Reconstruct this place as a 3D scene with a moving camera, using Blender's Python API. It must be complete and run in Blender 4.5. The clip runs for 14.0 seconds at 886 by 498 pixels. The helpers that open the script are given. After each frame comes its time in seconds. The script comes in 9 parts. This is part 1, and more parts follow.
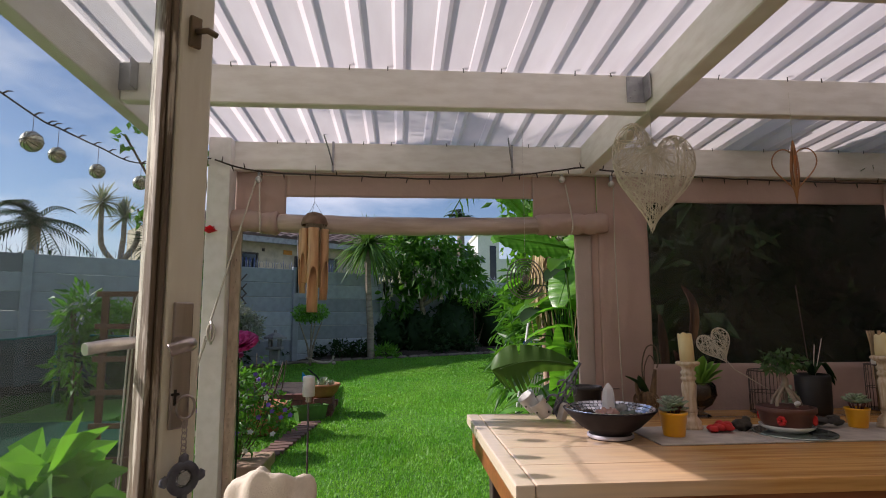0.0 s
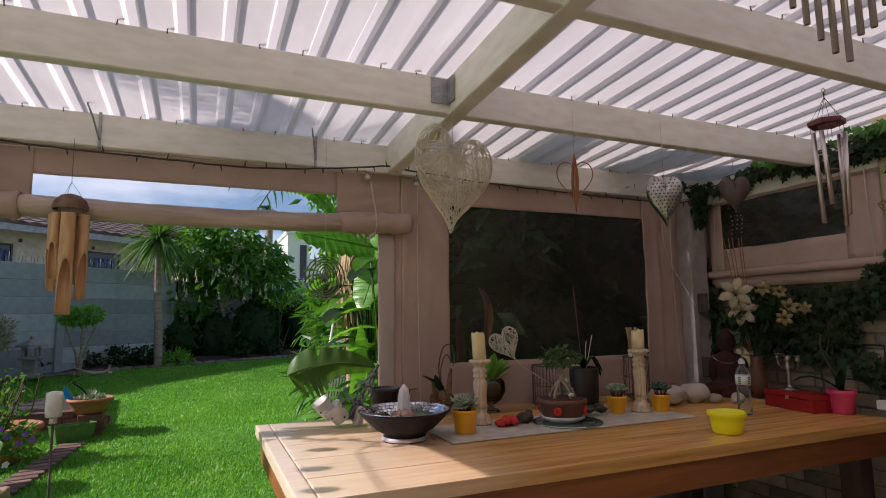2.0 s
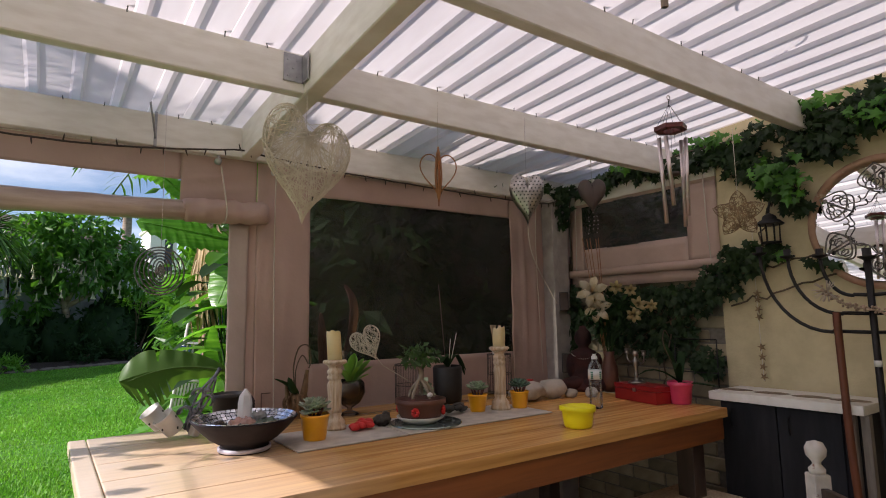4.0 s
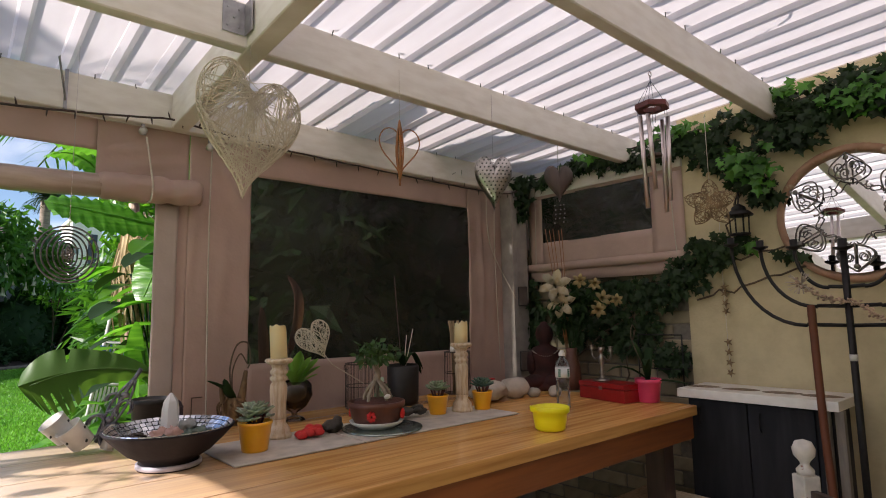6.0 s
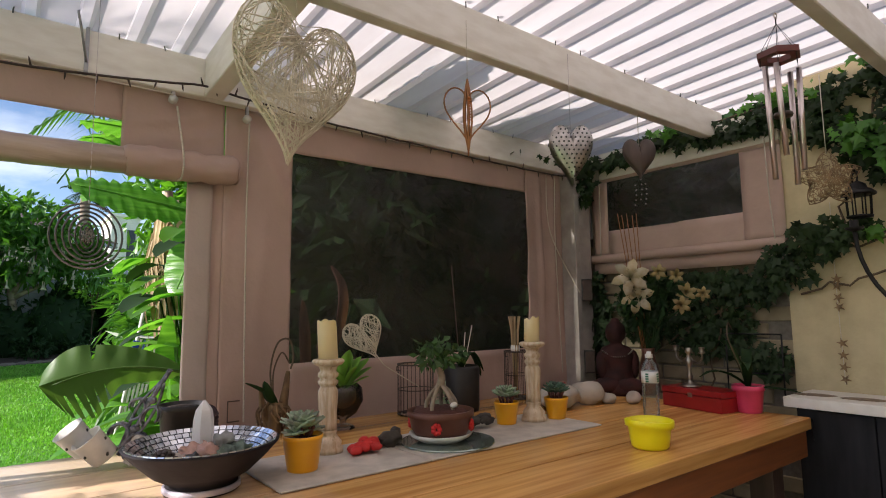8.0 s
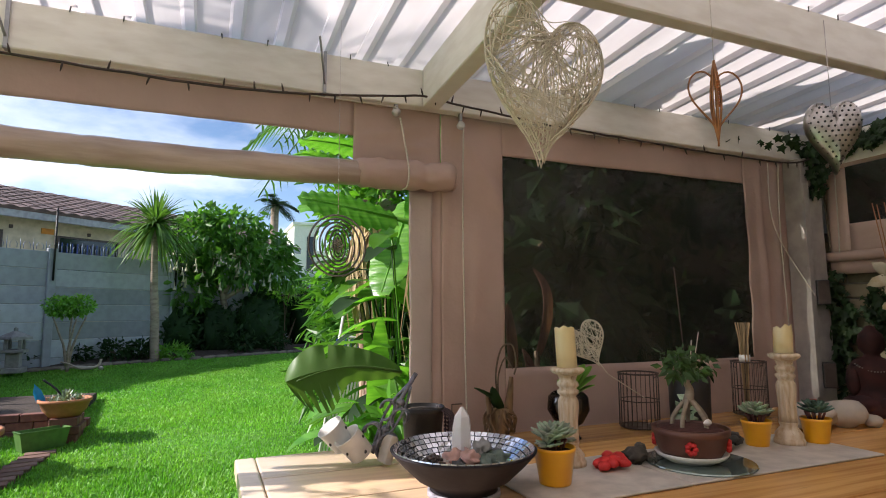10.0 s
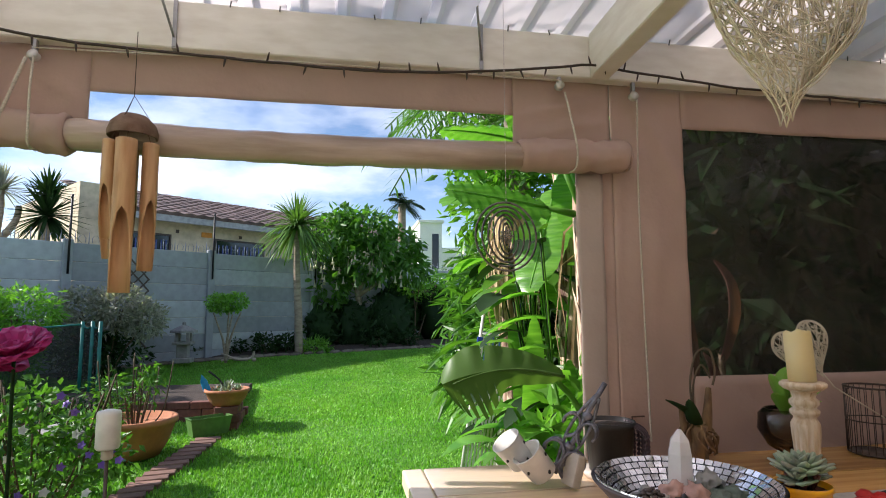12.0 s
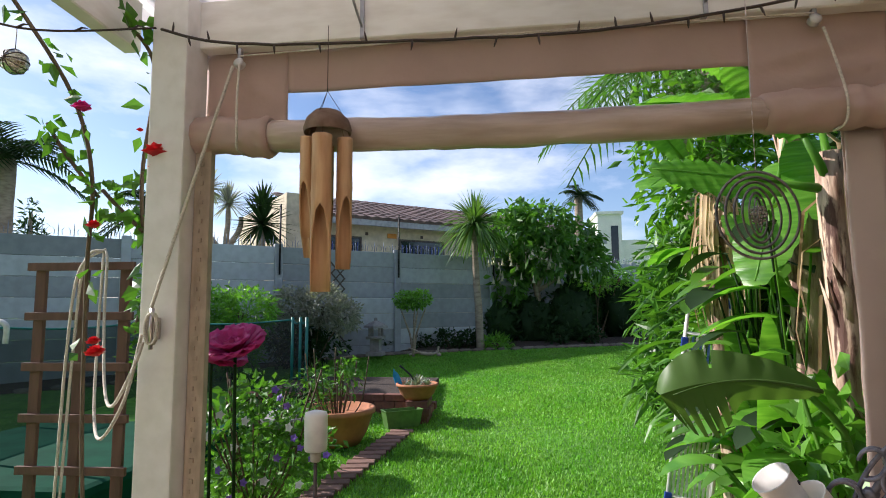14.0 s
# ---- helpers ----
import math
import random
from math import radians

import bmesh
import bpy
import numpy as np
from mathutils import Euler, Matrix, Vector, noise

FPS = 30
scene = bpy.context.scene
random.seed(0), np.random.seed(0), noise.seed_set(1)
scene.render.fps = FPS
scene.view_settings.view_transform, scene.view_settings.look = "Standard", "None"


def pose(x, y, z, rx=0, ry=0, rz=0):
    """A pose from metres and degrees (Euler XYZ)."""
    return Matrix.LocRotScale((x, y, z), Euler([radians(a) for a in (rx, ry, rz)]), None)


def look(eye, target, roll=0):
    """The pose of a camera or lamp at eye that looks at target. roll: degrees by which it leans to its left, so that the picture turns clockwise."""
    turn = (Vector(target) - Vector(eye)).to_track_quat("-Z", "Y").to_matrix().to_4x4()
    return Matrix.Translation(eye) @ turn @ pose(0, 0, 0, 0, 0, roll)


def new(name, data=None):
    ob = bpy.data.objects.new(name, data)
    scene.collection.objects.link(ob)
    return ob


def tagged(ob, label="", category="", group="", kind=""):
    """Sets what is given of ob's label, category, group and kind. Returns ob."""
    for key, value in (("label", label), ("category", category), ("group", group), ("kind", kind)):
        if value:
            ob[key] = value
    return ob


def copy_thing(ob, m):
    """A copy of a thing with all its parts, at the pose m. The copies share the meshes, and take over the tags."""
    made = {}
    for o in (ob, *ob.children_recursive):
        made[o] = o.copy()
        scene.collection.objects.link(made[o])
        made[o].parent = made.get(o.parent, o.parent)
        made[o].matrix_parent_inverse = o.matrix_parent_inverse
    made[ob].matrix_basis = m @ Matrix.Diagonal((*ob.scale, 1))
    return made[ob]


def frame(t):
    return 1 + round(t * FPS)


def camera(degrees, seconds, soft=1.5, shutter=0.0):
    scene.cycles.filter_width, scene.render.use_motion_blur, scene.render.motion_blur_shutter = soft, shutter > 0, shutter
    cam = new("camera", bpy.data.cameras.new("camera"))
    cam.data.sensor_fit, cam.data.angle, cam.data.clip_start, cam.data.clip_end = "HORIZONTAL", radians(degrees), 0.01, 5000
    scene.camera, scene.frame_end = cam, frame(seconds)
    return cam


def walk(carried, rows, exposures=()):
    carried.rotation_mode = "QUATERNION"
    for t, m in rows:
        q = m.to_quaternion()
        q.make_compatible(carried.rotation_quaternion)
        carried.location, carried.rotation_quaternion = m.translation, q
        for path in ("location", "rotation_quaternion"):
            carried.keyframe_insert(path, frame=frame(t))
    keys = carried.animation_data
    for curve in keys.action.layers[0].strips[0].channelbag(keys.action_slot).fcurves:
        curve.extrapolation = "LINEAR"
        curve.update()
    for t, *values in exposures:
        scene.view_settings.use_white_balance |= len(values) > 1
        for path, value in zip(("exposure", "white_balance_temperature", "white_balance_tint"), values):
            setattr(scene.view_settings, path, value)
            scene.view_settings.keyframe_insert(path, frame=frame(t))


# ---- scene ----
cam = camera(76.3, 14.0, soft=1.0)
METRES, EYE, TILT, LEAN, TURN = 1.8, 1.35, 0.0, 0.0, -4.3
ROWS = [
    (0.0, 0.0, 0.0, 0.0, 0.03, 6.97, 0.28),
    (0.5, 0.0083, 0.0428, 0.0011, -3.11, 6.98, 0.36),
    (1.0, 0.0135, 0.0641, 0.0027, -8.08, 6.94, 0.52),
    (1.5, 0.023, 0.063, 0.0, -13.62, 6.9, 0.65),
    (2.0, 0.0397, 0.0579, -0.0012, -18.87, 6.92, 0.78),
    (2.5, 0.0624, 0.0629, -0.0024, -22.91, 6.97, 0.88),
    (3.0, 0.085, 0.0721, -0.0026, -25.92, 6.85, 0.95),
    (3.5, 0.0988, 0.0812, -0.0052, -28.23, 6.83, 0.99),
    (4.0, 0.122, 0.0989, -0.0092, -30.63, 6.78, 1.01),
    (6.5, 0.1742, 0.2852, -0.0251, -37.19, 6.57, 0.95),
    (7.0, 0.1982, 0.3381, -0.0224, -37.57, 6.47, 0.87),
    (7.5, 0.2111, 0.3879, -0.0245, -36.92, 6.34, 0.8),
    (8.0, 0.2003, 0.4308, -0.0273, -33.51, 6.37, 0.71),
    (8.5, 0.1779, 0.4644, -0.0286, -29.49, 6.55, 0.57),
    (9.0, 0.1522, 0.4888, -0.0239, -24.97, 6.57, 0.47),
    (11.5, 0.026, 0.611, -0.010, -9.9, 6.2, 0.14),
    (12.0, 0.032, 0.656, -0.009, -5.95, 6.08, 0.22),
    (12.5, 0.0445, 0.686, -0.012, -1.75, 5.92, 0.32),
    (13.0, 0.0275, 0.727, -0.0095, 0.05, 5.82, 0.42),
    (13.5, 0.002, 0.7545, -0.0118, 2.65, 5.79, 0.46),
    (14.0, -0.0181, 0.7692, -0.0045, 11.65, 5.75, 0.36),
]
walk(cam, [(t, pose(0, 0, EYE, TILT, LEAN, TURN) @ pose(METRES * x, METRES * y, METRES * z, 90 + pitch, roll, yaw)) for t, x, y, z, yaw, pitch, roll in ROWS],
     [(0.0, 0.05, 6400, 22), (1.5, 0.09, 6400, 22), (3.0, 0.29, 6400, 22), (4.2, 0.42, 6400, 20), (6.5, 0.60, 6450, 18), (9.0, 0.78, 6450, 16), (12.5, 0.78, 6380, 17), (14.0, 0.56, 6350, 18)])

# ---- world and sun ----
SUN_FROM = Vector((-0.972, 0.235, 0.0)).normalized() * math.cos(radians(32)) + Vector((0, 0, math.sin(radians(32))))
world = bpy.data.worlds.new("sky")
scene.world = world
world.use_nodes = True
wn, wl = world.node_tree.nodes, world.node_tree.links
wn.clear()
sky = wn.new("ShaderNodeTexSky")
sky.sky_type, sky.sun_disc = "NISHITA", False
sky.sun_elevation, sky.sun_rotation = radians(32), math.atan2(-0.972, 0.235)
sky.dust_density, sky.ozone_density = 0.6, 3.5
coord = wn.new("ShaderNodeTexCoord")
stretch = wn.new("ShaderNodeMapping")
stretch.inputs["Scale"].default_value = (1.6, 1.6, 4.2)
stretch.inputs["Location"].default_value = (0.35, 0.1, 0.2)
puff = wn.new("ShaderNodeTexNoise")
puff.inputs["Scale"].default_value, puff.inputs["Detail"].default_value = 1.5, 8
puff.inputs["Roughness"].default_value = 0.56
ramp = wn.new("ShaderNodeValToRGB")
ramp.color_ramp.elements[0].position, ramp.color_ramp.elements[1].position = 0.47, 0.74
cloud = wn.new("ShaderNodeMixRGB")
cloud.inputs[2].default_value = (8.6, 8.9, 9.3, 1)
back = wn.new("ShaderNodeBackground")
back.inputs["Strength"].default_value = 0.115
wout = wn.new("ShaderNodeOutputWorld")
wl.new(coord.outputs["Generated"], stretch.inputs["Vector"])
wl.new(stretch.outputs["Vector"], puff.inputs["Vector"])
wl.new(puff.outputs["Fac"], ramp.inputs["Fac"])
wl.new(ramp.outputs["Color"], cloud.inputs[0])
wl.new(sky.outputs["Color"], cloud.inputs[1])
wl.new(cloud.outputs["Color"], back.inputs["Color"])
wl.new(back.outputs["Background"], wout.inputs["Surface"])
sun = new("sun", bpy.data.lights.new("sun", "SUN"))
sun.data.energy, sun.data.angle, sun.data.color = 5.0, radians(0.53), (1.0, 0.955, 0.885)
sun.matrix_world = look(SUN_FROM * 20, (0, 0, 0))


# ---- mesh helpers ----
def bm_new():
    return bmesh.new()


def box(bm, x0, x1, y0, y1, z0, z1, bevel=0.0, seg=2, m=None):
    """A box, bevelled if asked, turned by m."""
    sub = bmesh.new()
    bmesh.ops.create_cube(sub, size=1.0)
    for v in sub.verts:
        v.co = Vector((x0 + (v.co.x + 0.5) * (x1 - x0), y0 + (v.co.y + 0.5) * (y1 - y0), z0 + (v.co.z + 0.5) * (z1 - z0)))
    if bevel:
        bmesh.ops.bevel(sub, geom=list(sub.edges), offset=bevel, segments=seg, profile=0.6, affect="EDGES")
    if m is not None:
        bmesh.ops.transform(sub, matrix=m, verts=list(sub.verts))
    join(bm, sub)
    return bm


def join(bm, sub):
    table = {}
    for v in sub.verts:
        table[v] = bm.verts.new(v.co)
    for f in sub.faces:
        try:
            g = bm.faces.new([table[v] for v in f.verts])
            g.smooth = f.smooth
        except ValueError:
            pass
    sub.free()


def lathe(bm, prof, seg=24, at=(0, 0, 0), m=None, wobble=0.0):
    """Turns a profile of (radius, height) round the z axis."""
    at, rings = Vector(at), []
    for r, z in prof:
        ring = []
        for i in range(seg):
            a = 2 * math.pi * i / seg
            rr = r * (1 + wobble * math.sin(3 * a + 9 * z))
            p = Vector((rr * math.cos(a), rr * math.sin(a), z))
            ring.append(bm.verts.new(at + (m @ p if m is not None else p)))
        rings.append(ring)
    for a, b in zip(rings, rings[1:]):
        for i in range(seg):
            j = (i + 1) % seg
            f = bm.faces.new((a[i], a[j], b[j], b[i]))
            f.smooth = True
    for ring, flip in ((rings[0], True), (rings[-1], False)):
        if tuple(prof[0]) != tuple(prof[-1]) and (ring[0].co - ring[seg // 2].co).length > 1e-4:
            bm.faces.new(ring[::-1] if flip else ring)
    return bm


def tube(bm, pts, r, seg=6, closed=False):
    """A round bar along points; r is one radius or one for each point."""
    pts = [Vector(p) for p in pts]
    n = len(pts)
    rad = r if isinstance(r, (list, tuple)) else [r] * n
    side, rings = None, []
    for i, p in enumerate(pts):
        if closed:
            d = pts[(i + 1) % n] - pts[i - 1]
        else:
            d = pts[min(i + 1, n - 1)] - pts[max(i - 1, 0)]
        d = d.normalized() if d.length > 1e-9 else Vector((0, 0, 1))
        if side is None:
            side = d.orthogonal().normalized()
        side = (side - d * side.dot(d))
        side = side.normalized() if side.length > 1e-6 else d.orthogonal().normalized()
        up = d.cross(side)
        rings.append([bm.verts.new(p + rad[i] * (side * math.cos(2 * math.pi * k / seg) + up * math.sin(2 * math.pi * k / seg))) for k in range(seg)])
    pairs = list(zip(rings, rings[1:])) + ([(rings[-1], rings[0])] if closed else [])
    for a, b in pairs:
        for k in range(seg):
            f = bm.faces.new((a[k], a[(k + 1) % seg], b[(k + 1) % seg], b[k]))
            f.smooth = True
    if not closed:
        bm.faces.new(rings[0][::-1])
        bm.faces.new(rings[-1])
    return bm


def curve(*pts, n=8):
    """A smooth line through points."""
    pts = [Vector(p) for p in pts]
    out = []
    for i in range(len(pts) - 1):
        p0, p1, p2, p3 = pts[max(i - 1, 0)], pts[i], pts[i + 1], pts[min(i + 2, len(pts) - 1)]
        for k in range(n):
            t = k / n
            out.append(0.5 * (2 * p1 + (p2 - p0) * t + (2 * p0 - 5 * p1 + 4 * p2 - p3) * t * t + (3 * p1 - p0 - 3 * p2 + p3) * t ** 3))
    return out + [pts[-1]]


def blob(bm, at, size, m=None, sub=2, rough=0.12, freq=3.0, seed=0):
    """An uneven rounded lump."""
    b = bmesh.new()
    bmesh.ops.create_icosphere(b, subdivisions=sub, radius=1.0)
    for v in b.verts:
        v.co *= 1 + rough * noise.noise(v.co * freq + Vector((seed * 7.3, seed * 3.1, 0)))
        v.co = Vector((v.co.x * size[0], v.co.y * size[1], v.co.z * size[2]))
        if m is not None:
            v.co = m @ v.co
        v.co += Vector(at)
    for f in b.faces:
        f.smooth = True
    join(bm, b)
    return bm


def sheet(bm, rows):
    """A surface over a grid of points."""
    vs = [[bm.verts.new(p) for p in row] for row in rows]
    for a, b in zip(vs, vs[1:]):
        for i in range(len(a) - 1):
            f = bm.faces.new((a[i], a[i + 1], b[i + 1], b[i]))
            f.smooth = True
    return bm


def mesh_of(name, bm, material):
    me = bpy.data.meshes.new(name)
    bmesh.ops.recalc_face_normals(bm, faces=list(bm.faces))
    bm.to_mesh(me)
    bm.free()
    if material is not None:
        me.materials.append(material)
    return me


def part(name, bm, material, parent=None, label="", at=None):
    """Links a bmesh as one mesh object under a thing or a part."""
    ob = new(name, mesh_of(name, bm, material))
    if parent is not None:
        ob.parent = parent
    if at is not None:
        ob.matrix_basis = at
    if label:
        ob["label"] = label
    return ob


def solid(name, bm, material, label, category, kind="", group="", at=None):
    """A thing that is one mesh."""
    return tagged(part(name, bm, material, at=at), label, category, group, kind)


def thing(name, label, category, at=(0, 0, 0), turn=0, group="", kind=""):
    """An Empty at the base of a thing with parts."""
    ob = new(name)
    ob.matrix_basis = pose(*at, 0, 0, turn)
    return tagged(ob, label, category, group, kind)


def leaves(name, material, spots, count, size, parent=None, seed=1, droop=0.2, slim=0.4, shell=0.5, label="", outward=0.6):
    """Many small folded leaves in ellipsoids (x, y, z, rx, ry, rz), as one mesh."""
    rng = np.random.default_rng(seed)
    sp = np.array(spots, float)
    weight = (sp[:, 3] * sp[:, 4] * sp[:, 5]) ** 0.67
    which = rng.choice(len(sp), count, p=weight / weight.sum())
    d = rng.normal(size=(count, 3))
    d /= np.linalg.norm(d, axis=1)[:, None]
    rad = shell + (1 - shell) * rng.random(count)
    rad = np.where(rng.random(count) < 0.08, rad * 1.18, rad)
    pos = sp[which, :3] + d * rad[:, None] * sp[which, 3:6]
    way = d * outward + rng.normal(size=(count, 3)) * 0.6
    way[:, 2] -= droop
    way /= np.linalg.norm(way, axis=1)[:, None]
    side = np.cross(way, rng.normal(size=(count, 3)))
    side /= np.linalg.norm(side, axis=1)[:, None]
    up = np.cross(side, way)
    ln = size * (0.6 + 0.8 * rng.random(count))[:, None]
    wd = ln * slim
    v = np.stack([pos, pos + way * ln * 0.4 + side * wd * 0.5 + up * wd * 0.15, pos + way * ln * 0.4 - side * wd * 0.5 + up * wd * 0.15,
                  pos + way * ln + np.array([0, 0, -0.12]) * ln, pos + way * ln * 0.45], axis=1).reshape(-1, 3)
    base = np.arange(count)[:, None] * 5
    tri = np.concatenate([base + [0, 1, 4], base + [1, 3, 4], base + [0, 4, 2], base + [4, 3, 2]])
    me = bpy.data.meshes.new(name)
    me.from_pydata(v.tolist(), [], tri.tolist())
    me.materials.append(material)
    ob = new(name, me)
    if parent is not None:
        ob.parent = parent
    if label:
        ob["label"] = label
    return ob


def blade(bm, pts, width, fold=0.15, up=(0, 0, 1), shape=None):
    """A long leaf along points: three vertices wide, folded at the midrib."""
    pts = [Vector(p) for p in pts]
    n, rows = len(pts), []
    for i, p in enumerate(pts):
        d = (pts[min(i + 1, n - 1)] - pts[max(i - 1, 0)]).normalized()
        s = d.cross(Vector(up))
        s = s.normalized() if s.length > 1e-5 else d.orthogonal().normalized()
        u = s.cross(d)
        t = i / (n - 1)
        w = width * (shape(t) if shape else math.sin(math.pi * min(1, 0.12 + 0.88 * t)) ** 0.7) / 2
        rows.append([p + s * w + u * w * fold, p, p - s * w + u * w * fold])
    return sheet(bm, rows)


# ---- materials ----
def mk(name, col, rough=0.5, metal=0.0, col2=None, scale=12.0, detail=5, bump=0.1, bscale=None, stretch_by=(1, 1, 1), per="", spread=0.12, trans=0.0, thin=0.0, dist=0.01, spec=0.5, wear=None, coat=0.0):
    """A surface with two scales of colour variation, grain relief and, if asked, light through it."""
    m = bpy.data.materials.new(name)
    m.use_nodes = True
    n, l = m.node_tree.nodes, m.node_tree.links
    b = n["Principled BSDF"]
    out = n["Material Output"]
    b.inputs["Roughness"].default_value, b.inputs["Metallic"].default_value = rough, metal
    b.inputs["Transmission Weight"].default_value, b.inputs["Specular IOR Level"].default_value = trans, spec
    b.inputs["Coat Weight"].default_value = coat
    tc, mp = n.new("ShaderNodeTexCoord"), n.new("ShaderNodeMapping")
    mp.inputs["Scale"].default_value = stretch_by
    l.new(tc.outputs["Object"], mp.inputs["Vector"])
    fine, big = n.new("ShaderNodeTexNoise"), n.new("ShaderNodeTexNoise")
    fine.inputs["Scale"].default_value, fine.inputs["Detail"].default_value = scale, detail
    big.inputs["Scale"].default_value, big.inputs["Detail"].default_value = scale * 0.13, 3
    mix = n.new("ShaderNodeMixRGB")
    c2 = col2 or tuple(c * 0.72 for c in col)
    mix.inputs[1].default_value, mix.inputs[2].default_value = (*col, 1), (*c2, 1)
    r = n.new("ShaderNodeValToRGB")
    r.color_ramp.elements[0].position, r.color_ramp.elements[1].position = 0.38, 0.68
    for tx in (fine, big):
        l.new(mp.outputs["Vector"], tx.inputs["Vector"])
    l.new(fine.outputs["Fac"], r.inputs["Fac"])
    l.new(r.outputs["Color"], mix.inputs[0])
    hsv = n.new("ShaderNodeHueSaturation")
    l.new(mix.outputs["Color"], hsv.inputs["Color"])
    val = n.new("ShaderNodeMapRange")
    val.inputs["From Min"].default_value, val.inputs["From Max"].default_value = 0.3, 0.7
    val.inputs["To Min"].default_value, val.inputs["To Max"].default_value = 1 - spread, 1 + spread
    l.new(big.outputs["Fac"], val.inputs["Value"])
    if per:
        src = n.new("ShaderNodeNewGeometry") if per == "island" else n.new("ShaderNodeObjectInfo")
        pr = n.new("ShaderNodeMapRange")
        pr.inputs["To Min"].default_value, pr.inputs["To Max"].default_value = 0.7, 1.3
        l.new(src.outputs["Random Per Island" if per == "island" else "Random"], pr.inputs["Value"])
        mul = n.new("ShaderNodeMath")
        mul.operation = "MULTIPLY"
        l.new(val.outputs["Result"], mul.inputs[0])
        l.new(pr.outputs["Result"], mul.inputs[1])
        l.new(mul.outputs[0], hsv.inputs["Value"])
    else:
        l.new(val.outputs["Result"], hsv.inputs["Value"])
    colour = hsv.outputs["Color"]
    if wear:
        wc, amount, wscale = wear
        wt, wr, wm = n.new("ShaderNodeTexNoise"), n.new("ShaderNodeValToRGB"), n.new("ShaderNodeMixRGB")
        wt.inputs["Scale"].default_value, wt.inputs["Detail"].default_value, wt.inputs["Roughness"].default_value = wscale, 7, 0.65
        wr.color_ramp.elements[0].position, wr.color_ramp.elements[1].position = 1 - amount, min(1.0, 1.06 - amount)
        l.new(mp.outputs["Vector"], wt.inputs["Vector"])
        l.new(wt.outputs["Fac"], wr.inputs["Fac"])
        l.new(wr.outputs["Color"], wm.inputs[0])
        l.new(colour, wm.inputs[1])
        wm.inputs[2].default_value = (*wc, 1)
        colour = wm.outputs["Color"]
    l.new(colour, b.inputs["Base Color"])
    if bump:
        bp = n.new("ShaderNodeBump")
        bp.inputs["Strength"].default_value, bp.inputs["Distance"].default_value = bump, dist
        src = fine
        if bscale:
            src = n.new("ShaderNodeTexNoise")
            src.inputs["Scale"].default_value, src.inputs["Detail"].default_value = bscale, 4
            l.new(mp.outputs["Vector"], src.inputs["Vector"])
        l.new(src.outputs["Fac"], bp.inputs["Height"])
        l.new(bp.outputs["Normal"], b.inputs["Normal"])
    if thin:
        tr, ms = n.new("ShaderNodeBsdfTranslucent"), n.new("ShaderNodeMixShader")
        ms.inputs[0].default_value = thin
        warm = n.new("ShaderNodeMixRGB")
        warm.blend_type = "MULTIPLY"
        warm.inputs[0].default_value = 1.0
        warm.inputs[2].default_value = (1.25, 1.35, 0.6, 1) if name.startswith("leaf") else (1, 1, 1, 1)
        l.new(colour, warm.inputs[1])
        l.new(warm.outputs["Color"], tr.inputs["Color"])
        l.new(b.outputs["BSDF"], ms.inputs[1])
        l.new(tr.outputs["BSDF"], ms.inputs[2])
        l.new(ms.outputs["Shader"], out.inputs["Surface"])
    return m


def glass(name, tint, gloss_rough=0.03, ior=1.45, ripple=0.0, haze=None):
    """A thin clear pane: see-through, with gloss by angle and a little haze."""
    m = bpy.data.materials.new(name)
    m.use_nodes = True
    n, l = m.node_tree.nodes, m.node_tree.links
    n.remove(n["Principled BSDF"])
    t, g, f, s = n.new("ShaderNodeBsdfTransparent"), n.new("ShaderNodeBsdfGlossy"), n.new("ShaderNodeFresnel"), n.new("ShaderNodeMixShader")
    t.inputs["Color"].default_value = (*tint, 1)
    g.inputs["Roughness"].default_value, f.inputs["IOR"].default_value = gloss_rough, ior
    if ripple:
        tx, bp = n.new("ShaderNodeTexNoise"), n.new("ShaderNodeBump")
        tx.inputs["Scale"].default_value = 3.5
        bp.inputs["Strength"].default_value, bp.inputs["Distance"].default_value = ripple, 0.05
        l.new(tx.outputs["Fac"], bp.inputs["Height"])
        l.new(bp.outputs["Normal"], g.inputs["Normal"])
    l.new(f.outputs["Fac"], s.inputs[0])
    l.new(t.outputs["BSDF"], s.inputs[1])
    l.new(g.outputs["BSDF"], s.inputs[2])
    last = s.outputs["Shader"]
    if haze:
        d, s2, hz, hr = n.new("ShaderNodeBsdfDiffuse"), n.new("ShaderNodeMixShader"), n.new("ShaderNodeTexNoise"), n.new("ShaderNodeMapRange")
        d.inputs["Color"].default_value = (0.6, 0.6, 0.56, 1)
        hz.inputs["Scale"].default_value = 2.5
        hr.inputs["To Max"].default_value = haze
        l.new(hz.outputs["Fac"], hr.inputs["Value"])
        l.new(hr.outputs["Result"], s2.inputs[0])
        l.new(last, s2.inputs[1])
        l.new(d.outputs["BSDF"], s2.inputs[2])
        last = s2.outputs["Shader"]
    l.new(last, n["Material Output"].inputs["Surface"])
    return m


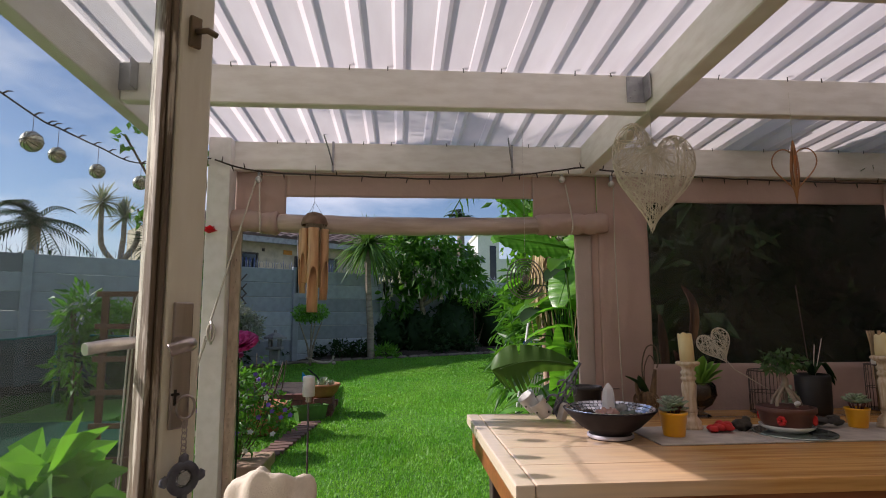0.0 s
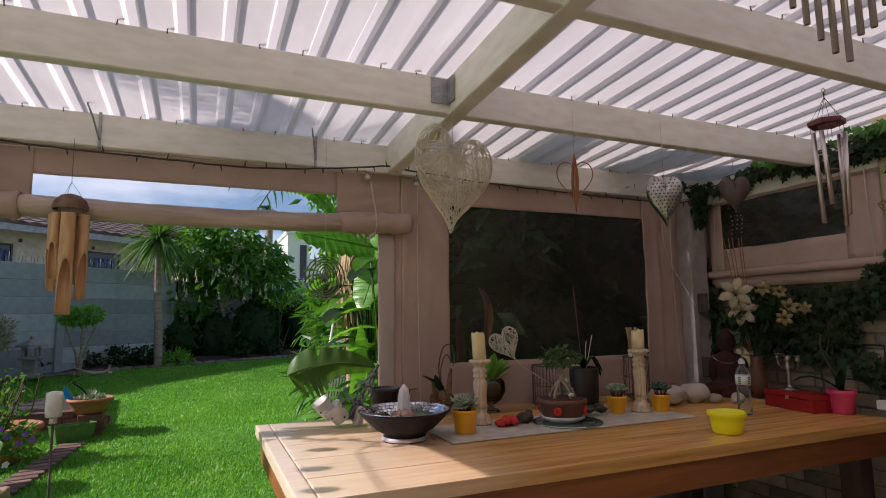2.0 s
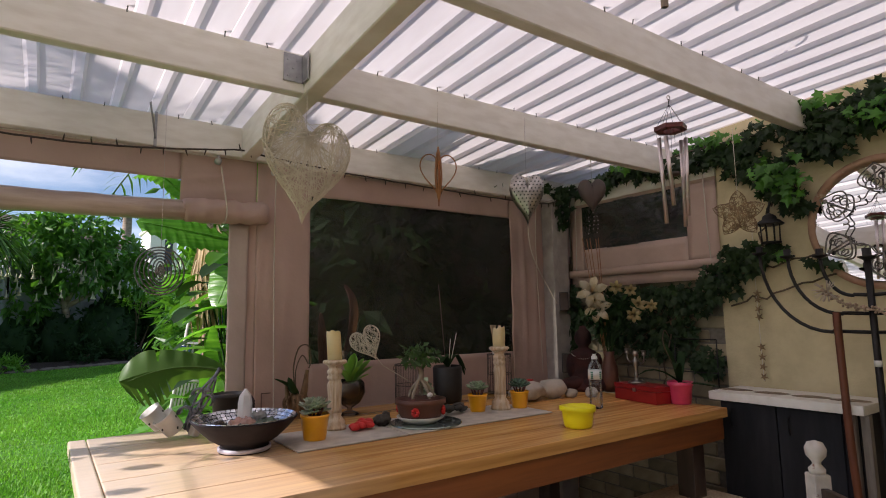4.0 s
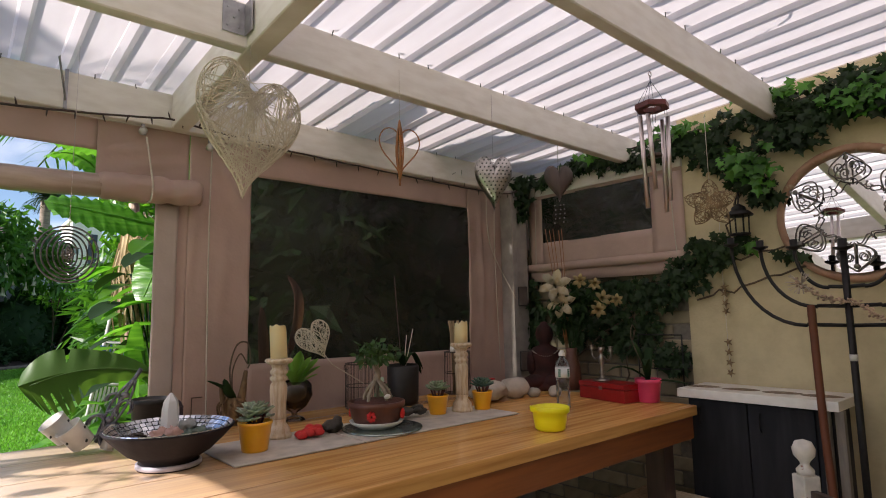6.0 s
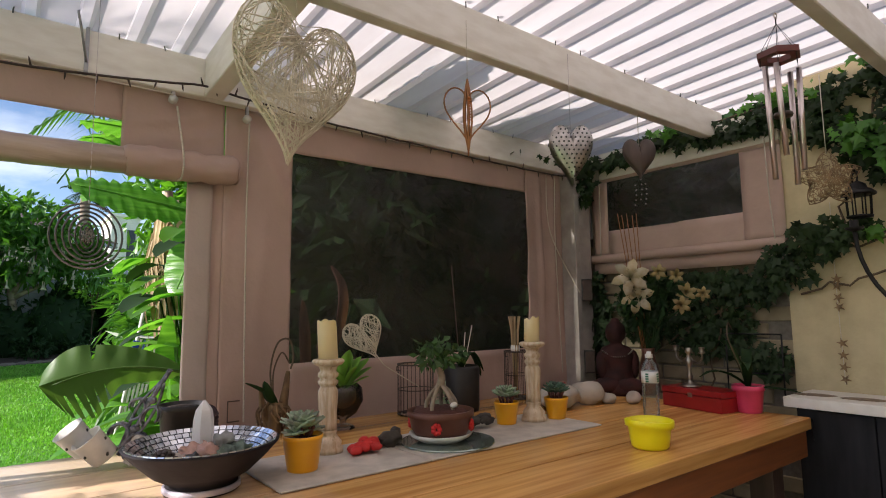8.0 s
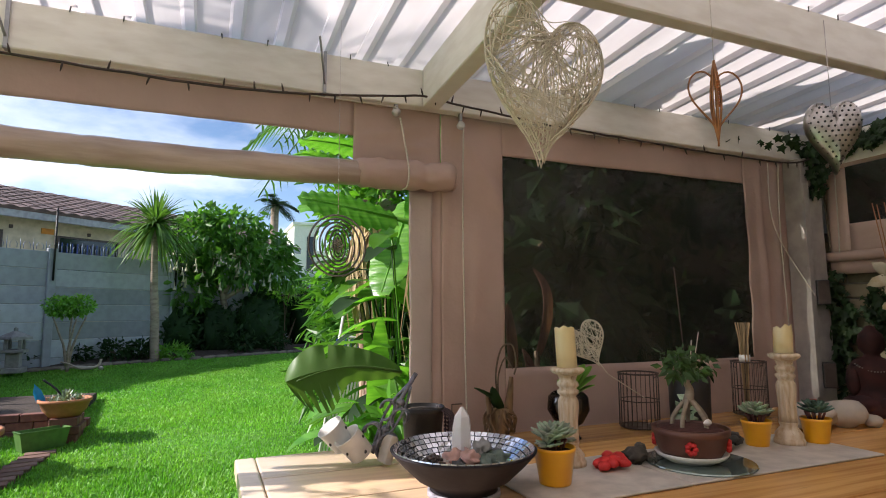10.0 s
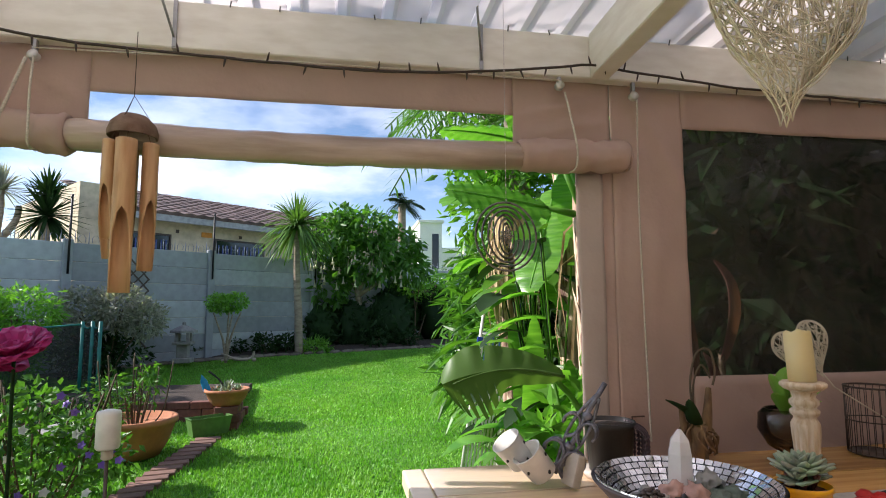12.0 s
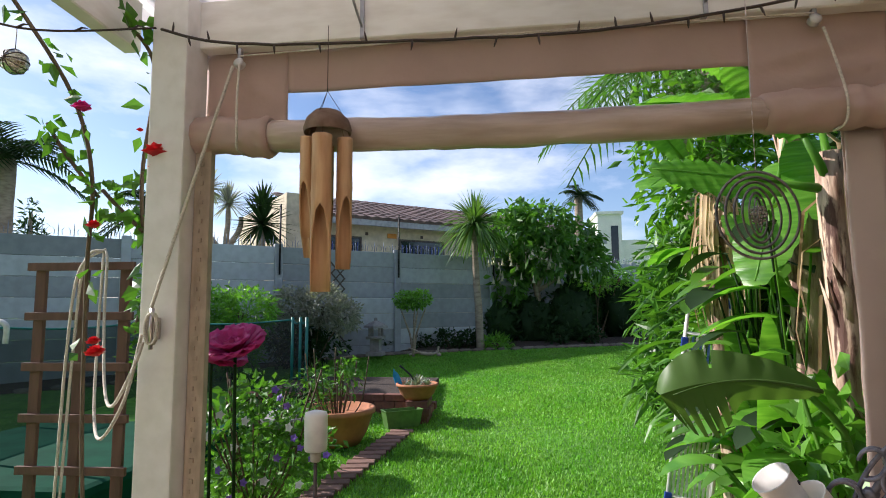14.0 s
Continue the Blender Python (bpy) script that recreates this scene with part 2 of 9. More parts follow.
M_BEAM = mk("white_painted_timber", (0.80, 0.77, 0.70), 0.45, col2=(0.70, 0.66, 0.58), scale=30, stretch_by=(0.3, 0.3, 1), bump=0.08, spread=0.06, wear=((0.45, 0.40, 0.33), 0.27, 5))
M_ROOF = mk("translucent_roofing", (0.86, 0.80, 0.78), 0.35, col2=(0.78, 0.71, 0.69), scale=9, bump=0.05, spread=0.06, thin=0.56, stretch_by=(1, 0.25, 1), wear=((0.62, 0.50, 0.40), 0.27, 2.2))
M_CANVAS = mk("taupe_canvas", (0.60, 0.44, 0.37), 0.65, col2=(0.50, 0.36, 0.30), scale=3, bscale=9, bump=0.55, dist=0.02, spread=0.12, thin=0.26, wear=((0.34, 0.24, 0.19), 0.30, 2.6))
# hem made paler: sun coming through from behind is put into its colour
M_HEM = mk("backlit_canvas_hem", (0.62, 0.52, 0.46), 0.65, col2=(0.54, 0.44, 0.38), scale=4, bscale=12, bump=0.5, dist=0.015, spread=0.1, thin=0.32)
M_ROLLVINYL = mk("rolled_brown_vinyl", (0.34, 0.25, 0.20), 0.28, col2=(0.54, 0.43, 0.36), scale=7, stretch_by=(0.35, 2.5, 2.5), bscale=7, bump=0.6, dist=0.02, spread=0.2, coat=0.35)
M_CREAM = mk("cream_plaster", (0.57, 0.485, 0.30), 0.8, col2=(0.50, 0.42, 0.255), scale=14, bump=0.25, bscale=70, spread=0.1)
# cream brick paint darkened: deep shade is put into the colour
M_BRICKCREAM = mk("shade_darkened_cream_brick", (0.30, 0.25, 0.16), 0.85, col2=(0.23, 0.19, 0.12), scale=16, bump=0.4, spread=0.15, per="object")
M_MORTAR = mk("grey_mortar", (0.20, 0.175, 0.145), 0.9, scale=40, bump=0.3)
M_WHITE = mk("white_paint", (0.80, 0.77, 0.72), 0.45, col2=(0.72, 0.69, 0.63), scale=20, bump=0.06, spread=0.05)
M_PAVER = mk("brown_paver", (0.15, 0.105, 0.08), 0.8, scale=18, bump=0.3, per="object")
M_PINE = mk("pale_pine_top", (0.66, 0.36, 0.115), 0.27, col2=(0.46, 0.215, 0.062), scale=5, detail=8, stretch_by=(0.5, 9, 9), bump=0.1, spread=0.16, per="object", wear=((0.30, 0.15, 0.06), 0.32, 2.2), coat=0.15)
M_APRON = mk("red_brown_timber", (0.30, 0.10, 0.032), 0.4, col2=(0.21, 0.07, 0.025), scale=6, stretch_by=(0.5, 8, 8), bump=0.12, spread=0.18)
M_DARKWOOD = mk("dark_wood", (0.075, 0.05, 0.04), 0.5, scale=10, stretch_by=(4, 4, 0.5), bump=0.15)
M_CHARCOAL = mk("charcoal_board", (0.012, 0.012, 0.015), 0.75, spec=0.3, col2=(0.022, 0.023, 0.028), scale=7, stretch_by=(3, 3, 0.5), bump=0.12, spread=0.3)
M_STEEL = mk("brushed_steel", (0.62, 0.54, 0.52), 0.3, 1.0, scale=60, stretch_by=(1, 1, 0.1), bump=0.05)
M_GALV = mk("galvanised_steel", (0.42, 0.42, 0.43), 0.5, 0.8, scale=30, bump=0.1)
M_BLACKIRON = mk("black_iron", (0.022, 0.02, 0.02), 0.5, 0.5, scale=40, bump=0.2)
M_CABLE = mk("dark_cable", (0.05, 0.032, 0.025), 0.6, scale=40, bump=0)
M_ROPE = mk("cream_cord", (0.66, 0.60, 0.50), 0.85, scale=200, bump=0.4, spread=0.05)
# smoky tint deepened to dim sun and greenery behind; haze stands in for reflections
M_SMOKE = glass("smoky_vinyl", (0.25, 0.255, 0.225), 0.08, 1.4, 0.35, 0.08)
M_CLEAR = glass("clear_vinyl", (0.90, 0.92, 0.93), 0.05, 1.3, 0.2, 0.03)
M_PANE = glass("door_glass", (0.90, 0.93, 0.92), 0.01, 1.5, 0.0, 0.06)
M_LAWN = mk("lawn_soil_and_turf", (0.095, 0.27, 0.025), 0.9, col2=(0.055, 0.18, 0.016), scale=9, bump=0.6, dist=0.03, spread=0.2)
M_GRASS = mk("leaf_grass", (0.135, 0.37, 0.035), 0.6, col2=(0.21, 0.44, 0.06), scale=1.5, bump=0, per="island", thin=0.35, spread=0.18)
M_WALLGREY = mk("grey_precast_panel", (0.33, 0.36, 0.38), 0.85, col2=(0.28, 0.30, 0.32), scale=8, bump=0.3, spread=0.1, per="object")
M_EARTH = mk("dark_soil", (0.05, 0.034, 0.024), 0.95, scale=40, bump=0.8, dist=0.02)
M_LEAF = mk("leaf_mid", (0.09, 0.24, 0.03), 0.42, col2=(0.06, 0.165, 0.022), scale=6, bump=0, per="island", thin=0.4)
M_LEAFLIGHT = mk("leaf_light", (0.17, 0.40, 0.05), 0.35, col2=(0.10, 0.27, 0.035), scale=6, bump=0, per="island", thin=0.45)
# dark leaves; the colour also stands in for shade in hedge and thicket
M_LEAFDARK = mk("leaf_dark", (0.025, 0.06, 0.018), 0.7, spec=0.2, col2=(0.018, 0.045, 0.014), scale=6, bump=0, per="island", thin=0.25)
M_LEAFGREY = mk("leaf_grey", (0.27, 0.29, 0.22), 0.6, col2=(0.36, 0.34, 0.34), scale=6, bump=0, per="island", thin=0.3)
M_LEAFYUCCA = mk("leaf_strap", (0.12, 0.24, 0.05), 0.5, col2=(0.07, 0.15, 0.035), scale=6, bump=0, per="island", thin=0.35)
M_IVY = mk("leaf_ivy", (0.028, 0.058, 0.018), 0.5, col2=(0.016, 0.036, 0.012), spec=0.3, scale=6, bump=0, per="island", thin=0.3)
M_IVYYOUNG = mk("leaf_ivy_young", (0.09, 0.27, 0.03), 0.4, col2=(0.06, 0.19, 0.025), scale=6, bump=0, per="island", thin=0.45)
M_BANANA = mk("leaf_banana", (0.10, 0.30, 0.03), 0.33, col2=(0.20, 0.46, 0.06), scale=14, stretch_by=(0.35, 0.35, 3.5), bump=0.4, thin=0.5, spread=0.15)
M_DRYFROND = mk("dry_frond", (0.56, 0.42, 0.24), 0.8, col2=(0.38, 0.26, 0.14), scale=10, bump=0.2, per="island", thin=0.2)
M_BARK = mk("pale_bark", (0.34, 0.28, 0.21), 0.9, col2=(0.22, 0.17, 0.12), scale=9, stretch_by=(1, 1, 3), bump=0.6, dist=0.02, spread=0.2)
M_BANTRUNK = mk("banana_trunk", (0.66, 0.50, 0.36), 0.75, col2=(0.20, 0.10, 0.06), scale=7, stretch_by=(3, 3, 0.5), bump=0.8, dist=0.02, spread=0.3, wear=((0.10, 0.045, 0.03), 0.46, 5))
# dull leaf for blades over the roof, so the shade they cast stays grey
M_ROOFSHADE = mk("leaf_roof_shade", (0.10, 0.09, 0.055), 0.7, col2=(0.06, 0.05, 0.03), scale=5, bump=0.2, thin=0.12)
M_TWIG = mk("brown_twig", (0.12, 0.085, 0.05), 0.85, scale=30, bump=0.4)


def sunlit_end(m, col, x0, x1):
    """Mixes a paler colour into one end of the planks, standing in for sunlight there."""
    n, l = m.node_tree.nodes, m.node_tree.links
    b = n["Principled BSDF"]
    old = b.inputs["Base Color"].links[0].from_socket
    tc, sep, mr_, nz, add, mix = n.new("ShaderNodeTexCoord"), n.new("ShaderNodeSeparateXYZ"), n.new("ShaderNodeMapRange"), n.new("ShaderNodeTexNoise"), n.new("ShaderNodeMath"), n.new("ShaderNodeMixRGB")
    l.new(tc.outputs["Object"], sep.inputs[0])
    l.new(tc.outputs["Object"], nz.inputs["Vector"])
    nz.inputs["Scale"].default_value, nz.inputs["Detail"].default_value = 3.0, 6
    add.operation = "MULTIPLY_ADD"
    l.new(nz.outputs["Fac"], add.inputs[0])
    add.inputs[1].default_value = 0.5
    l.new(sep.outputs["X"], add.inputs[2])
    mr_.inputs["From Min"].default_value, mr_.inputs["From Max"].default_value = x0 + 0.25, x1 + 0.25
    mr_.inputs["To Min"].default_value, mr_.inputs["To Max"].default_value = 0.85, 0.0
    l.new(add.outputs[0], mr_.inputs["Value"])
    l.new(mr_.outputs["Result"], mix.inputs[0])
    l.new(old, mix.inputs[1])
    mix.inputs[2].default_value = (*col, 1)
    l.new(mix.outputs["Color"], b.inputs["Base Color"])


# sunlight on the garden end, put into the pine colour
sunlit_end(M_PINE, (0.82, 0.70, 0.56), 0.35, 1.15)


# ---- patio structure ----
def under(y):
    """Underside of the roof timbers at y."""
    return 2.115 + (2.93 - y) * 0.05


TIMBER = 0.15
# roof sheeting: trapezoid ribs running down the slope
bm, pitch = bm_new(), 0.147
xs, zs = [], []
x = -1.16
while x < 3.32:
    for dx, dz in ((0.0, 0.0), (0.098, 0.0), (0.108, 0.019), (0.137, 0.019)):
        xs.append(x + dx)
        zs.append(dz)
    x += pitch
rows = []
for y in (0.1, 0.8, 1.5, 2.3, 3.04):
    rows.append([(xx, y, under(y) + TIMBER + 0.006 + zz) for xx, zz in zip(xs, zs)])
sheet(bm, rows)
for f in bm.faces:
    f.smooth = False
solid("roof_sheeting", bm, M_ROOF, "translucent white ribbed roof sheeting on painted timbers", "roof", "structure")

for name, y, x0, x1 in (("beam_1", 2.93, -0.99, 3.3), ("beam_2", 2.11, -1.04, 3.3), ("beam_3", 1.33, -1.04, 3.3), ("beam_4", 0.43, -1.04, 3.3)):
    b = bm_new()
    z = under(y)
    box(b, x0, x1, y - 0.025, y + 0.025, z, z + TIMBER, 0.004, 1)
    solid(name, b, M_BEAM, "white painted timber cross beam of the patio roof", "beam", "structure")
for name, x0, x1 in (("rafter_1", -1.1, -1.045), ("rafter_2", 0.968, 1.038)):
    b = bm_new()
    ends = [(0.16, under(0.16)), (2.9, under(2.9))]
    vs = []
    for y, z in ends:
        vs.append([b.verts.new(p) for p in ((x0, y, z - 0.004), (x1, y, z - 0.004), (x1, y, z + TIMBER + 0.003), (x0, y, z + TIMBER + 0.003))])
    for i in range(4):
        b.faces.new((vs[0][i], vs[0][(i + 1) % 4], vs[1][(i + 1) % 4], vs[1][i]))
    b.faces.new(vs[0][::-1])
    b.faces.new(vs[1])
    bmesh.ops.bevel(b, geom=list(b.edges), offset=0.004, segments=1, affect="EDGES")
    solid(name, b, M_BEAM, "white painted timber rafter of the patio roof", "rafter", "structure")

b = bm_new()
box(b, -0.968, -0.858, 2.84, 2.955, -0.02, 2.265, 0.006)
box(b, -0.973, -0.853, 2.835, 2.96, -0.02, 0.10, 0.005)
solid("post_west", b, M_WHITE, "white painted square patio post", "post", "structure")
# white corner post; its shade is put into the grey paint colour
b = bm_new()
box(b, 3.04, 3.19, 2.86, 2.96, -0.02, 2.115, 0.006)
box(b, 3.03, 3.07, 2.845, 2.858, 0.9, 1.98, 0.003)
solid("post_corner", b, mk("shade_greyed_white_paint", (0.40, 0.36, 0.33), 0.55, scale=12, bump=0.1, spread=0.15), "white painted corner post in shade", "post", "structure")
# timber guide strip beside the west post, with a row of slots
b = bm_new()
box(b, -0.856, -0.806, 2.90, 2.925, -0.02, 1.80, 0.003)
for i in range(60):
    z = 0.1 + i * 0.028
    box(b, -0.838, -0.834 + 0.008 * (i % 2), 2.894, 2.901, z, z + 0.012)
solid("guide_strip", b, mk("worn_batten", (0.50, 0.40, 0.30), 0.7, scale=14, bump=0.2, stretch_by=(3, 3, 1)), "worn timber batten fixed to the white post", "trim", "structure")

# patio floor, laid in pavers
b = bm_new()
box(b, -1.5, 3.3, 0.0, 3.1, -0.25, -0.012)
solid("floor", b, M_MORTAR, "mortar bed under brown brick pavers", "floor", "structure")
FLOOR = bpy.data.objects["floor"]

# east wall: high plastered part, low brick part
b = bm_new()
box(b, 3.245, 3.45, -0.6, 1.815, -0.1, 2.40)
solid("wall_east", b, M_CREAM, "cream plastered wall with ivy growing on it", "wall", "structure")
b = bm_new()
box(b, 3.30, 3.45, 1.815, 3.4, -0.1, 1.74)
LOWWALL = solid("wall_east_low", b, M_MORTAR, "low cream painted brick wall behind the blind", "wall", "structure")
b = bm_new()
box(b, 3.225, 3.30, 1.80, 3.0, 2.08, 2.24, 0.004)
solid("wall_plate", b, M_BEAM, "white painted timber plate over the blind", "beam", "structure")

# house wall with the doorway, and a plain room behind it
b = bm_new()
box(b, -4.2, -0.78, -0.12, 0.13, -0.1, 3.2)
box(b, 1.5, 3.45, -0.12, 0.13, -0.1, 3.2)
box(b, -0.78, 1.5, -0.12, 0.13, 2.15, 3.2)
solid("wall_south", b, M_CREAM, "plastered house wall round the doorway", "wall", "structure")
# unseen room: west wall gap and pale floor added to brighten the door
b = bm_new()
box(b, -2.2, -2.0, -3.6, -0.125, -0.1, 0.6)
box(b, -2.2, -2.0, -3.6, -0.125, 2.3, 2.7)
box(b, -2.2, -2.0, -3.6, -3.2, 0.6, 2.3)
box(b, -2.2, -2.0, -0.5, -0.125, 0.6, 2.3)
box(b, 2.6, 2.8, -3.6, -0.125, -0.1, 2.7)
box(b, -1.995, 2.595, -3.6, -3.4, -0.1, 2.7)
solid("wall_room", b, M_WHITE, "plain white walls of the room behind", "wall", "structure")
b = bm_new()
box(b, -2.2, 2.8, -3.6, -0.13, 2.705, 2.8)
solid("ceiling", b, M_WHITE, "plain white ceiling of the room behind", "ceiling", "structure")
b = bm_new()
box(b, -1.99, 2.59, -3.39, -0.005, -0.2, 0.0)
solid("floor_room", b, mk("pale_room_floor", (0.50, 0.42, 0.33), 0.6, scale=8, bump=0.1), "pale floor of the room behind", "floor", "structure")


# ---- blinds ----
def canvas(bm, x0, x1, z0, z1, y, nx, nz, amp, seed, plane="y", folds=()):
    rows = []
    for j in range(nz + 1):
        row = []
        for i in range(nx + 1):
            u, z = x0 + (x1 - x0) * i / nx, z0 + (z1 - z0) * j / nz
            w = amp * (noise.noise((u * 3.1, z * 1.3, seed)) + 0.5 * noise.noise((u * 9, z * 3.5, seed + 4)))
            w += amp * 0.9 * (0.35 - abs(noise.noise((u * 5 + z * 3.5, z * 2.2 - u * 2.5, seed + 9))))
            for u0, v0, u1, v1, wide, high in folds:
                du, dv = u1 - u0, v1 - v0
                k = max(0.0, min(1.0, ((u - u0) * du + (z - v0) * dv) / (du * du + dv * dv)))
                off = math.hypot(u - u0 - du * k, z - v0 - dv * k)
                w -= high * math.exp(-(off / wide) ** 2) * math.sin(math.pi * (0.1 + 0.8 * k))
            row.append((u, y + w, z) if plane == "y" else (y + w, u, z))
        rows.append(row)
    return sheet(bm, rows)


def thicken(ob, t):
    m = ob.modifiers.new("thickness", "SOLIDIFY")
    m.thickness, m.offset = t, 0
    return ob


roll = thing("rolled_blind", "taupe canvas patio blind rolled up over the opening, clear strip above", "blind", (0, 2.955, 0))
b = bm_new()
canvas(b, -0.60, 0.71, 1.985, 2.12, 0, 60, 8, 0.009, 1)
canvas(b, -0.865, -0.60, 1.82, 2.12, 0, 18, 18, 0.011, 1, "y", ((-0.85, 2.10, -0.62, 1.95, 0.018, 0.010),))
canvas(b, 0.71, 1.06, 1.82, 2.12, 0, 26, 20, 0.011, 1, "y", ((0.72, 1.98, 1.03, 2.06, 0.016, 0.012), (0.80, 1.93, 1.05, 1.98, 0.012, 0.010)))
thicken(part("canvas", b, M_CANVAS, roll), 0.003)
b = bm_new()
canvas(b, -0.598, 0.708, 1.80, 1.984, 0.001, 16, 3, 0.004, 2)
part("clear_strip", b, M_CLEAR, roll, "clear vinyl strip").visible_shadow = False


def blind_roll(x0, x1, r, seed, crumple):
    """A length of the rolled blind, sagging between its cords."""
    b, pts, rad = bm_new(), [], []
    n = max(12, int((x1 - x0) / 0.015))
    for i in range(n + 1):
        x = x0 + (x1 - x0) * i / n
        u = (x + 0.885) / 1.985
        pts.append((x, -0.035 + crumple * noise.noise((x * 6, 0, seed)), 1.848 - 0.022 * math.sin(math.pi * u) + crumple * noise.noise((x * 7, 9, seed))))
        end = min(i, n - i) * (x1 - x0) / n
        rad.append(r + 0.005 * noise.noise((x * 7, 2, seed)) + crumple * noise.noise((x * 23, 5, seed)) - (0.010 if end < 0.012 else 0))
    tube(b, pts, rad, 28)
    for v in b.verts:
        a = math.atan2(v.co.z - 1.84, v.co.y + 0.035)
        v.co.z += crumple * 0.8 * noise.noise((v.co.x * 12, a * 1.5, seed + 3))
        v.co.y += crumple * 0.8 * noise.noise((v.co.x * 12 + a, a * 1.5, seed + 7))
    return b


part("roll", blind_roll(-0.64, 0.735, 0.0475, 3, 0.002), M_ROLLVINYL, roll, "rolled glossy brown vinyl")
part("roll_end", blind_roll(-0.885, -0.625, 0.056, 5, 0.010), M_CANVAS, roll, "crumpled taupe canvas roll end")
part("roll_end", blind_roll(0.715, 1.10, 0.055, 8, 0.011), M_CANVAS, roll, "crumpled taupe canvas roll end")
b = bm_new()
for k in range(3):
    tube(b, [(1.10 + 0.003 * k, -0.035 + (0.045 - 0.013 * k) * math.cos(a), 1.845 + (0.045 - 0.013 * k) * math.sin(a)) for a in np.linspace(0, 6.0, 20)], 0.004, 5)
part("rolled_end", b, M_CANVAS, roll)

side = thing("fixed_blind", "taupe canvas patio blind with a dark smoky vinyl window", "blind", (0, 2.955, 0))
b = bm_new()
FOLDS = ((1.12, 2.12, 1.36, 1.70, 0.026, 0.016), (1.18, 2.10, 1.33, 1.86, 0.012, 0.007), (1.09, 1.80, 1.07, 1.35, 0.02, 0.006), (1.23, 1.70, 1.20, 1.20, 0.028, 0.007))
canvas(b, 0.935, 1.065, 0.02, 1.84, 0.004, 14, 70, 0.013, 5, "y", FOLDS)
canvas(b, 1.065, 1.345, 0.02, 2.12, 0.004, 28, 90, 0.013, 5, "y", FOLDS)
canvas(b, 1.345, 2.74, 1.975, 2.12, 0.004, 60, 10, 0.013, 5, "y", FOLDS)
canvas(b, 1.345, 2.74, 0.02, 1.10, 0.004, 60, 30, 0.013, 5, "y", FOLDS)
canvas(b, 2.74, 3.20, 0.02, 2.12, 0.004, 34, 60, 0.013, 5, "y", ((2.84, 2.1, 2.86, 1.0, 0.02, 0.018), (2.97, 2.1, 2.95, 1.0, 0.025, 0.018)))
thicken(part("canvas", b, M_CANVAS, side), 0.003)
b = bm_new()
canvas(b, 1.325, 2.76, 1.08, 1.995, 0.014, 30, 20, 0.011, 5)
part("vinyl_window", b, M_SMOKE, side, "dark smoky see-through vinyl")
b = bm_new()
canvas(b, 0.932, 1.022, 0.02, 1.79, -0.010, 8, 60, 0.010, 6)
thicken(part("hem", b, M_HEM, side, "doubled hem, paler to stand in for sun behind it"), 0.002)
b = bm_new()
box(b, 1.10, 1.145, -0.012, -0.006, 0.975, 0.979)
box(b, 1.10, 1.145, -0.012, -0.006, 0.90, 0.904)
box(b, 1.10, 1.103, -0.012, -0.006, 0.904, 0.975)
part("tag", b, mk("tag_brown", (0.14, 0.09, 0.07), 0.6, bump=0), side)

eb = thing("side_blind", "half-lowered taupe canvas blind with a dark vinyl window", "blind", (3.232, 0, 0))
b = bm_new()
canvas(b, 1.80, 2.87, 2.06, 2.16, 0, 20, 3, 0.005, 11, "x")
canvas(b, 1.80, 1.985, 1.60, 2.06, 0, 5, 8, 0.005, 11, "x")
canvas(b, 2.76, 2.87, 1.60, 2.06, 0, 4, 8, 0.005, 11, "x")
canvas(b, 1.985, 2.76, 1.60, 1.765, 0, 14, 4, 0.005, 11, "x")
thicken(part("canvas", b, M_CANVAS, eb), 0.003)
b = bm_new()
canvas(b, 1.98, 2.765, 1.76, 2.065, 0.002, 10, 4, 0.008, 12, "x")
part("vinyl_window", b, M_SMOKE, eb, "dark see-through vinyl")
b = bm_new()
tube(b, [(-0.012, y, 1.60 + 0.004 * noise.noise((y * 4, 0, 0))) for y in np.linspace(1.795, 2.875, 20)], 0.026, 12)
part("hem_roll", b, M_CANVAS, eb)
b = bm_new()
canvas(b, 1.805, 2.865, 1.51, 1.585, -0.002, 16, 2, 0.004, 13, "x")
thicken(part("flap", b, M_CANVAS, eb), 0.003)
# flap added to close a corner gap that let daylight in
b = bm_new()
canvas(b, -0.046, 0.085, 0.0, 2.26, 2.952, 3, 14, 0.004, 17)
thicken(part("light_gap_flap", b, M_CANVAS, eb), 0.003)
# filler behind the corner post, added to keep stray light out
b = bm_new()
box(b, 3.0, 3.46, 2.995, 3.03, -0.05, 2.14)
solid("wall_light_filler", b, M_MORTAR, "unseen filler panel added to block light at the patio corner", "wall", "structure")


# ---- table ----
tb = thing("patio_table", "long thick plank table, pale pine top with a red-brown apron", "table", (0, 0, 0))
edges = [1.64, 1.86, 2.10, 2.34, 2.585, 2.83]
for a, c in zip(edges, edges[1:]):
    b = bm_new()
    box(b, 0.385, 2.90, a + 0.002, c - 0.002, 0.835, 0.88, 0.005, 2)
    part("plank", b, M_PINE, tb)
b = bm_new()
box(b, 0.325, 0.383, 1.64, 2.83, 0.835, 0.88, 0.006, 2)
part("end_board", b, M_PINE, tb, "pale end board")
for x0, x1, y0, y1 in ((0.36, 2.88, 1.655, 1.70), (0.36, 2.88, 2.77, 2.815), (0.345, 0.39, 1.70, 2.77), (2.835, 2.88, 1.70, 2.77)):
    b = bm_new()
    box(b, x0, x1, y0, y1, 0.735, 0.834, 0.004)
    part("apron", b, M_APRON, tb, "red-brown timber apron")
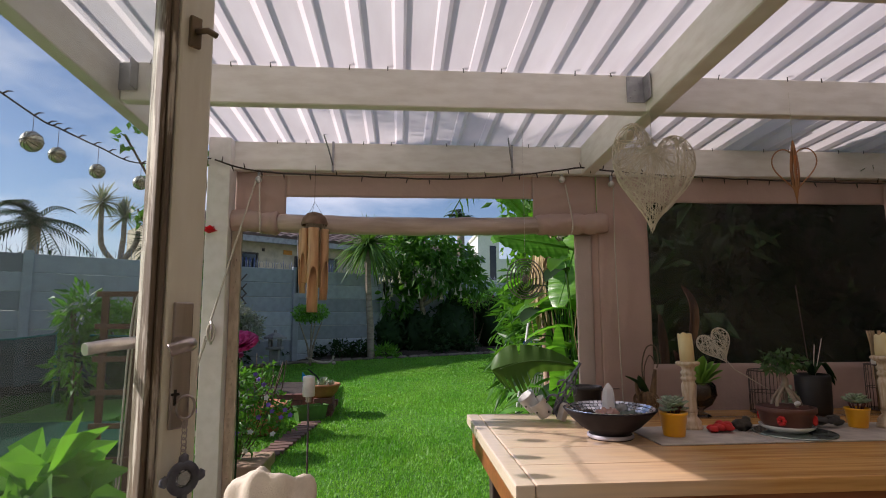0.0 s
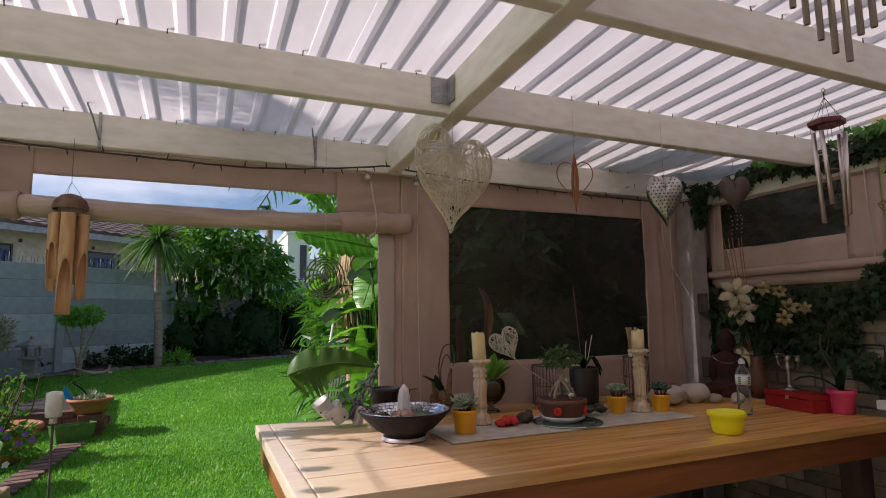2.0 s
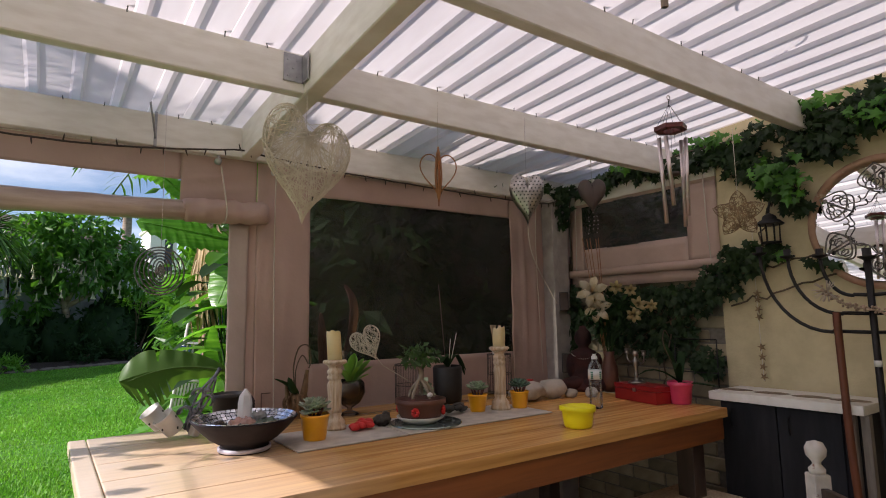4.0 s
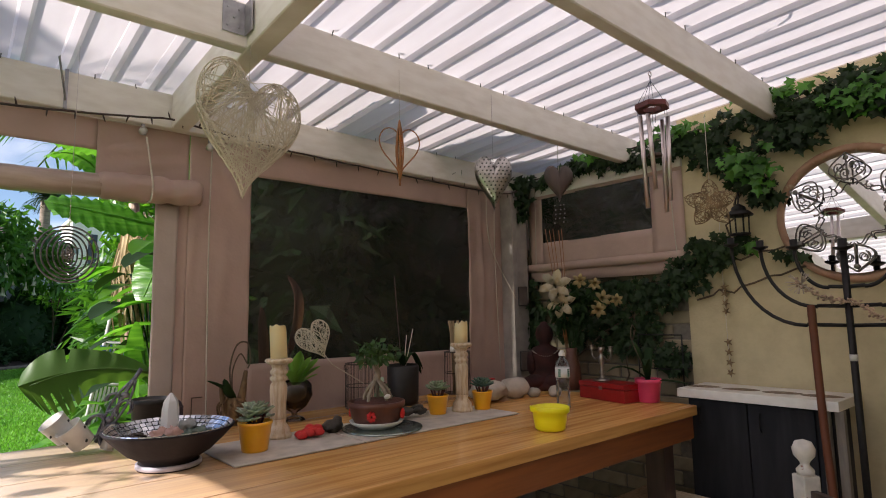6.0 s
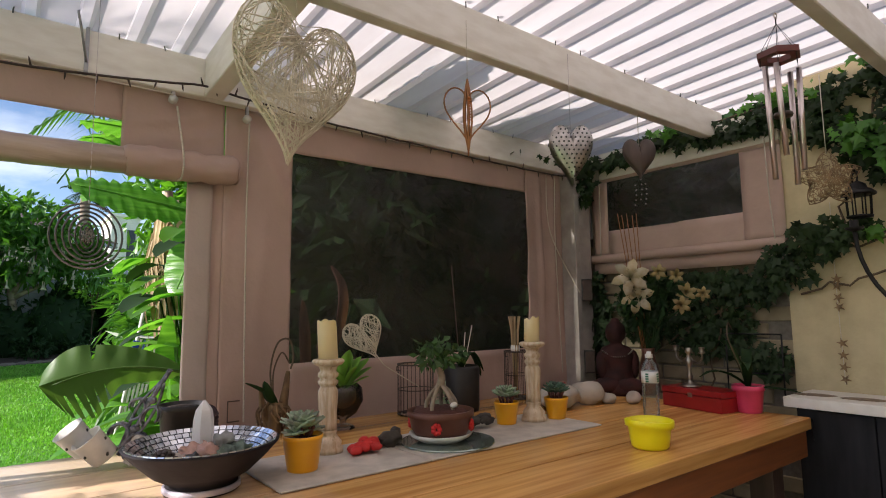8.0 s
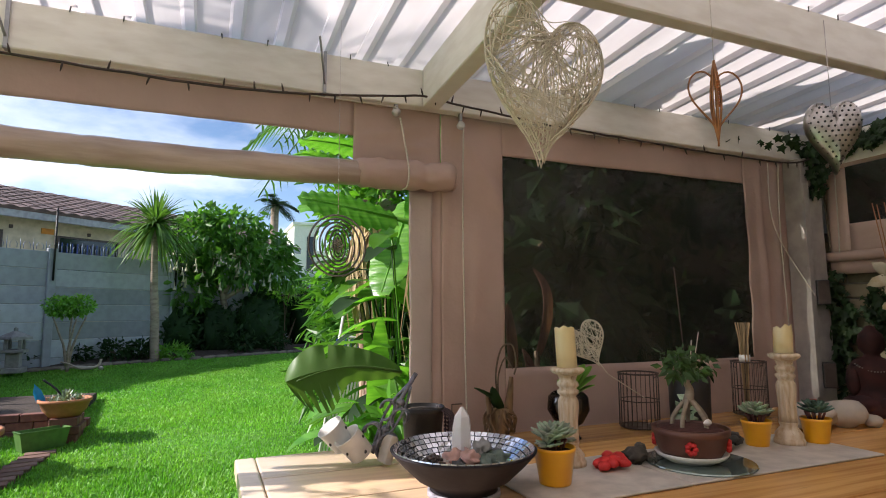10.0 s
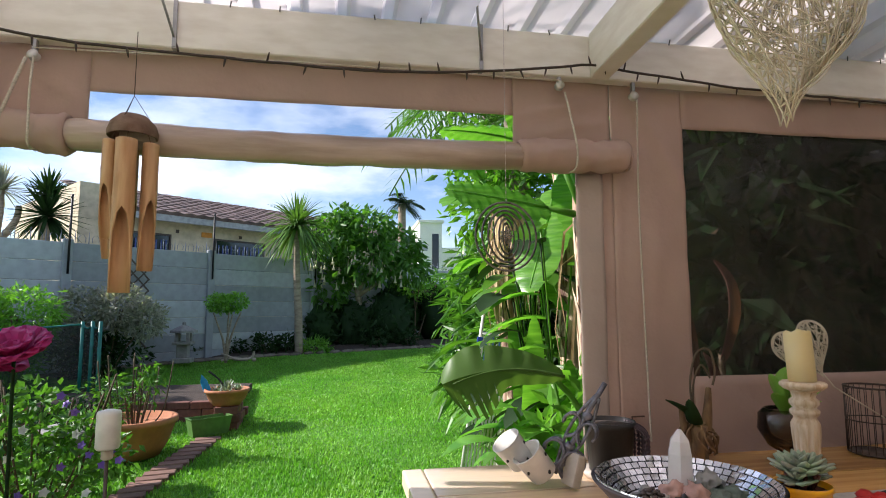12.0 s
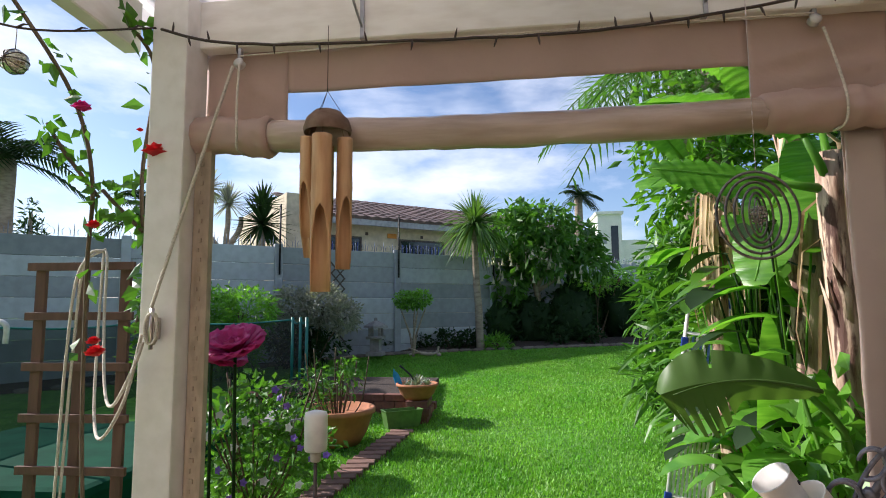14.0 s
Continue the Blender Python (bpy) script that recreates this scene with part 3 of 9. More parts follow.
for x, y in ((0.42, 1.72), (0.42, 2.66), (2.72, 1.72), (2.72, 2.66)):
    b = bm_new()
    box(b, x, x + 0.09, y, y + 0.09, -0.01, 0.76, 0.006)
    part("leg", b, M_DARKWOOD, tb)


# ---- ground ----
def ground_z(x, y):
    z = 0.05 * (y - 3.2) if y > 3.2 else 0.0
    return min(z, 0.56) - 0.03 + 0.012 * noise.noise((x * 0.8, y * 0.8, 0))


b = bm_new()
gx = sorted(set([-400, -120, -40, -20] + [round(v, 2) for v in np.arange(-12, 8.01, 0.4)] + [12, 20, 40, 120, 400]))
gy = sorted(set([-200, -40, -10, -4] + [round(v, 2) for v in np.arange(0, 20.1, 0.4)] + [26, 40, 80, 200, 600]))
sheet(b, [[(x, y, ground_z(x, y) - (0.28 if (-1.4 < x < 3.2 and y < 2.9) else 0)) for x in gx] for y in gy])
solid("ground", b, M_LAWN, "mown green lawn rising gently to the garden wall", "lawn", "structure")


def grass(name, count, x0, x1, y0, y1, height, seed):
    rng = np.random.default_rng(seed)
    xy = np.stack([rng.uniform(x0, x1, count), y0 + (y1 - y0) * rng.random(count) ** 1.5], 1)
    z = np.minimum(0.05 * np.maximum(xy[:, 1] - 3.2, 0), 0.56) - 0.035
    a = rng.uniform(0, 6.283, count)
    lean = rng.uniform(0.0, 0.9, count)
    h = height * rng.uniform(0.5, 1.2, count)
    w = rng.uniform(0.003, 0.006, count) * (1 + (xy[:, 1] - 3) * 0.22)
    base = np.column_stack([xy, z])
    d = np.column_stack([np.cos(a), np.sin(a), np.zeros(count)])
    s = np.column_stack([-np.sin(a), np.cos(a), np.zeros(count)])
    tip = base + d * (h * lean)[:, None]
    tip[:, 2] += h
    v = np.stack([base + s * w[:, None], base - s * w[:, None], tip], 1).reshape(-1, 3)
    me = bpy.data.meshes.new(name)
    me.from_pydata(v.tolist(), [], (np.arange(count)[:, None] * 3 + [0, 1, 2]).tolist())
    me.materials.append(M_GRASS)
    return tagged(new(name, me), "short dense green lawn grass", "grass", "", "stuff")


grass("grass", 360000, -3.4, 3.2, 3.1, 14.0, 0.032, 5)

# garden wall: posts with stacked precast panels, running away to the right
W0, W1 = Vector((-9.5, 6.35, 0)), Vector((5.5, 18.8, 0))
WDIR = (W1 - W0).normalized()
WNORM = Vector((WDIR.y, -WDIR.x, 0))
WANG = math.degrees(math.atan2(WDIR.y, WDIR.x))
gw = thing("garden_wall", "grey precast concrete panel wall in shade with spikes on top", "wall", kind="structure")
span, top = 2.35, 2.40
n_bays = int((W1 - W0).length / span)
panel = bm_new()
box(panel, 0.06, span - 0.06, -0.02, 0.02, 0, 0.296, 0.008, 1)
panel_me = mesh_of("panel", panel, M_WALLGREY)
pillar = bm_new()
box(pillar, -0.07, 0.07, -0.06, 0.06, 0, 2.25, 0.012, 1)
pillar_me = mesh_of("wall_post", pillar, M_WALLGREY)
spike = bm_new()
tube(spike, [(0, 0, 0), (0, 0, 0.10), (0, 0, 0.20)], [0.008, 0.008, 0.001], 4)
tube(spike, [(-0.05, 0, 0.02), (-0.045, 0, 0.09), (-0.08, 0, 0.14)], [0.006, 0.006, 0.001], 4)
tube(spike, [(0.05, 0, 0.02), (0.045, 0, 0.09), (0.08, 0, 0.14)], [0.006, 0.006, 0.001], 4)
M_SPIKE = mk("blue_grey_spike", (0.20, 0.24, 0.32), 0.5, 0.4, bump=0)
spike_me = mesh_of("spike", spike, M_SPIKE)
for i in range(n_bays + 1):
    o = W0 + WDIR * span * i
    p = new("wall_post", pillar_me)
    p.parent, p.matrix_basis = gw, pose(o.x, o.y, 0.20, 0, 0, WANG)
    if i == n_bays:
        break
    for k in range(8):
        if 0.02 + 0.3 * k + 0.3 > top + 0.01:
            continue
        q = new("panel", panel_me)
        q.parent, q.matrix_basis = gw, pose(o.x, o.y, top - 0.3 * (k + 1), 0, 0, WANG)
    for k in range(12):
        s = new("spike", spike_me)
        pt = o + WDIR * (0.1 + k * span / 12)
        s.parent, s.matrix_basis = gw, pose(pt.x, pt.y, top - 0.004, 0, 0, WANG)


# ---- things on the table ----
TOP = 0.881
M_BOWLDARK = mk("dark_stoneware", (0.014, 0.010, 0.013), 0.7, spec=0.25, scale=30, bump=0.15)
M_TILE = mk("mirror_mosaic", (0.72, 0.74, 0.80), 0.10, 0.75, scale=40, bump=0.02, per="object")
M_ORANGE = mk("orange_glaze", (0.94, 0.46, 0.008), 0.3, col2=(0.86, 0.36, 0.006), scale=10, bump=0.03, spread=0.08, coat=0.3)
M_SUCC = mk("leaf_succulent", (0.26, 0.36, 0.22), 0.5, col2=(0.33, 0.30, 0.26), scale=12, bump=0, per="island", thin=0.1)
M_SUCCDARK = mk("leaf_succulent_dark", (0.09, 0.17, 0.12), 0.5, scale=12, bump=0, per="island", thin=0.1)
M_SOIL = mk("potting_soil", (0.09, 0.03, 0.02), 0.95, scale=80, bump=0.8)
M_LIMED = mk("limewashed_wood", (0.68, 0.56, 0.41), 0.65, col2=(0.50, 0.35, 0.21), scale=14, stretch_by=(6, 6, 1), bump=0.25, spread=0.2, wear=((0.40, 0.27, 0.16), 0.38, 16))
M_WAX = mk("ivory_wax", (0.92, 0.78, 0.42), 0.4, col2=(0.94, 0.86, 0.62), scale=6, bump=0.06, thin=0.35, spread=0.1)
M_CRYSTAL = mk("milky_quartz", (0.86, 0.82, 0.80), 0.25, col2=(0.92, 0.89, 0.88), scale=20, bump=0.15, thin=0.4)
M_RED = mk("red_felt_flower", (0.62, 0.025, 0.02), 0.6, scale=30, bump=0.3)
M_REDBOX = mk("red_lacquer", (0.33, 0.012, 0.014), 0.35, scale=14, bump=0.08, spread=0.2)
M_PINK = mk("pink_plastic", (0.78, 0.07, 0.17), 0.35, scale=8, bump=0.02, spread=0.05)
M_YELLOW = mk("yellow_plastic", (0.92, 0.84, 0.006), 0.35, col2=(0.88, 0.76, 0.004), scale=6, bump=0.02, spread=0.05)
M_SLATE = mk("grey_stone_slab", (0.56, 0.50, 0.43), 0.6, scale=16, bump=0.12, spread=0.12)
M_STONE = mk("pale_stone", (0.50, 0.44, 0.37), 0.75, scale=14, bump=0.3, spread=0.15)
M_PEBBLE = mk("mixed_pebble", (0.42, 0.33, 0.28), 0.5, col2=(0.28, 0.26, 0.25), scale=14, bump=0.2, per="object")
M_BROWNPOT = mk("brown_stoneware", (0.14, 0.055, 0.035), 0.45, scale=14, bump=0.15, spread=0.2)
M_WHITECER = mk("white_ceramic", (0.76, 0.74, 0.70), 0.3, scale=12, bump=0.03, spread=0.05)
M_BLACK = mk("black_plastic", (0.02, 0.018, 0.017), 0.5, scale=30, bump=0.1)
M_MIRROR = mk("mirror_glass", (0.88, 0.90, 0.90), 0.02, 1.0, col2=(0.85, 0.87, 0.87), bump=0, spread=0.02)
M_DISC = mk("green_mirror_plate", (0.30, 0.36, 0.32), 0.08, 0.7, col2=(0.24, 0.30, 0.27), scale=5, bump=0.02)
M_STATUE = mk("dark_red_clay", (0.055, 0.012, 0.010), 0.85, col2=(0.022, 0.007, 0.007), scale=14, bump=0.3, spread=0.3)
M_SILVER = mk("tarnished_silver", (0.40, 0.37, 0.33), 0.3, 1.0, col2=(0.20, 0.17, 0.14), scale=18, bump=0.08, spread=0.2)
M_PETAL = mk("cream_petal", (0.66, 0.59, 0.44), 0.5, col2=(0.50, 0.39, 0.20), scale=20, bump=0.05, per="island", thin=0.35)
M_PETALOLD = mk("yellowed_petal", (0.52, 0.42, 0.20), 0.55, col2=(0.36, 0.26, 0.10), scale=20, bump=0.05, per="island", thin=0.3)
M_WICKER = mk("white_wicker", (0.72, 0.66, 0.52), 0.65, col2=(0.60, 0.52, 0.38), scale=40, bump=0.2, spread=0.1)
M_RATTAN = mk("brown_rattan", (0.36, 0.15, 0.05), 0.5, scale=30, bump=0.2)
M_VASE = glass("smoky_glass", (0.72, 0.68, 0.64), 0.03, 1.5)
M_BOTTLE = glass("clear_bottle", (0.90, 0.93, 0.95), 0.05, 1.5, 0.3, 0.06)
M_LABEL = mk("bottle_label", (0.80, 0.82, 0.80), 0.4, bump=0)
M_GREENINK = mk("green_ink", (0.02, 0.18, 0.10), 0.4, bump=0)

# pale slab runner in two pieces
for x0, x1, turn in ((0.955, 1.395, 0.4), (1.40, 2.17, -0.3)):
    b = bm_new()
    box(b, x0 - 1.5, x1 - 1.5, 0, 0.335, 0, 0.006, 0.002, 1)
    solid("place_mat", b, M_SLATE, "pale grey-beige runner board lying on the table", "mat", group="runner boards on the table", at=pose(1.5, 2.07, TOP, 0, 0, turn))
MAT = TOP + 0.006

# mosaic bowl with stones
bowl = thing("mosaic_bowl", "wide dark bowl lined with small mirror tiles", "bowl", (0.825, 2.235, TOP))
b = bm_new()
lathe(b, [(0.0, 0.0), (0.085, 0.0), (0.088, 0.014), (0.075, 0.022), (0.115, 0.045), (0.150, 0.078), (0.178, 0.108), (0.180, 0.112), (0.172, 0.114), (0.145, 0.086), (0.105, 0.052), (0.06, 0.036), (0.0, 0.034)], 48)
part("body", b, M_BOWLDARK, bowl)
b = bm_new()
lathe(b, [(0.0, 0.0015), (0.084, 0.0015), (0.0895, 0.0055), (0.089, 0.016), (0.086, 0.017)], 40)
part("foot", b, mk("lilac_grey_glaze", (0.52, 0.48, 0.54), 0.4, bump=0.05), bowl, "pale lilac-grey foot ring")
for ring in range(6):
    k0, k1 = ring / 6 + 0.012, (ring + 0.88) / 6
    r0, z0, r1, z1 = 0.1735 - 0.07 * k0, 0.1155 - 0.0635 * k0, 0.1735 - 0.07 * k1, 0.1155 - 0.0635 * k1
    n = 58 - 4 * ring
    shift = random.Random(ring).random()
    for i in range(n):
        a0, a1 = 2 * math.pi * (i + shift + 0.07) / n, 2 * math.pi * (i + shift + 0.93) / n
        t = bm_new()
        jig = 0.0012 * noise.noise((i * 1.7, ring * 3.1, 0))
        q = [t.verts.new((r * math.cos(a), r * math.sin(a), z + 0.002 + jig * s)) for r, z, a, s in ((r0, z0, a0, 1), (r0, z0, a1, -1), (r1, z1, a1, 1), (r1, z1, a0, -1))]
        q2 = [t.verts.new((v.co.x * 1.004, v.co.y * 1.004, v.co.z - 0.003)) for v in q]
        t.faces.new(q)
        for k in range(4):
            t.faces.new((q[k], q2[k], q2[(k + 1) % 4], q[(k + 1) % 4]))
        part("tile", t, M_TILE, bowl)
b = bm_new()
m = Matrix.Rotation(radians(2), 4, "X")
lathe(b, [(0.026, 0.0), (0.028, 0.02), (0.025, 0.125), (0.020, 0.150), (0.004, 0.172)], 6, m=m)
for f in b.faces:
    f.smooth = False
solid("quartz_point", b, M_CRYSTAL, "milky white quartz point standing in the bowl", "crystal", at=pose(0.828, 2.255, TOP + 0.036))
for i, (dx, dy, s, z, lab) in enumerate(((-0.07, -0.05, 0.026, 0.072, "pale"), (-0.035, -0.075, 0.027, 0.07, "dark"), (0.0, -0.055, 0.030, 0.085, "pink"), (0.04, -0.07, 0.029, 0.076, "green"), (0.075, -0.045, 0.028, 0.078, "green"), (-0.03, -0.025, 0.026, 0.085, "pink"), (0.045, -0.02, 0.030, 0.095, "grey"), (0.01, -0.098, 0.022, 0.066, "pink"), (0.085, 0.0, 0.024, 0.072, "dark"), (-0.075, 0.0, 0.024, 0.07, "grey"))):
    b = bm_new()
    blob(b, (0, 0, 0), (s * 0.98, s * 0.8, s * 0.74), rough=0.9, freq=2.6, seed=i, sub=3)
    col = {"grey": (0.30, 0.30, 0.29), "pink": (0.56, 0.33, 0.27), "dark": (0.09, 0.09, 0.09), "pale": (0.60, 0.52, 0.46), "green": (0.15, 0.20, 0.16)}[lab]
    names = {"grey": "rough grey stone", "pink": "rough salmon-pink stone", "dark": "rough dark stone", "pale": "pale beige stone", "green": "dark grey-green stone"}
    solid("pebble", b, mk("pebble_" + lab, col, 0.5, scale=40, bump=0.3, spread=0.2), names[lab] + " lying in the mosaic bowl", "stone", group="stones in the bowl", at=pose(0.825 + dx * 1.0, 2.25 + dy, TOP + z + 0.006, 20 * i, 0, 35 * i))
b = bm_new()
for k in range(60):
    a, h = k * 2.4, k / 60
    r = 0.026 * math.sin(math.pi * (0.12 + 0.8 * h))
    blob(b, (r * math.cos(a), r * math.sin(a), 0.045 * h), (0.007, 0.007, 0.004), sub=1)
solid("pine_cone", b, M_DARKWOOD, "small dark pine cone in the mosaic bowl", "pine cone", at=pose(0.725, 2.185, TOP + 0.070))
b = bm_new()
blade(b, [(0, 0, 0), (0.02, 0.006, 0.008), (0.042, 0.012, 0.006)], 0.022)
thicken(solid("yellow_chip", b, M_YELLOW, "small yellow chip lying in the bowl", "chip", at=pose(0.905, 2.155, TOP + 0.078)), 0.003)


# candlesticks
def candlestick(at, h, candle_h, lean, melted):
    s = thing("candlestick", "turned limewashed wooden candlestick with an ivory pillar candle", "candlestick", at, group="candlesticks on the table")
    k = h / 0.28
    b = bm_new()
    lathe(b, [(r * 0.84, z * k) for r, z in ((0.0, 0.0), (0.056, 0.0), (0.056, 0.012), (0.049, 0.020), (0.051, 0.030), (0.040, 0.042), (0.030, 0.052), (0.034, 0.062), (0.034, 0.066))], 28)
    part("base", b, M_LIMED, s)
    b = bm_new()
    prof = [(0.034, 0.066), (0.031, 0.085), (0.030, 0.12), (0.034, 0.165), (0.036, 0.182), (0.030, 0.192), (0.027, 0.197), (0.036, 0.205), (0.037, 0.213), (0.028, 0.219), (0.037, 0.228), (0.037, 0.236), (0.028, 0.243), (0.033, 0.256), (0.044, 0.262)]
    lathe(b, [(r * 0.84, z * k) for r, z in prof], 56)
    for v in b.verts:
        if 0.07 < v.co.z / k < 0.18:
            f = 1 + 0.07 * math.cos(14 * math.atan2(v.co.y, v.co.x))
            v.co.x, v.co.y = v.co.x * f, v.co.y * f
    part("shaft", b, M_LIMED, s)
    b = bm_new()
    lathe(b, [(0.0, 0.258 * k), (0.040, 0.262 * k), (0.049, 0.270 * k), (0.049, 0.276 * k), (0.044, 0.280 * k), (0.0, 0.280 * k)], 28)
    part("dish", b, M_LIMED, s)
    c = thing("pillar_candle", "thick ivory wax pillar candle, burnt down at the rim", "candle", (at[0], at[1], at[2] + h + 0.001), group="pillar candles")
    b = bm_new()
    r, rings = 0.0295, []
    for z in (0.0, 0.5, 0.85, 0.95, 1.0):
        ring = []
        for i in range(28):
            a = 2 * math.pi * i / 28
            zz = z * candle_h + (melted * (noise.noise((math.cos(a) * 1.6, math.sin(a) * 1.6, h * 9))) if z > 0.9 else 0)
            rr = r * (1.0 if z < 0.9 else 0.97)
            ring.append(b.verts.new((rr * math.cos(a) + lean * zz, rr * math.sin(a), zz)))
        rings.append(ring)
    inner = []
    for rr, dz in ((0.023, -0.004), (0.011, -0.020)):
        inner.append([b.verts.new((rr * math.cos(2 * math.pi * i / 28) + lean * candle_h, rr * math.sin(2 * math.pi * i / 28), candle_h + dz)) for i in range(28)])
    rings += inner
    for p, q in zip(rings, rings[1:]):
        for i in range(28):
            f = b.faces.new((p[i], p[(i + 1) % 28], q[(i + 1) % 28], q[i]))
            f.smooth = True
    b.faces.new(rings[0][::-1])
    b.faces.new(rings[-1])
    part("wax", b, M_WAX, c)
    b = bm_new()
    tube(b, [(lean * candle_h, 0, candle_h - 0.022), (lean * candle_h + 0.002, 0, candle_h - 0.004)], 0.0015, 5)
    part("wick", b, M_BLACK, c)


candlestick((1.215, 2.35, MAT), 0.275, 0.112, -0.06, 0.012)
candlestick((2.04, 2.28, MAT), 0.295, 0.082, 0.03, 0.022)


# succulents in orange pots
def rosette(bm, at, size, layers, seed, droop=0.0):
    rng = random.Random(seed)
    for k in range(layers):
        n = 5 + 2 * k
        for i in range(n):
            a = 2 * math.pi * (i + 0.5 * (k % 2)) / n + rng.uniform(-0.12, 0.12)
            ln = size * (0.35 + 0.65 * k / (layers - 1))
            el = radians(78 - 62 * k / (layers - 1) + rng.uniform(-6, 6)) - droop
            d = Vector((math.cos(a) * math.cos(el), math.sin(a) * math.cos(el), math.sin(el)))
            p = Vector(at) + Vector((0, 0, 0.02 * (1 - k / layers)))
            blade(bm, [p, p + d * ln * 0.35, p + d * ln * 0.7 + Vector((0, 0, 0.04 * ln)), p + d * ln + Vector((0, 0, 0.16 * ln))], ln * 0.55, 0.35, shape=lambda t: (0.35 + 0.9 * t - 1.2 * t ** 6) if t < 1 else 0.03)
    return bm


def succulent(at, material, size, r, h, layers, seed, label):
    s = thing("potted_succulent", label, "potted plant", at, group="succulents in orange pots")
    b = bm_new()
    lathe(b, [(0.0, 0.0), (r * 0.74, 0.0), (r * 0.76, 0.004), (r * 0.96, h * 0.88), (r, h * 0.90), (r, h), (r * 0.93, h), (r * 0.9, h * 0.86), (0.0, h * 0.84)], 28)
    part("pot", b, M_ORANGE, s, "glossy orange pot")
    b = bm_new()
    lathe(b, [(r * 0.9, h * 0.862), (r * 0.5, h * 0.91), (0.0, h * 0.92)], 20, wobble=0.05)
    part("soil", b, M_SOIL, s)
    b = bm_new()
    for k in range(9):
        a = k * 0.7
        tube(b, [(0.018 * math.cos(a), 0.018 * math.sin(a), h * 0.9), (0.03 * math.cos(a), 0.03 * math.sin(a), h + 0.02)], 0.004, 5)
    part("stem", b, mk("red_stem", (0.16, 0.05, 0.04), 0.6, bump=0.1), s)
    b = bm_new()
    rosette(b, (0, 0, h + 0.012), size, layers, seed)
    if seed == 1:
        rosette(b, (-0.03, -0.02, h), size * 0.6, 3, 8, 0.2)
        rosette(b, (0.035, 0.01, h), size * 0.55, 3, 9, 0.2)
    r_ = thicken(part("rosette", b, material, s), 0.004)
    r_["kind"] = "stuff"


succulent((1.075, 2.215, MAT), M_SUCC, 0.062, 0.054, 0.092, 5, 1, "pale grey-green succulent rosette in an orange pot")
succulent((1.92, 2.305, MAT), M_SUCC, 0.056, 0.047, 0.080, 5, 2, "grey-green succulent in an orange pot beside the candlestick")
succulent((2.14, 2.255, MAT), M_SUCCDARK, 0.056, 0.047, 0.080, 5, 3, "dark green spiky succulent in an orange pot")

# red flower and dark frog-like stone
b = bm_new()
rng = random.Random(9)
for i in range(13):
    a = i * 2.4
    r = 0.008 + 0.0032 * i
    blob(b, (r * math.cos(a), r * math.sin(a) * 0.8, 0.014 + 0.006 * (i % 3)), (0.022, 0.017, 0.013), Matrix.Rotation(a, 3, "Z"), rough=0.25, seed=i)
solid("red_flower", b, M_RED, "red felt flower lying on the runner", "flower", at=pose(1.30, 2.27, MAT))
b = bm_new()
blob(b, (0, 0, 0.022), (0.038, 0.03, 0.024), rough=0.4, freq=3, seed=21, sub=3)
blob(b, (0.02, 0.0, 0.04), (0.018, 0.016, 0.018), rough=0.4, freq=3, seed=22)
solid("dark_stone", b, mk("dark_rough_stone", (0.07, 0.06, 0.05), 0.8, scale=40, bump=0.6), "rough dark stone beside the red flower", "stone", at=pose(1.40, 2.29, MAT))

# mirror plate with the bonsai
M_BONSAI = mk("leaf_bonsai", (0.05, 0.12, 0.025), 0.5, col2=(0.035, 0.08, 0.02), scale=6, bump=0, per="island", thin=0.25)
b = bm_new()
lathe(b, [(0.0, 0.0), (0.150, 0.0), (0.152, 0.003), (0.150, 0.006), (0.0, 0.006)], 48)
for f in b.faces:
    f.smooth = False
solid("mirror_plate", b, M_DISC, "round dark green mirror plate under the bonsai", "plate", at=pose(1.57, 2.215, MAT))
bo = thing("bonsai", "small bonsai with arching roots in a brown bowl", "potted plant", (1.55, 2.225, MAT + 0.0065))
b = bm_new()
lathe(b, [(0.0, 0.0), (0.065, 0.0), (0.095, 0.016), (0.102, 0.026), (0.097, 0.027), (0.075, 0.014), (0.0, 0.012)], 36)
part("saucer", b, M_WHITECER, bo, "white saucer")
b = bm_new()
lathe(b, [(0.0, 0.012), (0.078, 0.014), (0.094, 0.040), (0.101, 0.075), (0.107, 0.078), (0.108, 0.096), (0.099, 0.097), (0.096, 0.082), (0.0, 0.080)], 36)
part("pot", b, M_BROWNPOT, bo)
for a in (-2.35, -0.9, 0.6, 2.2):
    b = bm_new()
    for k in range(7):
        aa = k * 0.9
        blob(b, (0.100 * math.cos(a) + 0.010 * math.cos(aa) * -math.sin(a), 0.100 * math.sin(a) + 0.010 * math.cos(aa) * math.cos(a), 0.052 + 0.012 * math.sin(aa)), (0.009, 0.009, 0.009), sub=1)
    part("rosette_relief", b, M_RED, bo, "red raised flower on the pot")
b = bm_new()
blob(b, (0, 0, 0.085), (0.095, 0.095, 0.018), rough=0.2, freq=6, sub=3)
part("soil", b, M_SOIL, bo)
b = bm_new()
for dx, dy in ((-0.05, -0.02), (0.055, -0.015), (-0.03, 0.04), (0.03, 0.035), (0.012, -0.05)):
    tube(b, curve((dx, dy, 0.09), (dx * 0.9, dy * 0.9, 0.12), (dx * 0.45, dy * 0.45, 0.155), (0, 0, 0.178)), 0.007, 6)
tube(b, curve((0, 0, 0.17), (0.006, 0, 0.20), (-0.005, 0, 0.225), (0.0, 0, 0.25)), [0.015 - 0.0004 * i for i in range(25)], 8)
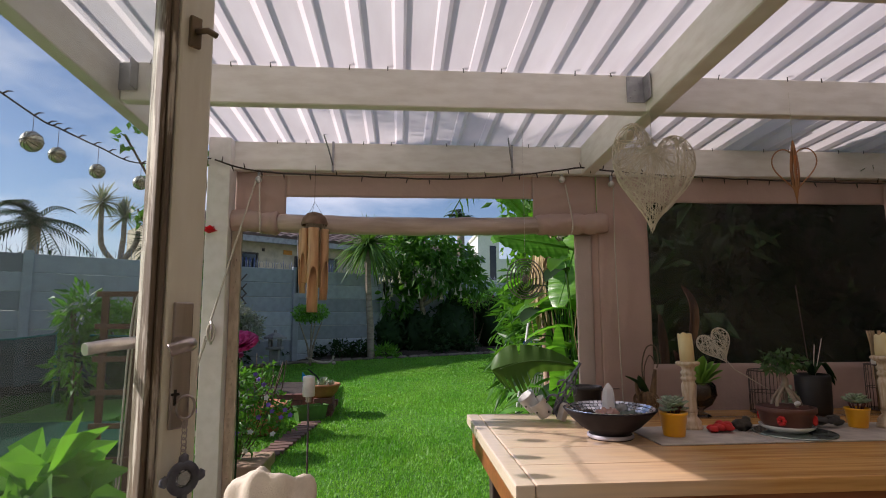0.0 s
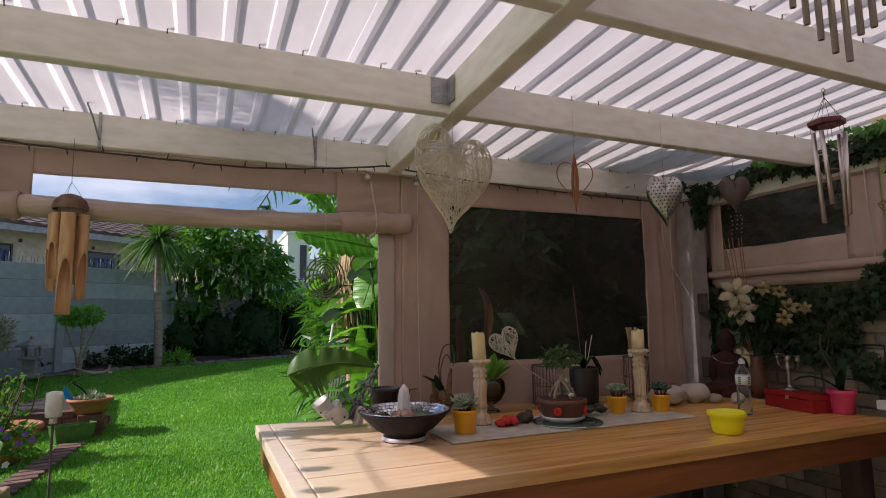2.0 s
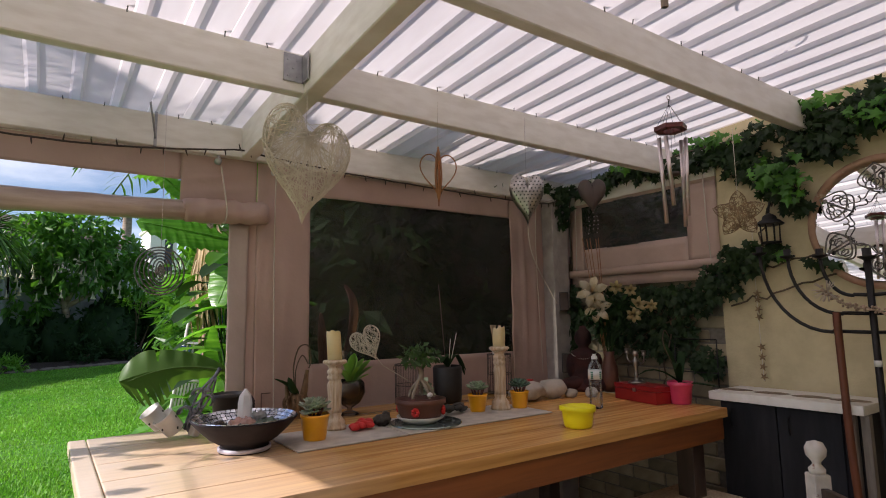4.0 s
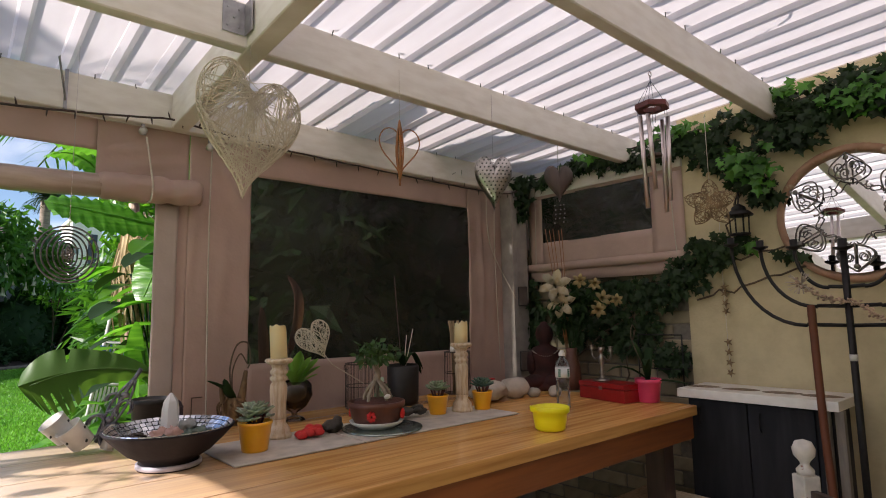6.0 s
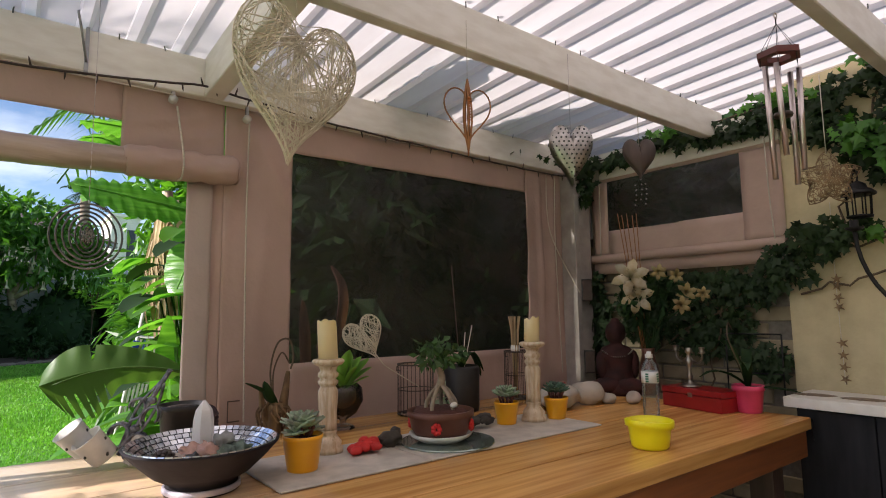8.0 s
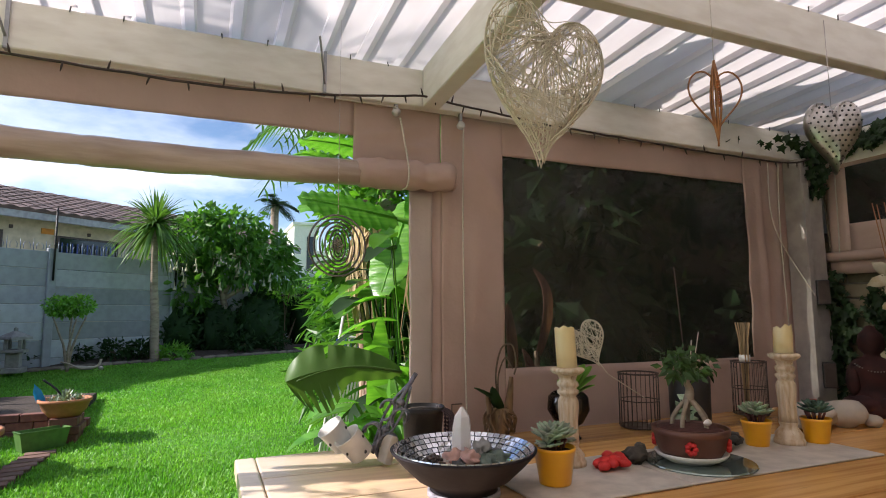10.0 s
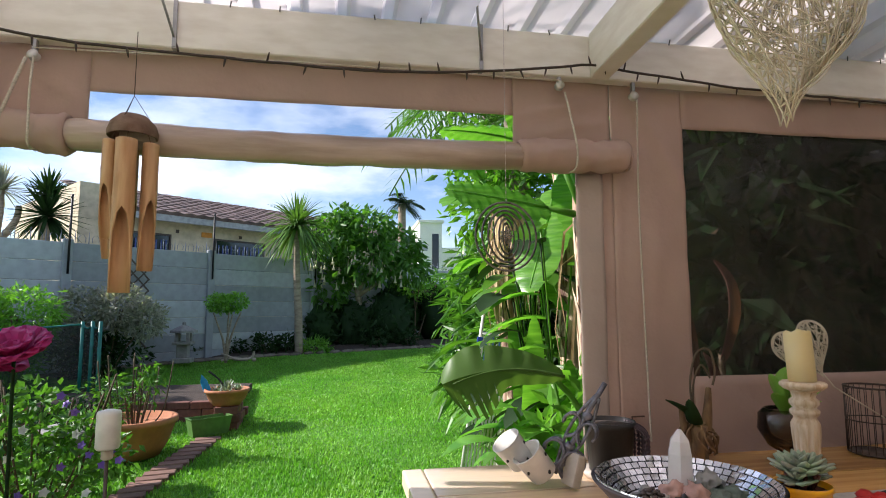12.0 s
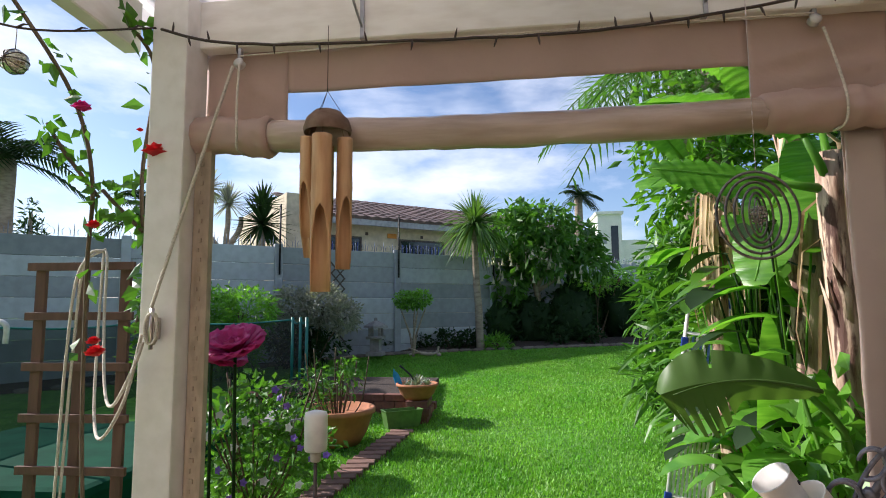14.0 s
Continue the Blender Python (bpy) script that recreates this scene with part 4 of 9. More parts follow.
for dx, dy, z in ((-0.05, 0, 0.27), (0.05, 0.01, 0.265), (0.0, 0.04, 0.28), (0.02, -0.04, 0.27)):
    tube(b, curve((0, 0, 0.225), (dx * 0.5, dy * 0.5, 0.245), (dx, dy, z)), 0.004, 5)
part("trunk", b, M_BARK, bo)
leaves("foliage", M_BONSAI, [(-0.045, 0, 0.265, 0.05, 0.05, 0.03), (0.05, 0.01, 0.27, 0.05, 0.05, 0.03), (0, 0.03, 0.29, 0.055, 0.055, 0.03), (-0.01, -0.03, 0.26, 0.045, 0.035, 0.02)], 230, 0.027, bo, 3, slim=0.6, shell=0.2)
b = bm_new()
blob(b, (0.012, -0.055, 0.115), (0.014, 0.008, 0.009), rough=0.2, seed=4)
part("white_figure", b, M_WHITECER, bo, "tiny white stone figure on the soil")

# white pendant succulent and dark driftwood beside the bonsai
st = thing("trailing_succulent", "upright jade-green succulent stem beside the bonsai", "plant", (1.685, 2.36, MAT))
b = bm_new()
tube(b, curve((0, 0, 0), (0.004, 0, 0.06), (-0.004, 0, 0.15)), 0.004, 5)
part("stem", b, M_TWIG, st)
leaves("foliage", M_SUCC, [(0, 0, 0.05, 0.022, 0.022, 0.04), (-0.003, 0, 0.11, 0.022, 0.022, 0.05)], 80, 0.032, st, 7, slim=0.7, shell=0.2)
b = bm_new()
rng = random.Random(6)
for i in range(9):
    x, y = rng.uniform(-0.06, 0.06), rng.uniform(-0.025, 0.025)
    blob(b, (x, y, 0.018 + rng.uniform(0, 0.022)), (0.034, 0.016, 0.014), Matrix.Rotation(rng.uniform(-1, 1), 3, "Z"), rough=0.5, freq=3, seed=i + 40)
solid("driftwood", b, mk("dark_driftwood", (0.06, 0.055, 0.05), 0.85, scale=30, bump=0.6), "dark knobbly piece of driftwood on the runner", "driftwood", at=pose(1.775, 2.30, MAT))

# yellow bowl
b = bm_new()
lathe(b, [(0.0, 0.0), (0.050, 0.0), (0.055, 0.006), (0.060, 0.035), (0.063, 0.058), (0.072, 0.062), (0.073, 0.080), (0.069, 0.082), (0.066, 0.066), (0.058, 0.056), (0.055, 0.02), (0.0, 0.008)], 36)
for v in b.verts:
    if v.co.z > 0.055:
        v.co.z += 0.006 * abs(v.co.x) / 0.07 * (1 if v.co.x * 0.8 + v.co.y * 0.6 < 0 else 0.4)
solid("yellow_bowl", b, M_YELLOW, "bright yellow plastic bowl on the table", "bowl", at=pose(2.01, 1.77, TOP))

# water bottle
bt = thing("water_bottle", "half-full clear plastic water bottle with a white cap", "bottle", (2.42, 2.02, TOP))
b = bm_new()
prof = [(0.0, 0.004), (0.026, 0.0), (0.031, 0.006)]
for i in range(9):
    z = 0.012 + i * 0.014
    prof += [(0.031, z), (0.0295, z + 0.007)]
prof += [(0.032, 0.135), (0.032, 0.185), (0.028, 0.205), (0.016, 0.222), (0.013, 0.228), (0.013, 0.235)]
lathe(b, prof, 24)
part("body", b, M_BOTTLE, bt).visible_shadow = False
b = bm_new()
lathe(b, [(0.0, 0.232), (0.0145, 0.232), (0.015, 0.236), (0.0145, 0.246), (0.009, 0.248), (0.009, 0.256), (0.0, 0.257)], 18)
part("cap", b, M_WHITECER, bt, "white cap")
b = bm_new()
lathe(b, [(0.0325, 0.138), (0.0328, 0.160), (0.0325, 0.182)], 24)
lab = part("label", b, M_LABEL, bt, "white and green paper label")
b = bm_new()
for a in (-2.9, -1.6):
    for k in range(4):
        box(b, 0.0332, 0.0338, -0.006, 0.006, 0.142 + k * 0.009, 0.148 + k * 0.009, m=Matrix.Rotation(a, 4, "Z"))
part("print", b, M_GREENINK, lab)

# red box, candelabrum, pink pot
bx = thing("red_box", "flat dark red lacquered wooden box", "box", (2.80, 2.02, TOP), turn=-10)
b = bm_new()
box(b, -0.07, 0.07, -0.145, 0.145, 0.0, 0.058, 0.003)
part("body", b, M_REDBOX, bx)
b = bm_new()
box(b, -0.072, 0.072, -0.147, 0.147, 0.060, 0.084, 0.003)
part("lid", b, M_REDBOX, bx)
b = bm_new()
box(b, -0.075, -0.0705, -0.010, 0.010, 0.050, 0.068, 0.001)
part("clasp", b, M_STEEL, bx, "small metal clasp")
cd = thing("candelabrum", "tarnished silver two-armed candelabrum standing on the red box", "candelabrum", (2.805, 2.07, TOP + 0.0845), turn=65)
b = bm_new()
lathe(b, [(0.0, 0.0), (0.045, 0.0), (0.045, 0.006), (0.030, 0.012), (0.012, 0.018), (0.009, 0.030), (0.015, 0.042), (0.009, 0.055), (0.008, 0.075), (0.014, 0.095), (0.017, 0.115), (0.010, 0.128), (0.008, 0.14), (0.016, 0.146), (0.013, 0.165), (0.0, 0.165)], 24)
part("stem", b, M_SILVER, cd)
for s in (-1, 1):
    b = bm_new()
    tube(b, curve((0, 0, 0.128), (s * 0.03, 0, 0.112), (s * 0.06, 0, 0.105), (s * 0.085, 0, 0.12), (s * 0.088, 0, 0.145)), 0.0045, 6)
    arm = part("arm", b, M_SILVER, cd)
    b = bm_new()
    lathe(b, [(0.006, 0.0), (0.016, 0.003), (0.010, 0.010), (0.012, 0.026), (0.014, 0.028), (0.0, 0.028)], 14, at=(s * 0.088, 0, 0.145))
    part("candle_cup", b, M_SILVER, arm)
pk = thing("orchid_pot", "green-leaved orchid in a bright pink pot", "potted plant", (2.845, 1.845, TOP))
b = bm_new()
lathe(b, [(0.0, 0.0), (0.046, 0.0), (0.048, 0.004), (0.056, 0.085), (0.061, 0.088), (0.061, 0.108), (0.056, 0.108), (0.053, 0.09), (0.0, 0.088)], 28)
part("pot", b, M_PINK, pk, "bright pink pot")
b = bm_new()
lathe(b, [(0.054, 0.091), (0.03, 0.10), (0.0, 0.102)], 18)
part("soil", b, M_SOIL, pk)
for a, ln, dr in ((0.4, 0.20, 0.06), (2.6, 0.21, -0.02), (1.5, 0.14, 0.10), (-1.3, 0.19, -0.09), (3.6, 0.16, 0.02)):
    b = bm_new()
    d = Vector((math.cos(a), math.sin(a), 0))
    blade(b, [Vector((0, 0, 0.1)) + d * ln * t + Vector((0, 0, (0.10 + dr) * math.sin(min(1, t) * 2.2) - 0.02 * t)) for t in (0, 0.2, 0.4, 0.6, 0.8, 1)], 0.04, 0.25)
    thicken(part("leaf", b, M_LEAFDARK, pk), 0.002)
b = bm_new()
tube(b, curve((0, 0, 0.1), (-0.03, 0.02, 0.20), (-0.06, 0.04, 0.30), (-0.03, 0.05, 0.36), (0.02, 0.06, 0.33)), 0.0028, 5)
part("stalk", b, M_TWIG, pk)

# stones at the far end
for i, (x, y, sx, sy, sz, turn) in enumerate(((2.36, 2.43, 0.125, 0.085, 0.052, 15), (2.52, 2.40, 0.085, 0.05, 0.052, -30), (2.62, 2.36, 0.045, 0.03, 0.022, 10), (2.69, 2.28, 0.040, 0.032, 0.030, 0), (2.66, 2.40, 0.04, 0.03, 0.02, 40))):
    b = bm_new()
    blob(b, (0, 0, sz), (sx, sy, sz), rough=0.25, freq=1.5, seed=60 + i, sub=3)
    solid("beach_stone", b, M_STONE, "smooth pale stone lying on the table", "stone", group="stones on the table", at=pose(x, y, TOP - 0.004, 0, 0, turn))
b = bm_new()
blob(b, (0, 0, 0.006), (0.03, 0.014, 0.006), rough=0.3, seed=3)
solid("red_chip", b, M_RED, "small red chip lying on the pale stone", "chip", at=pose(2.37, 2.425, TOP + 0.098))

# seated clay figure, one plain mesh
b = bm_new()
lathe(b, [(0.0, 0.0), (0.155, 0.0), (0.16, 0.03), (0.15, 0.065), (0.11, 0.095), (0.095, 0.14), (0.105, 0.20), (0.115, 0.245), (0.085, 0.285), (0.040, 0.305), (0.036, 0.32), (0.058, 0.345), (0.064, 0.385), (0.055, 0.425), (0.03, 0.45), (0.022, 0.468), (0.0, 0.475)], 32)
blob(b, (-0.08, -0.09, 0.055), (0.11, 0.07, 0.05), seed=1)
blob(b, (0.06, -0.11, 0.055), (0.11, 0.06, 0.05), seed=2)
blob(b, (-0.10, -0.03, 0.18), (0.035, 0.045, 0.09), seed=3)
blob(b, (0.10, -0.03, 0.18), (0.035, 0.045, 0.09), seed=4)
solid("seated_statue", b, M_STATUE, "dark red-brown seated clay statue in the corner", "statue", at=pose(2.915, 2.52, TOP, 0, 0, -45) @ Matrix.Scale(0.80, 4))
b = bm_new()
for i in range(17):
    a = -0.6 - 2.0 * i / 16 - 0.05
    blob(b, (0.105 * math.cos(a), 0.105 * math.sin(a) - 0.004, 0.268 - 0.035 * math.sin(math.pi * i / 16)), (0.006, 0.006, 0.006), sub=1, rough=0)
solid("bead_necklace", b, M_SILVER, "string of pale beads hung on the statue", "necklace", at=pose(2.915, 2.52, TOP, 0, 0, -45) @ Matrix.Scale(0.80, 4))

# lilies in a tall vase
lv = thing("lily_vase", "white and cream lilies with orange sticks in a dark vase", "vase of flowers", (2.95, 2.36, TOP))
b = bm_new()
lathe(b, [(0.0, 0.0), (0.035, 0.0), (0.05, 0.06), (0.045, 0.14), (0.028, 0.2), (0.034, 0.23), (0.028, 0.23), (0.022, 0.2), (0.0, 0.19)], 20)
part("vase", b, M_BROWNPOT, lv)


def lily(at, face, size, seed, material, name):
    rng = random.Random(seed)
    b = bm_new()
    f = Vector(face).normalized()
    u = f.orthogonal().normalized()
    w = f.cross(u)
    for i in range(6):
        a = math.pi / 3 * i + rng.uniform(-0.1, 0.1)
        d = u * math.cos(a) + w * math.sin(a)
        p = Vector(at)
        blade(b, [p - f * 0.02, p + d * size * 0.35 + f * size * 0.22, p + d * size * 0.75 + f * size * 0.28, p + d * size * 1.05 + f * size * 0.10], size * 0.55, 0.2, up=f)
    thicken(part(name, b, material, lv), 0.0015)


for i, (dx, dy, z, sz) in enumerate(((-0.12, 0.0, 0.575, 0.092), (-0.10, -0.02, 0.475, 0.082), (-0.02, -0.09, 0.60, 0.042), (0.02, -0.16, 0.58, 0.038), (0.03, -0.20, 0.50, 0.048), (0.0, -0.19, 0.44, 0.045), (0.05, -0.27, 0.49, 0.036))):
    lily((dx, dy, z), (-0.8, -0.55, 0.15 - 0.25 * (i > 1)), sz, i, M_PETAL if i < 2 else M_PETALOLD, "flower")
for i, (dx, dy, z) in enumerate(((-0.12, 0.0, 0.57), (-0.10, -0.02, 0.47), (0.02, -0.16, 0.57), (0.03, -0.20, 0.49), (-0.02, -0.09, 0.59), (0.05, -0.27, 0.48))):
    b = bm_new()
    tube(b, curve((0, 0, 0.18), (dx * 0.3, dy * 0.3, 0.35), (dx, dy, z)), 0.004, 5)
    part("stem", b, M_LEAFDARK, lv)
for dx, dy in ((-0.06, 0.02), (-0.03, 0.0), (-0.045, 0.05), (-0.085, 0.04), (-0.01, 0.03)):
    b = bm_new()
    tube(b, [(dx * 0.2, dy * 0.2, 0.15), (dx * 1.4, dy * 1.4, 0.90)], 0.0022, 4)
    part("stick", b, M_RATTAN, lv, "thin orange stick")
leaves("foliage", M_LEAFDARK, [(0, -0.06, 0.48, 0.10, 0.14, 0.14), (-0.1, 0.0, 0.42, 0.07, 0.07, 0.1)], 150, 0.06, lv, 4, slim=0.45, shell=0.1)

# tilted spotted cups and iron scrollwork at the garden end
cup = thing("spotted_cups", "two white spotted enamel cups lying tipped together", "cups", (0.655, 2.625, TOP))
cup.scale = (0.9, 0.9, 0.9)
b = bm_new()
tilt = Matrix.Rotation(radians(-40), 4, "Y") @ Matrix.Rotation(radians(5), 4, "X")
for o in ((-0.03, 0.03, 0.055), (0.012, -0.03, 0.035)):
    lathe(b, [(0.0, 0.0), (0.036, 0.0), (0.040, 0.004), (0.045, 0.085), (0.047, 0.088), (0.043, 0.088), (0.038, 0.01), (0.0, 0.008)], 24, at=o, m=tilt.to_3x3())
part("cup", b, M_WHITECER, cup)
b = bm_new()
for o in ((-0.03, 0.03, 0.055), (0.012, -0.03, 0.035)):
    for k, (a, z) in enumerate(((-1.3, 0.018), (-2.5, 0.05), (-0.6, 0.055))):
        b = bm_new()
        blob(b, Vector(o) + tilt.to_3x3() @ Vector((0.0425 * math.cos(a), 0.0425 * math.sin(a), z)), (0.0045, 0.0045, 0.007), sub=1, rough=0)
        part("spot", b, M_BLACK, cup, "dark painted spot")
b = bm_new()
box(b, -0.014, 0.014, -0.03, 0.03, 0.0, 0.09, 0.007, m=pose(0.075, -0.06, 0.008, 0, 18, 10))
part("block", b, M_STONE, cup, "small pale stone block")
M_IRONGREY = mk("grey_iron", (0.20, 0.20, 0.24), 0.55, 0.3, col2=(0.07, 0.07, 0.085), scale=40, bump=0.3)
sc = thing("iron_scroll", "grey wrought iron double-looped ornament leaning in the cups", "iron ornament", (0.70, 2.615, TOP + 0.03), turn=-36)
sc.scale = (0.82, 0.82, 0.82)
tip = Matrix.Rotation(radians(30), 3, "Y")


def bent(pts, r):
    b = bm_new()
    tube(b, [tip @ Vector(p) for p in pts], r, 7)
    return b


for s in (-1, 1):
    for zc, rad in ((0.055, 0.052), (0.165, 0.042)):
        for q in (-1, 1):
            pts = []
            for k in range(30):
                a = -1.35 + k / 29 * 4.9
                r = rad * (1 - 0.012 * k)
                pts.append((s * (rad * 0.75 - r * math.cos(a) * 0.8), q * 0.011 + 0.004 * math.sin(a * 2), zc + r * math.sin(a)))
            part("loop", bent(pts, 0.0052 if rad > 0.05 else 0.0045), M_IRONGREY, sc)
    pts = [(s * (0.006 + 0.022 * math.sin(u * 3.1)), 0.006 * math.sin(u * 9 + s), 0.02 + 0.26 * u) for u in np.linspace(0, 1, 16)]
    part("twist", bent(pts, 0.0055), M_IRONGREY, sc)
part("stalk", bent([(0, 0, 0.0), (0.004, 0.0, 0.10), (-0.003, 0, 0.22), (0.0, 0, 0.33)], 0.0085), M_IRONGREY, sc)
for zc in (0.10, 0.21):
    b = bm_new()
    blob(b, tip @ Vector((0, 0, zc)), (0.018, 0.016, 0.014), rough=0.3, seed=int(zc * 100))
    part("collar", b, M_IRONGREY, sc)

# black planter with soil behind the bowl, and its trailing plant
bp_ = thing("black_planter", "black plastic plant pot on a pale saucer", "plant pot", (0.875, 2.655, TOP))
b = bm_new()
lathe(b, [(0.0, 0.0), (0.068, 0.0), (0.078, 0.018), (0.074, 0.02), (0.0, 0.012)], 28)
part("saucer", b, M_STONE, bp_, "pale saucer")
b = bm_new()
lathe(b, [(0.0, 0.014), (0.056, 0.014), (0.066, 0.13), (0.070, 0.132), (0.070, 0.148), (0.066, 0.148), (0.063, 0.132), (0.0, 0.130)], 28)
part("pot", b, M_BLACK, bp_)
b = bm_new()
blob(b, (0, 0, 0.130), (0.063, 0.063, 0.014), rough=0.2, freq=6)
part("soil", b, M_EARTH, bp_)
b = bm_new()
for k in range(9):
    a = -0.9 + k * 0.16
    tube(b, curve((0.062 * math.cos(a), 0.062 * math.sin(a), 0.142), (0.098 * math.cos(a), 0.098 * math.sin(a), 0.12), (0.10 * math.cos(a), 0.10 * math.sin(a), 0.05 - 0.005 * (k % 3))), 0.003, 4)
    for j in range(6):
        blob(b, (0.10 * math.cos(a), 0.10 * math.sin(a), 0.05 + 0.012 * j), (0.006, 0.006, 0.006), sub=1)
part("trailing_plant", b, mk("purple_trailing", (0.06, 0.035, 0.045), 0.6, bump=0.2), bp_, "dark purple beaded trailing plant")

# orchid stump, glass vase plant, wire baskets, black jar plant
oc = thing("orchid_on_wood", "leafless orchid with dry arching stalks on a piece of wood", "plant", (1.20, 2.745, TOP))
b = bm_new()
lathe(b, [(0.0, 0.0), (0.036, 0.0), (0.030, 0.05), (0.034, 0.10), (0.0, 0.11)], 14, wobble=0.25)
tube(b, curve((0.03, 0.01, 0.05), (0.045, 0.01, 0.13), (0.06, 0.02, 0.21)), [0.022 - 0.0009 * i for i in range(17)], 7)
tube(b, curve((-0.02, 0.01, 0.05), (-0.04, 0.0, 0.10), (-0.05, 0.0, 0.16)), [0.018 - 0.0008 * i for i in range(17)], 7)
M_ROOT = mk("weathered_root", (0.26, 0.16, 0.075), 0.9, col2=(0.10, 0.055, 0.03), scale=22, stretch_by=(2, 2, 0.6), bump=0.9, spread=0.35)
part("wood", b, M_ROOT, oc)
for k in range(16):
    a, rr = k * 2.4, 0.045
    b = bm_new()
    tube(b, curve((rr * 0.6 * math.cos(a), rr * 0.6 * math.sin(a), 0.11 - 0.02 * (k % 3)), (rr * 1.3 * math.cos(a), rr * 1.2 * math.sin(a), 0.075), (rr * 1.15 * math.cos(a + 0.5), rr * 1.1 * math.sin(a + 0.5), 0.004 + 0.012 * (k % 4))), 0.0035, 5)
    part("root", b, M_ROOT, oc)
b = bm_new()
tube(b, curve((0.0, 0, 0.1), (-0.015, 0, 0.22), (0.01, 0, 0.315), (0.055, 0, 0.325), (0.07, 0.0, 0.26), (0.06, 0, 0.22)), 0.0035, 5)
tube(b, curve((0.0, 0, 0.1), (0.0, 0.01, 0.21), (0.03, 0.01, 0.28), (0.06, 0.01, 0.24)), 0.003, 5)
part("stalk", b, M_TWIG, oc)
b = bm_new()
blade(b, curve((0, 0, 0.11), (-0.05, -0.01, 0.15), (-0.11, -0.02, 0.185), n=4), 0.055, 0.3)
blade(b, curve((0, 0, 0.10), (-0.03, -0.03, 0.13), (-0.055, -0.05, 0.19), n=4), 0.045, 0.3)
thicken(part("leaf", b, M_LEAFDARK, oc), 0.003)
M_FRESH = mk("leaf_fresh_cutting", (0.24, 0.48, 0.07), 0.45, col2=(0.17, 0.38, 0.05), scale=6, bump=0, thin=0.35)
gv = thing("glass_vase_plant", "light green leafy cutting in a round dark glass vase", "potted plant", (1.43, 2.66, TOP))
b = bm_new()
lathe(b, [(0.0, 0.0), (0.045, 0.0), (0.04, 0.008), (0.012, 0.02), (0.012, 0.03), (0.05, 0.055), (0.075, 0.10), (0.07, 0.145), (0.055, 0.16), (0.052, 0.16), (0.066, 0.143), (0.07, 0.10), (0.045, 0.06), (0.0, 0.04)], 28)
part("vase", b, M_VASE, gv)
b = bm_new()
blob(b, (0, 0, 0.10), (0.06, 0.06, 0.045), rough=0.1)
part("water_and_roots", b, mk("murky_water", (0.12, 0.085, 0.06), 0.4, bump=0.1), gv)
for i, (dx, dy, z, w) in enumerate(((-0.04, 0, 0.26, 0.055), (0.01, -0.03, 0.285, 0.055), (0.075, 0, 0.255, 0.06), (0.11, -0.02, 0.215, 0.055), (0.04, 0.03, 0.275, 0.055), (0.03, -0.05, 0.225, 0.05), (0.08, -0.05, 0.185, 0.05), (0.12, 0.02, 0.245, 0.05), (-0.05, -0.03, 0.21, 0.045))):
    b = bm_new()
    blade(b, curve((0, 0, 0.13), (dx * 0.5, dy * 0.5, 0.13 + (z - 0.13) * 0.6), (dx, dy, z), n=4), w, 0.2, shape=lambda t: 0.1 + 0.9 * math.sin(math.pi * t ** 1.5))
    thicken(part("leaf", b, M_FRESH, gv), 0.001)


def wire_basket(at, r, h, label):
    s = thing("wire_basket", label, "basket", at, group="wire baskets")
    for z in (0.004, h * 0.5, h):
        b = bm_new()
        tube(b, [(r * math.cos(a), r * math.sin(a), z) for a in np.linspace(0, 2 * math.pi, 28)[:-1]], 0.0035 if z == h else 0.002, 5, closed=True)
        part("ring", b, M_DARKWOOD, s)
    b = bm_new()
    for i in range(26):
        a = 2 * math.pi * i / 26
        tube(b, [(r * math.cos(a), r * math.sin(a), 0.004), (r * math.cos(a), r * math.sin(a), h)], 0.0012, 4)
    part("mesh_side", b, M_DARKWOOD, s)
    b = bm_new()
    lathe(b, [(0.0, 0.0), (r - 0.004, 0.0), (r - 0.004, 0.003), (0.0, 0.003)], 24)
    part("bottom", b, M_DARKWOOD, s)
    for q in (-1, 1):
        b = bm_new()
        tube(b, [(q * r, 0, h), (q * (r + 0.018), 0, h - 0.004), (q * (r + 0.02), 0, h - 0.02), (q * r, 0, h - 0.024)], 0.0025, 5)
        part("handle", b, M_DARKWOOD, s)
    return s


wire_basket((1.80, 2.72, TOP), 0.075, 0.205, "brown wire mesh basket with the stick of a white heart")
wire_basket((2.43, 2.74, TOP), 0.07, 0.225, "brown wire mesh basket holding dried flower stalks")
bj = thing("black_jar_plant", "drooping houseplant with pale sticks in a black jar", "potted plant", (2.00, 2.66, TOP))
b = bm_new()
lathe(b, [(0.0, 0.0), (0.07, 0.0), (0.075, 0.02), (0.078, 0.18), (0.072, 0.19), (0.07, 0.18), (0.0, 0.17)], 24)
part("jar", b, M_BLACK, bj)
for i, (dx, dy, dz) in enumerate(((-0.12, 0, 0.03), (0.10, -0.03, -0.03), (0.13, 0.02, -0.06), (-0.08, -0.06, 0.02), (-0.10, 0.04, 0.06), (0.06, 0.05, 0.05))):
    b = bm_new()
    blade(b, curve((0, 0, 0.18), (dx * 0.5, dy * 0.5, 0.24), (dx, dy, 0.19 + dz), n=5), 0.04, 0.25)
    thicken(part("leaf", b, M_LEAFDARK, bj), 0.002)
for dx, z in ((0.04, 0.36), (0.015, 0.33), (-0.03, 0.62)):
    b = bm_new()
    tube(b, [(dx * 0.2, 0, 0.15), (dx * 1.6, 0, z)], 0.002, 4)
    part("stick", b, M_WICKER if dx > 0 else M_TWIG, bj)
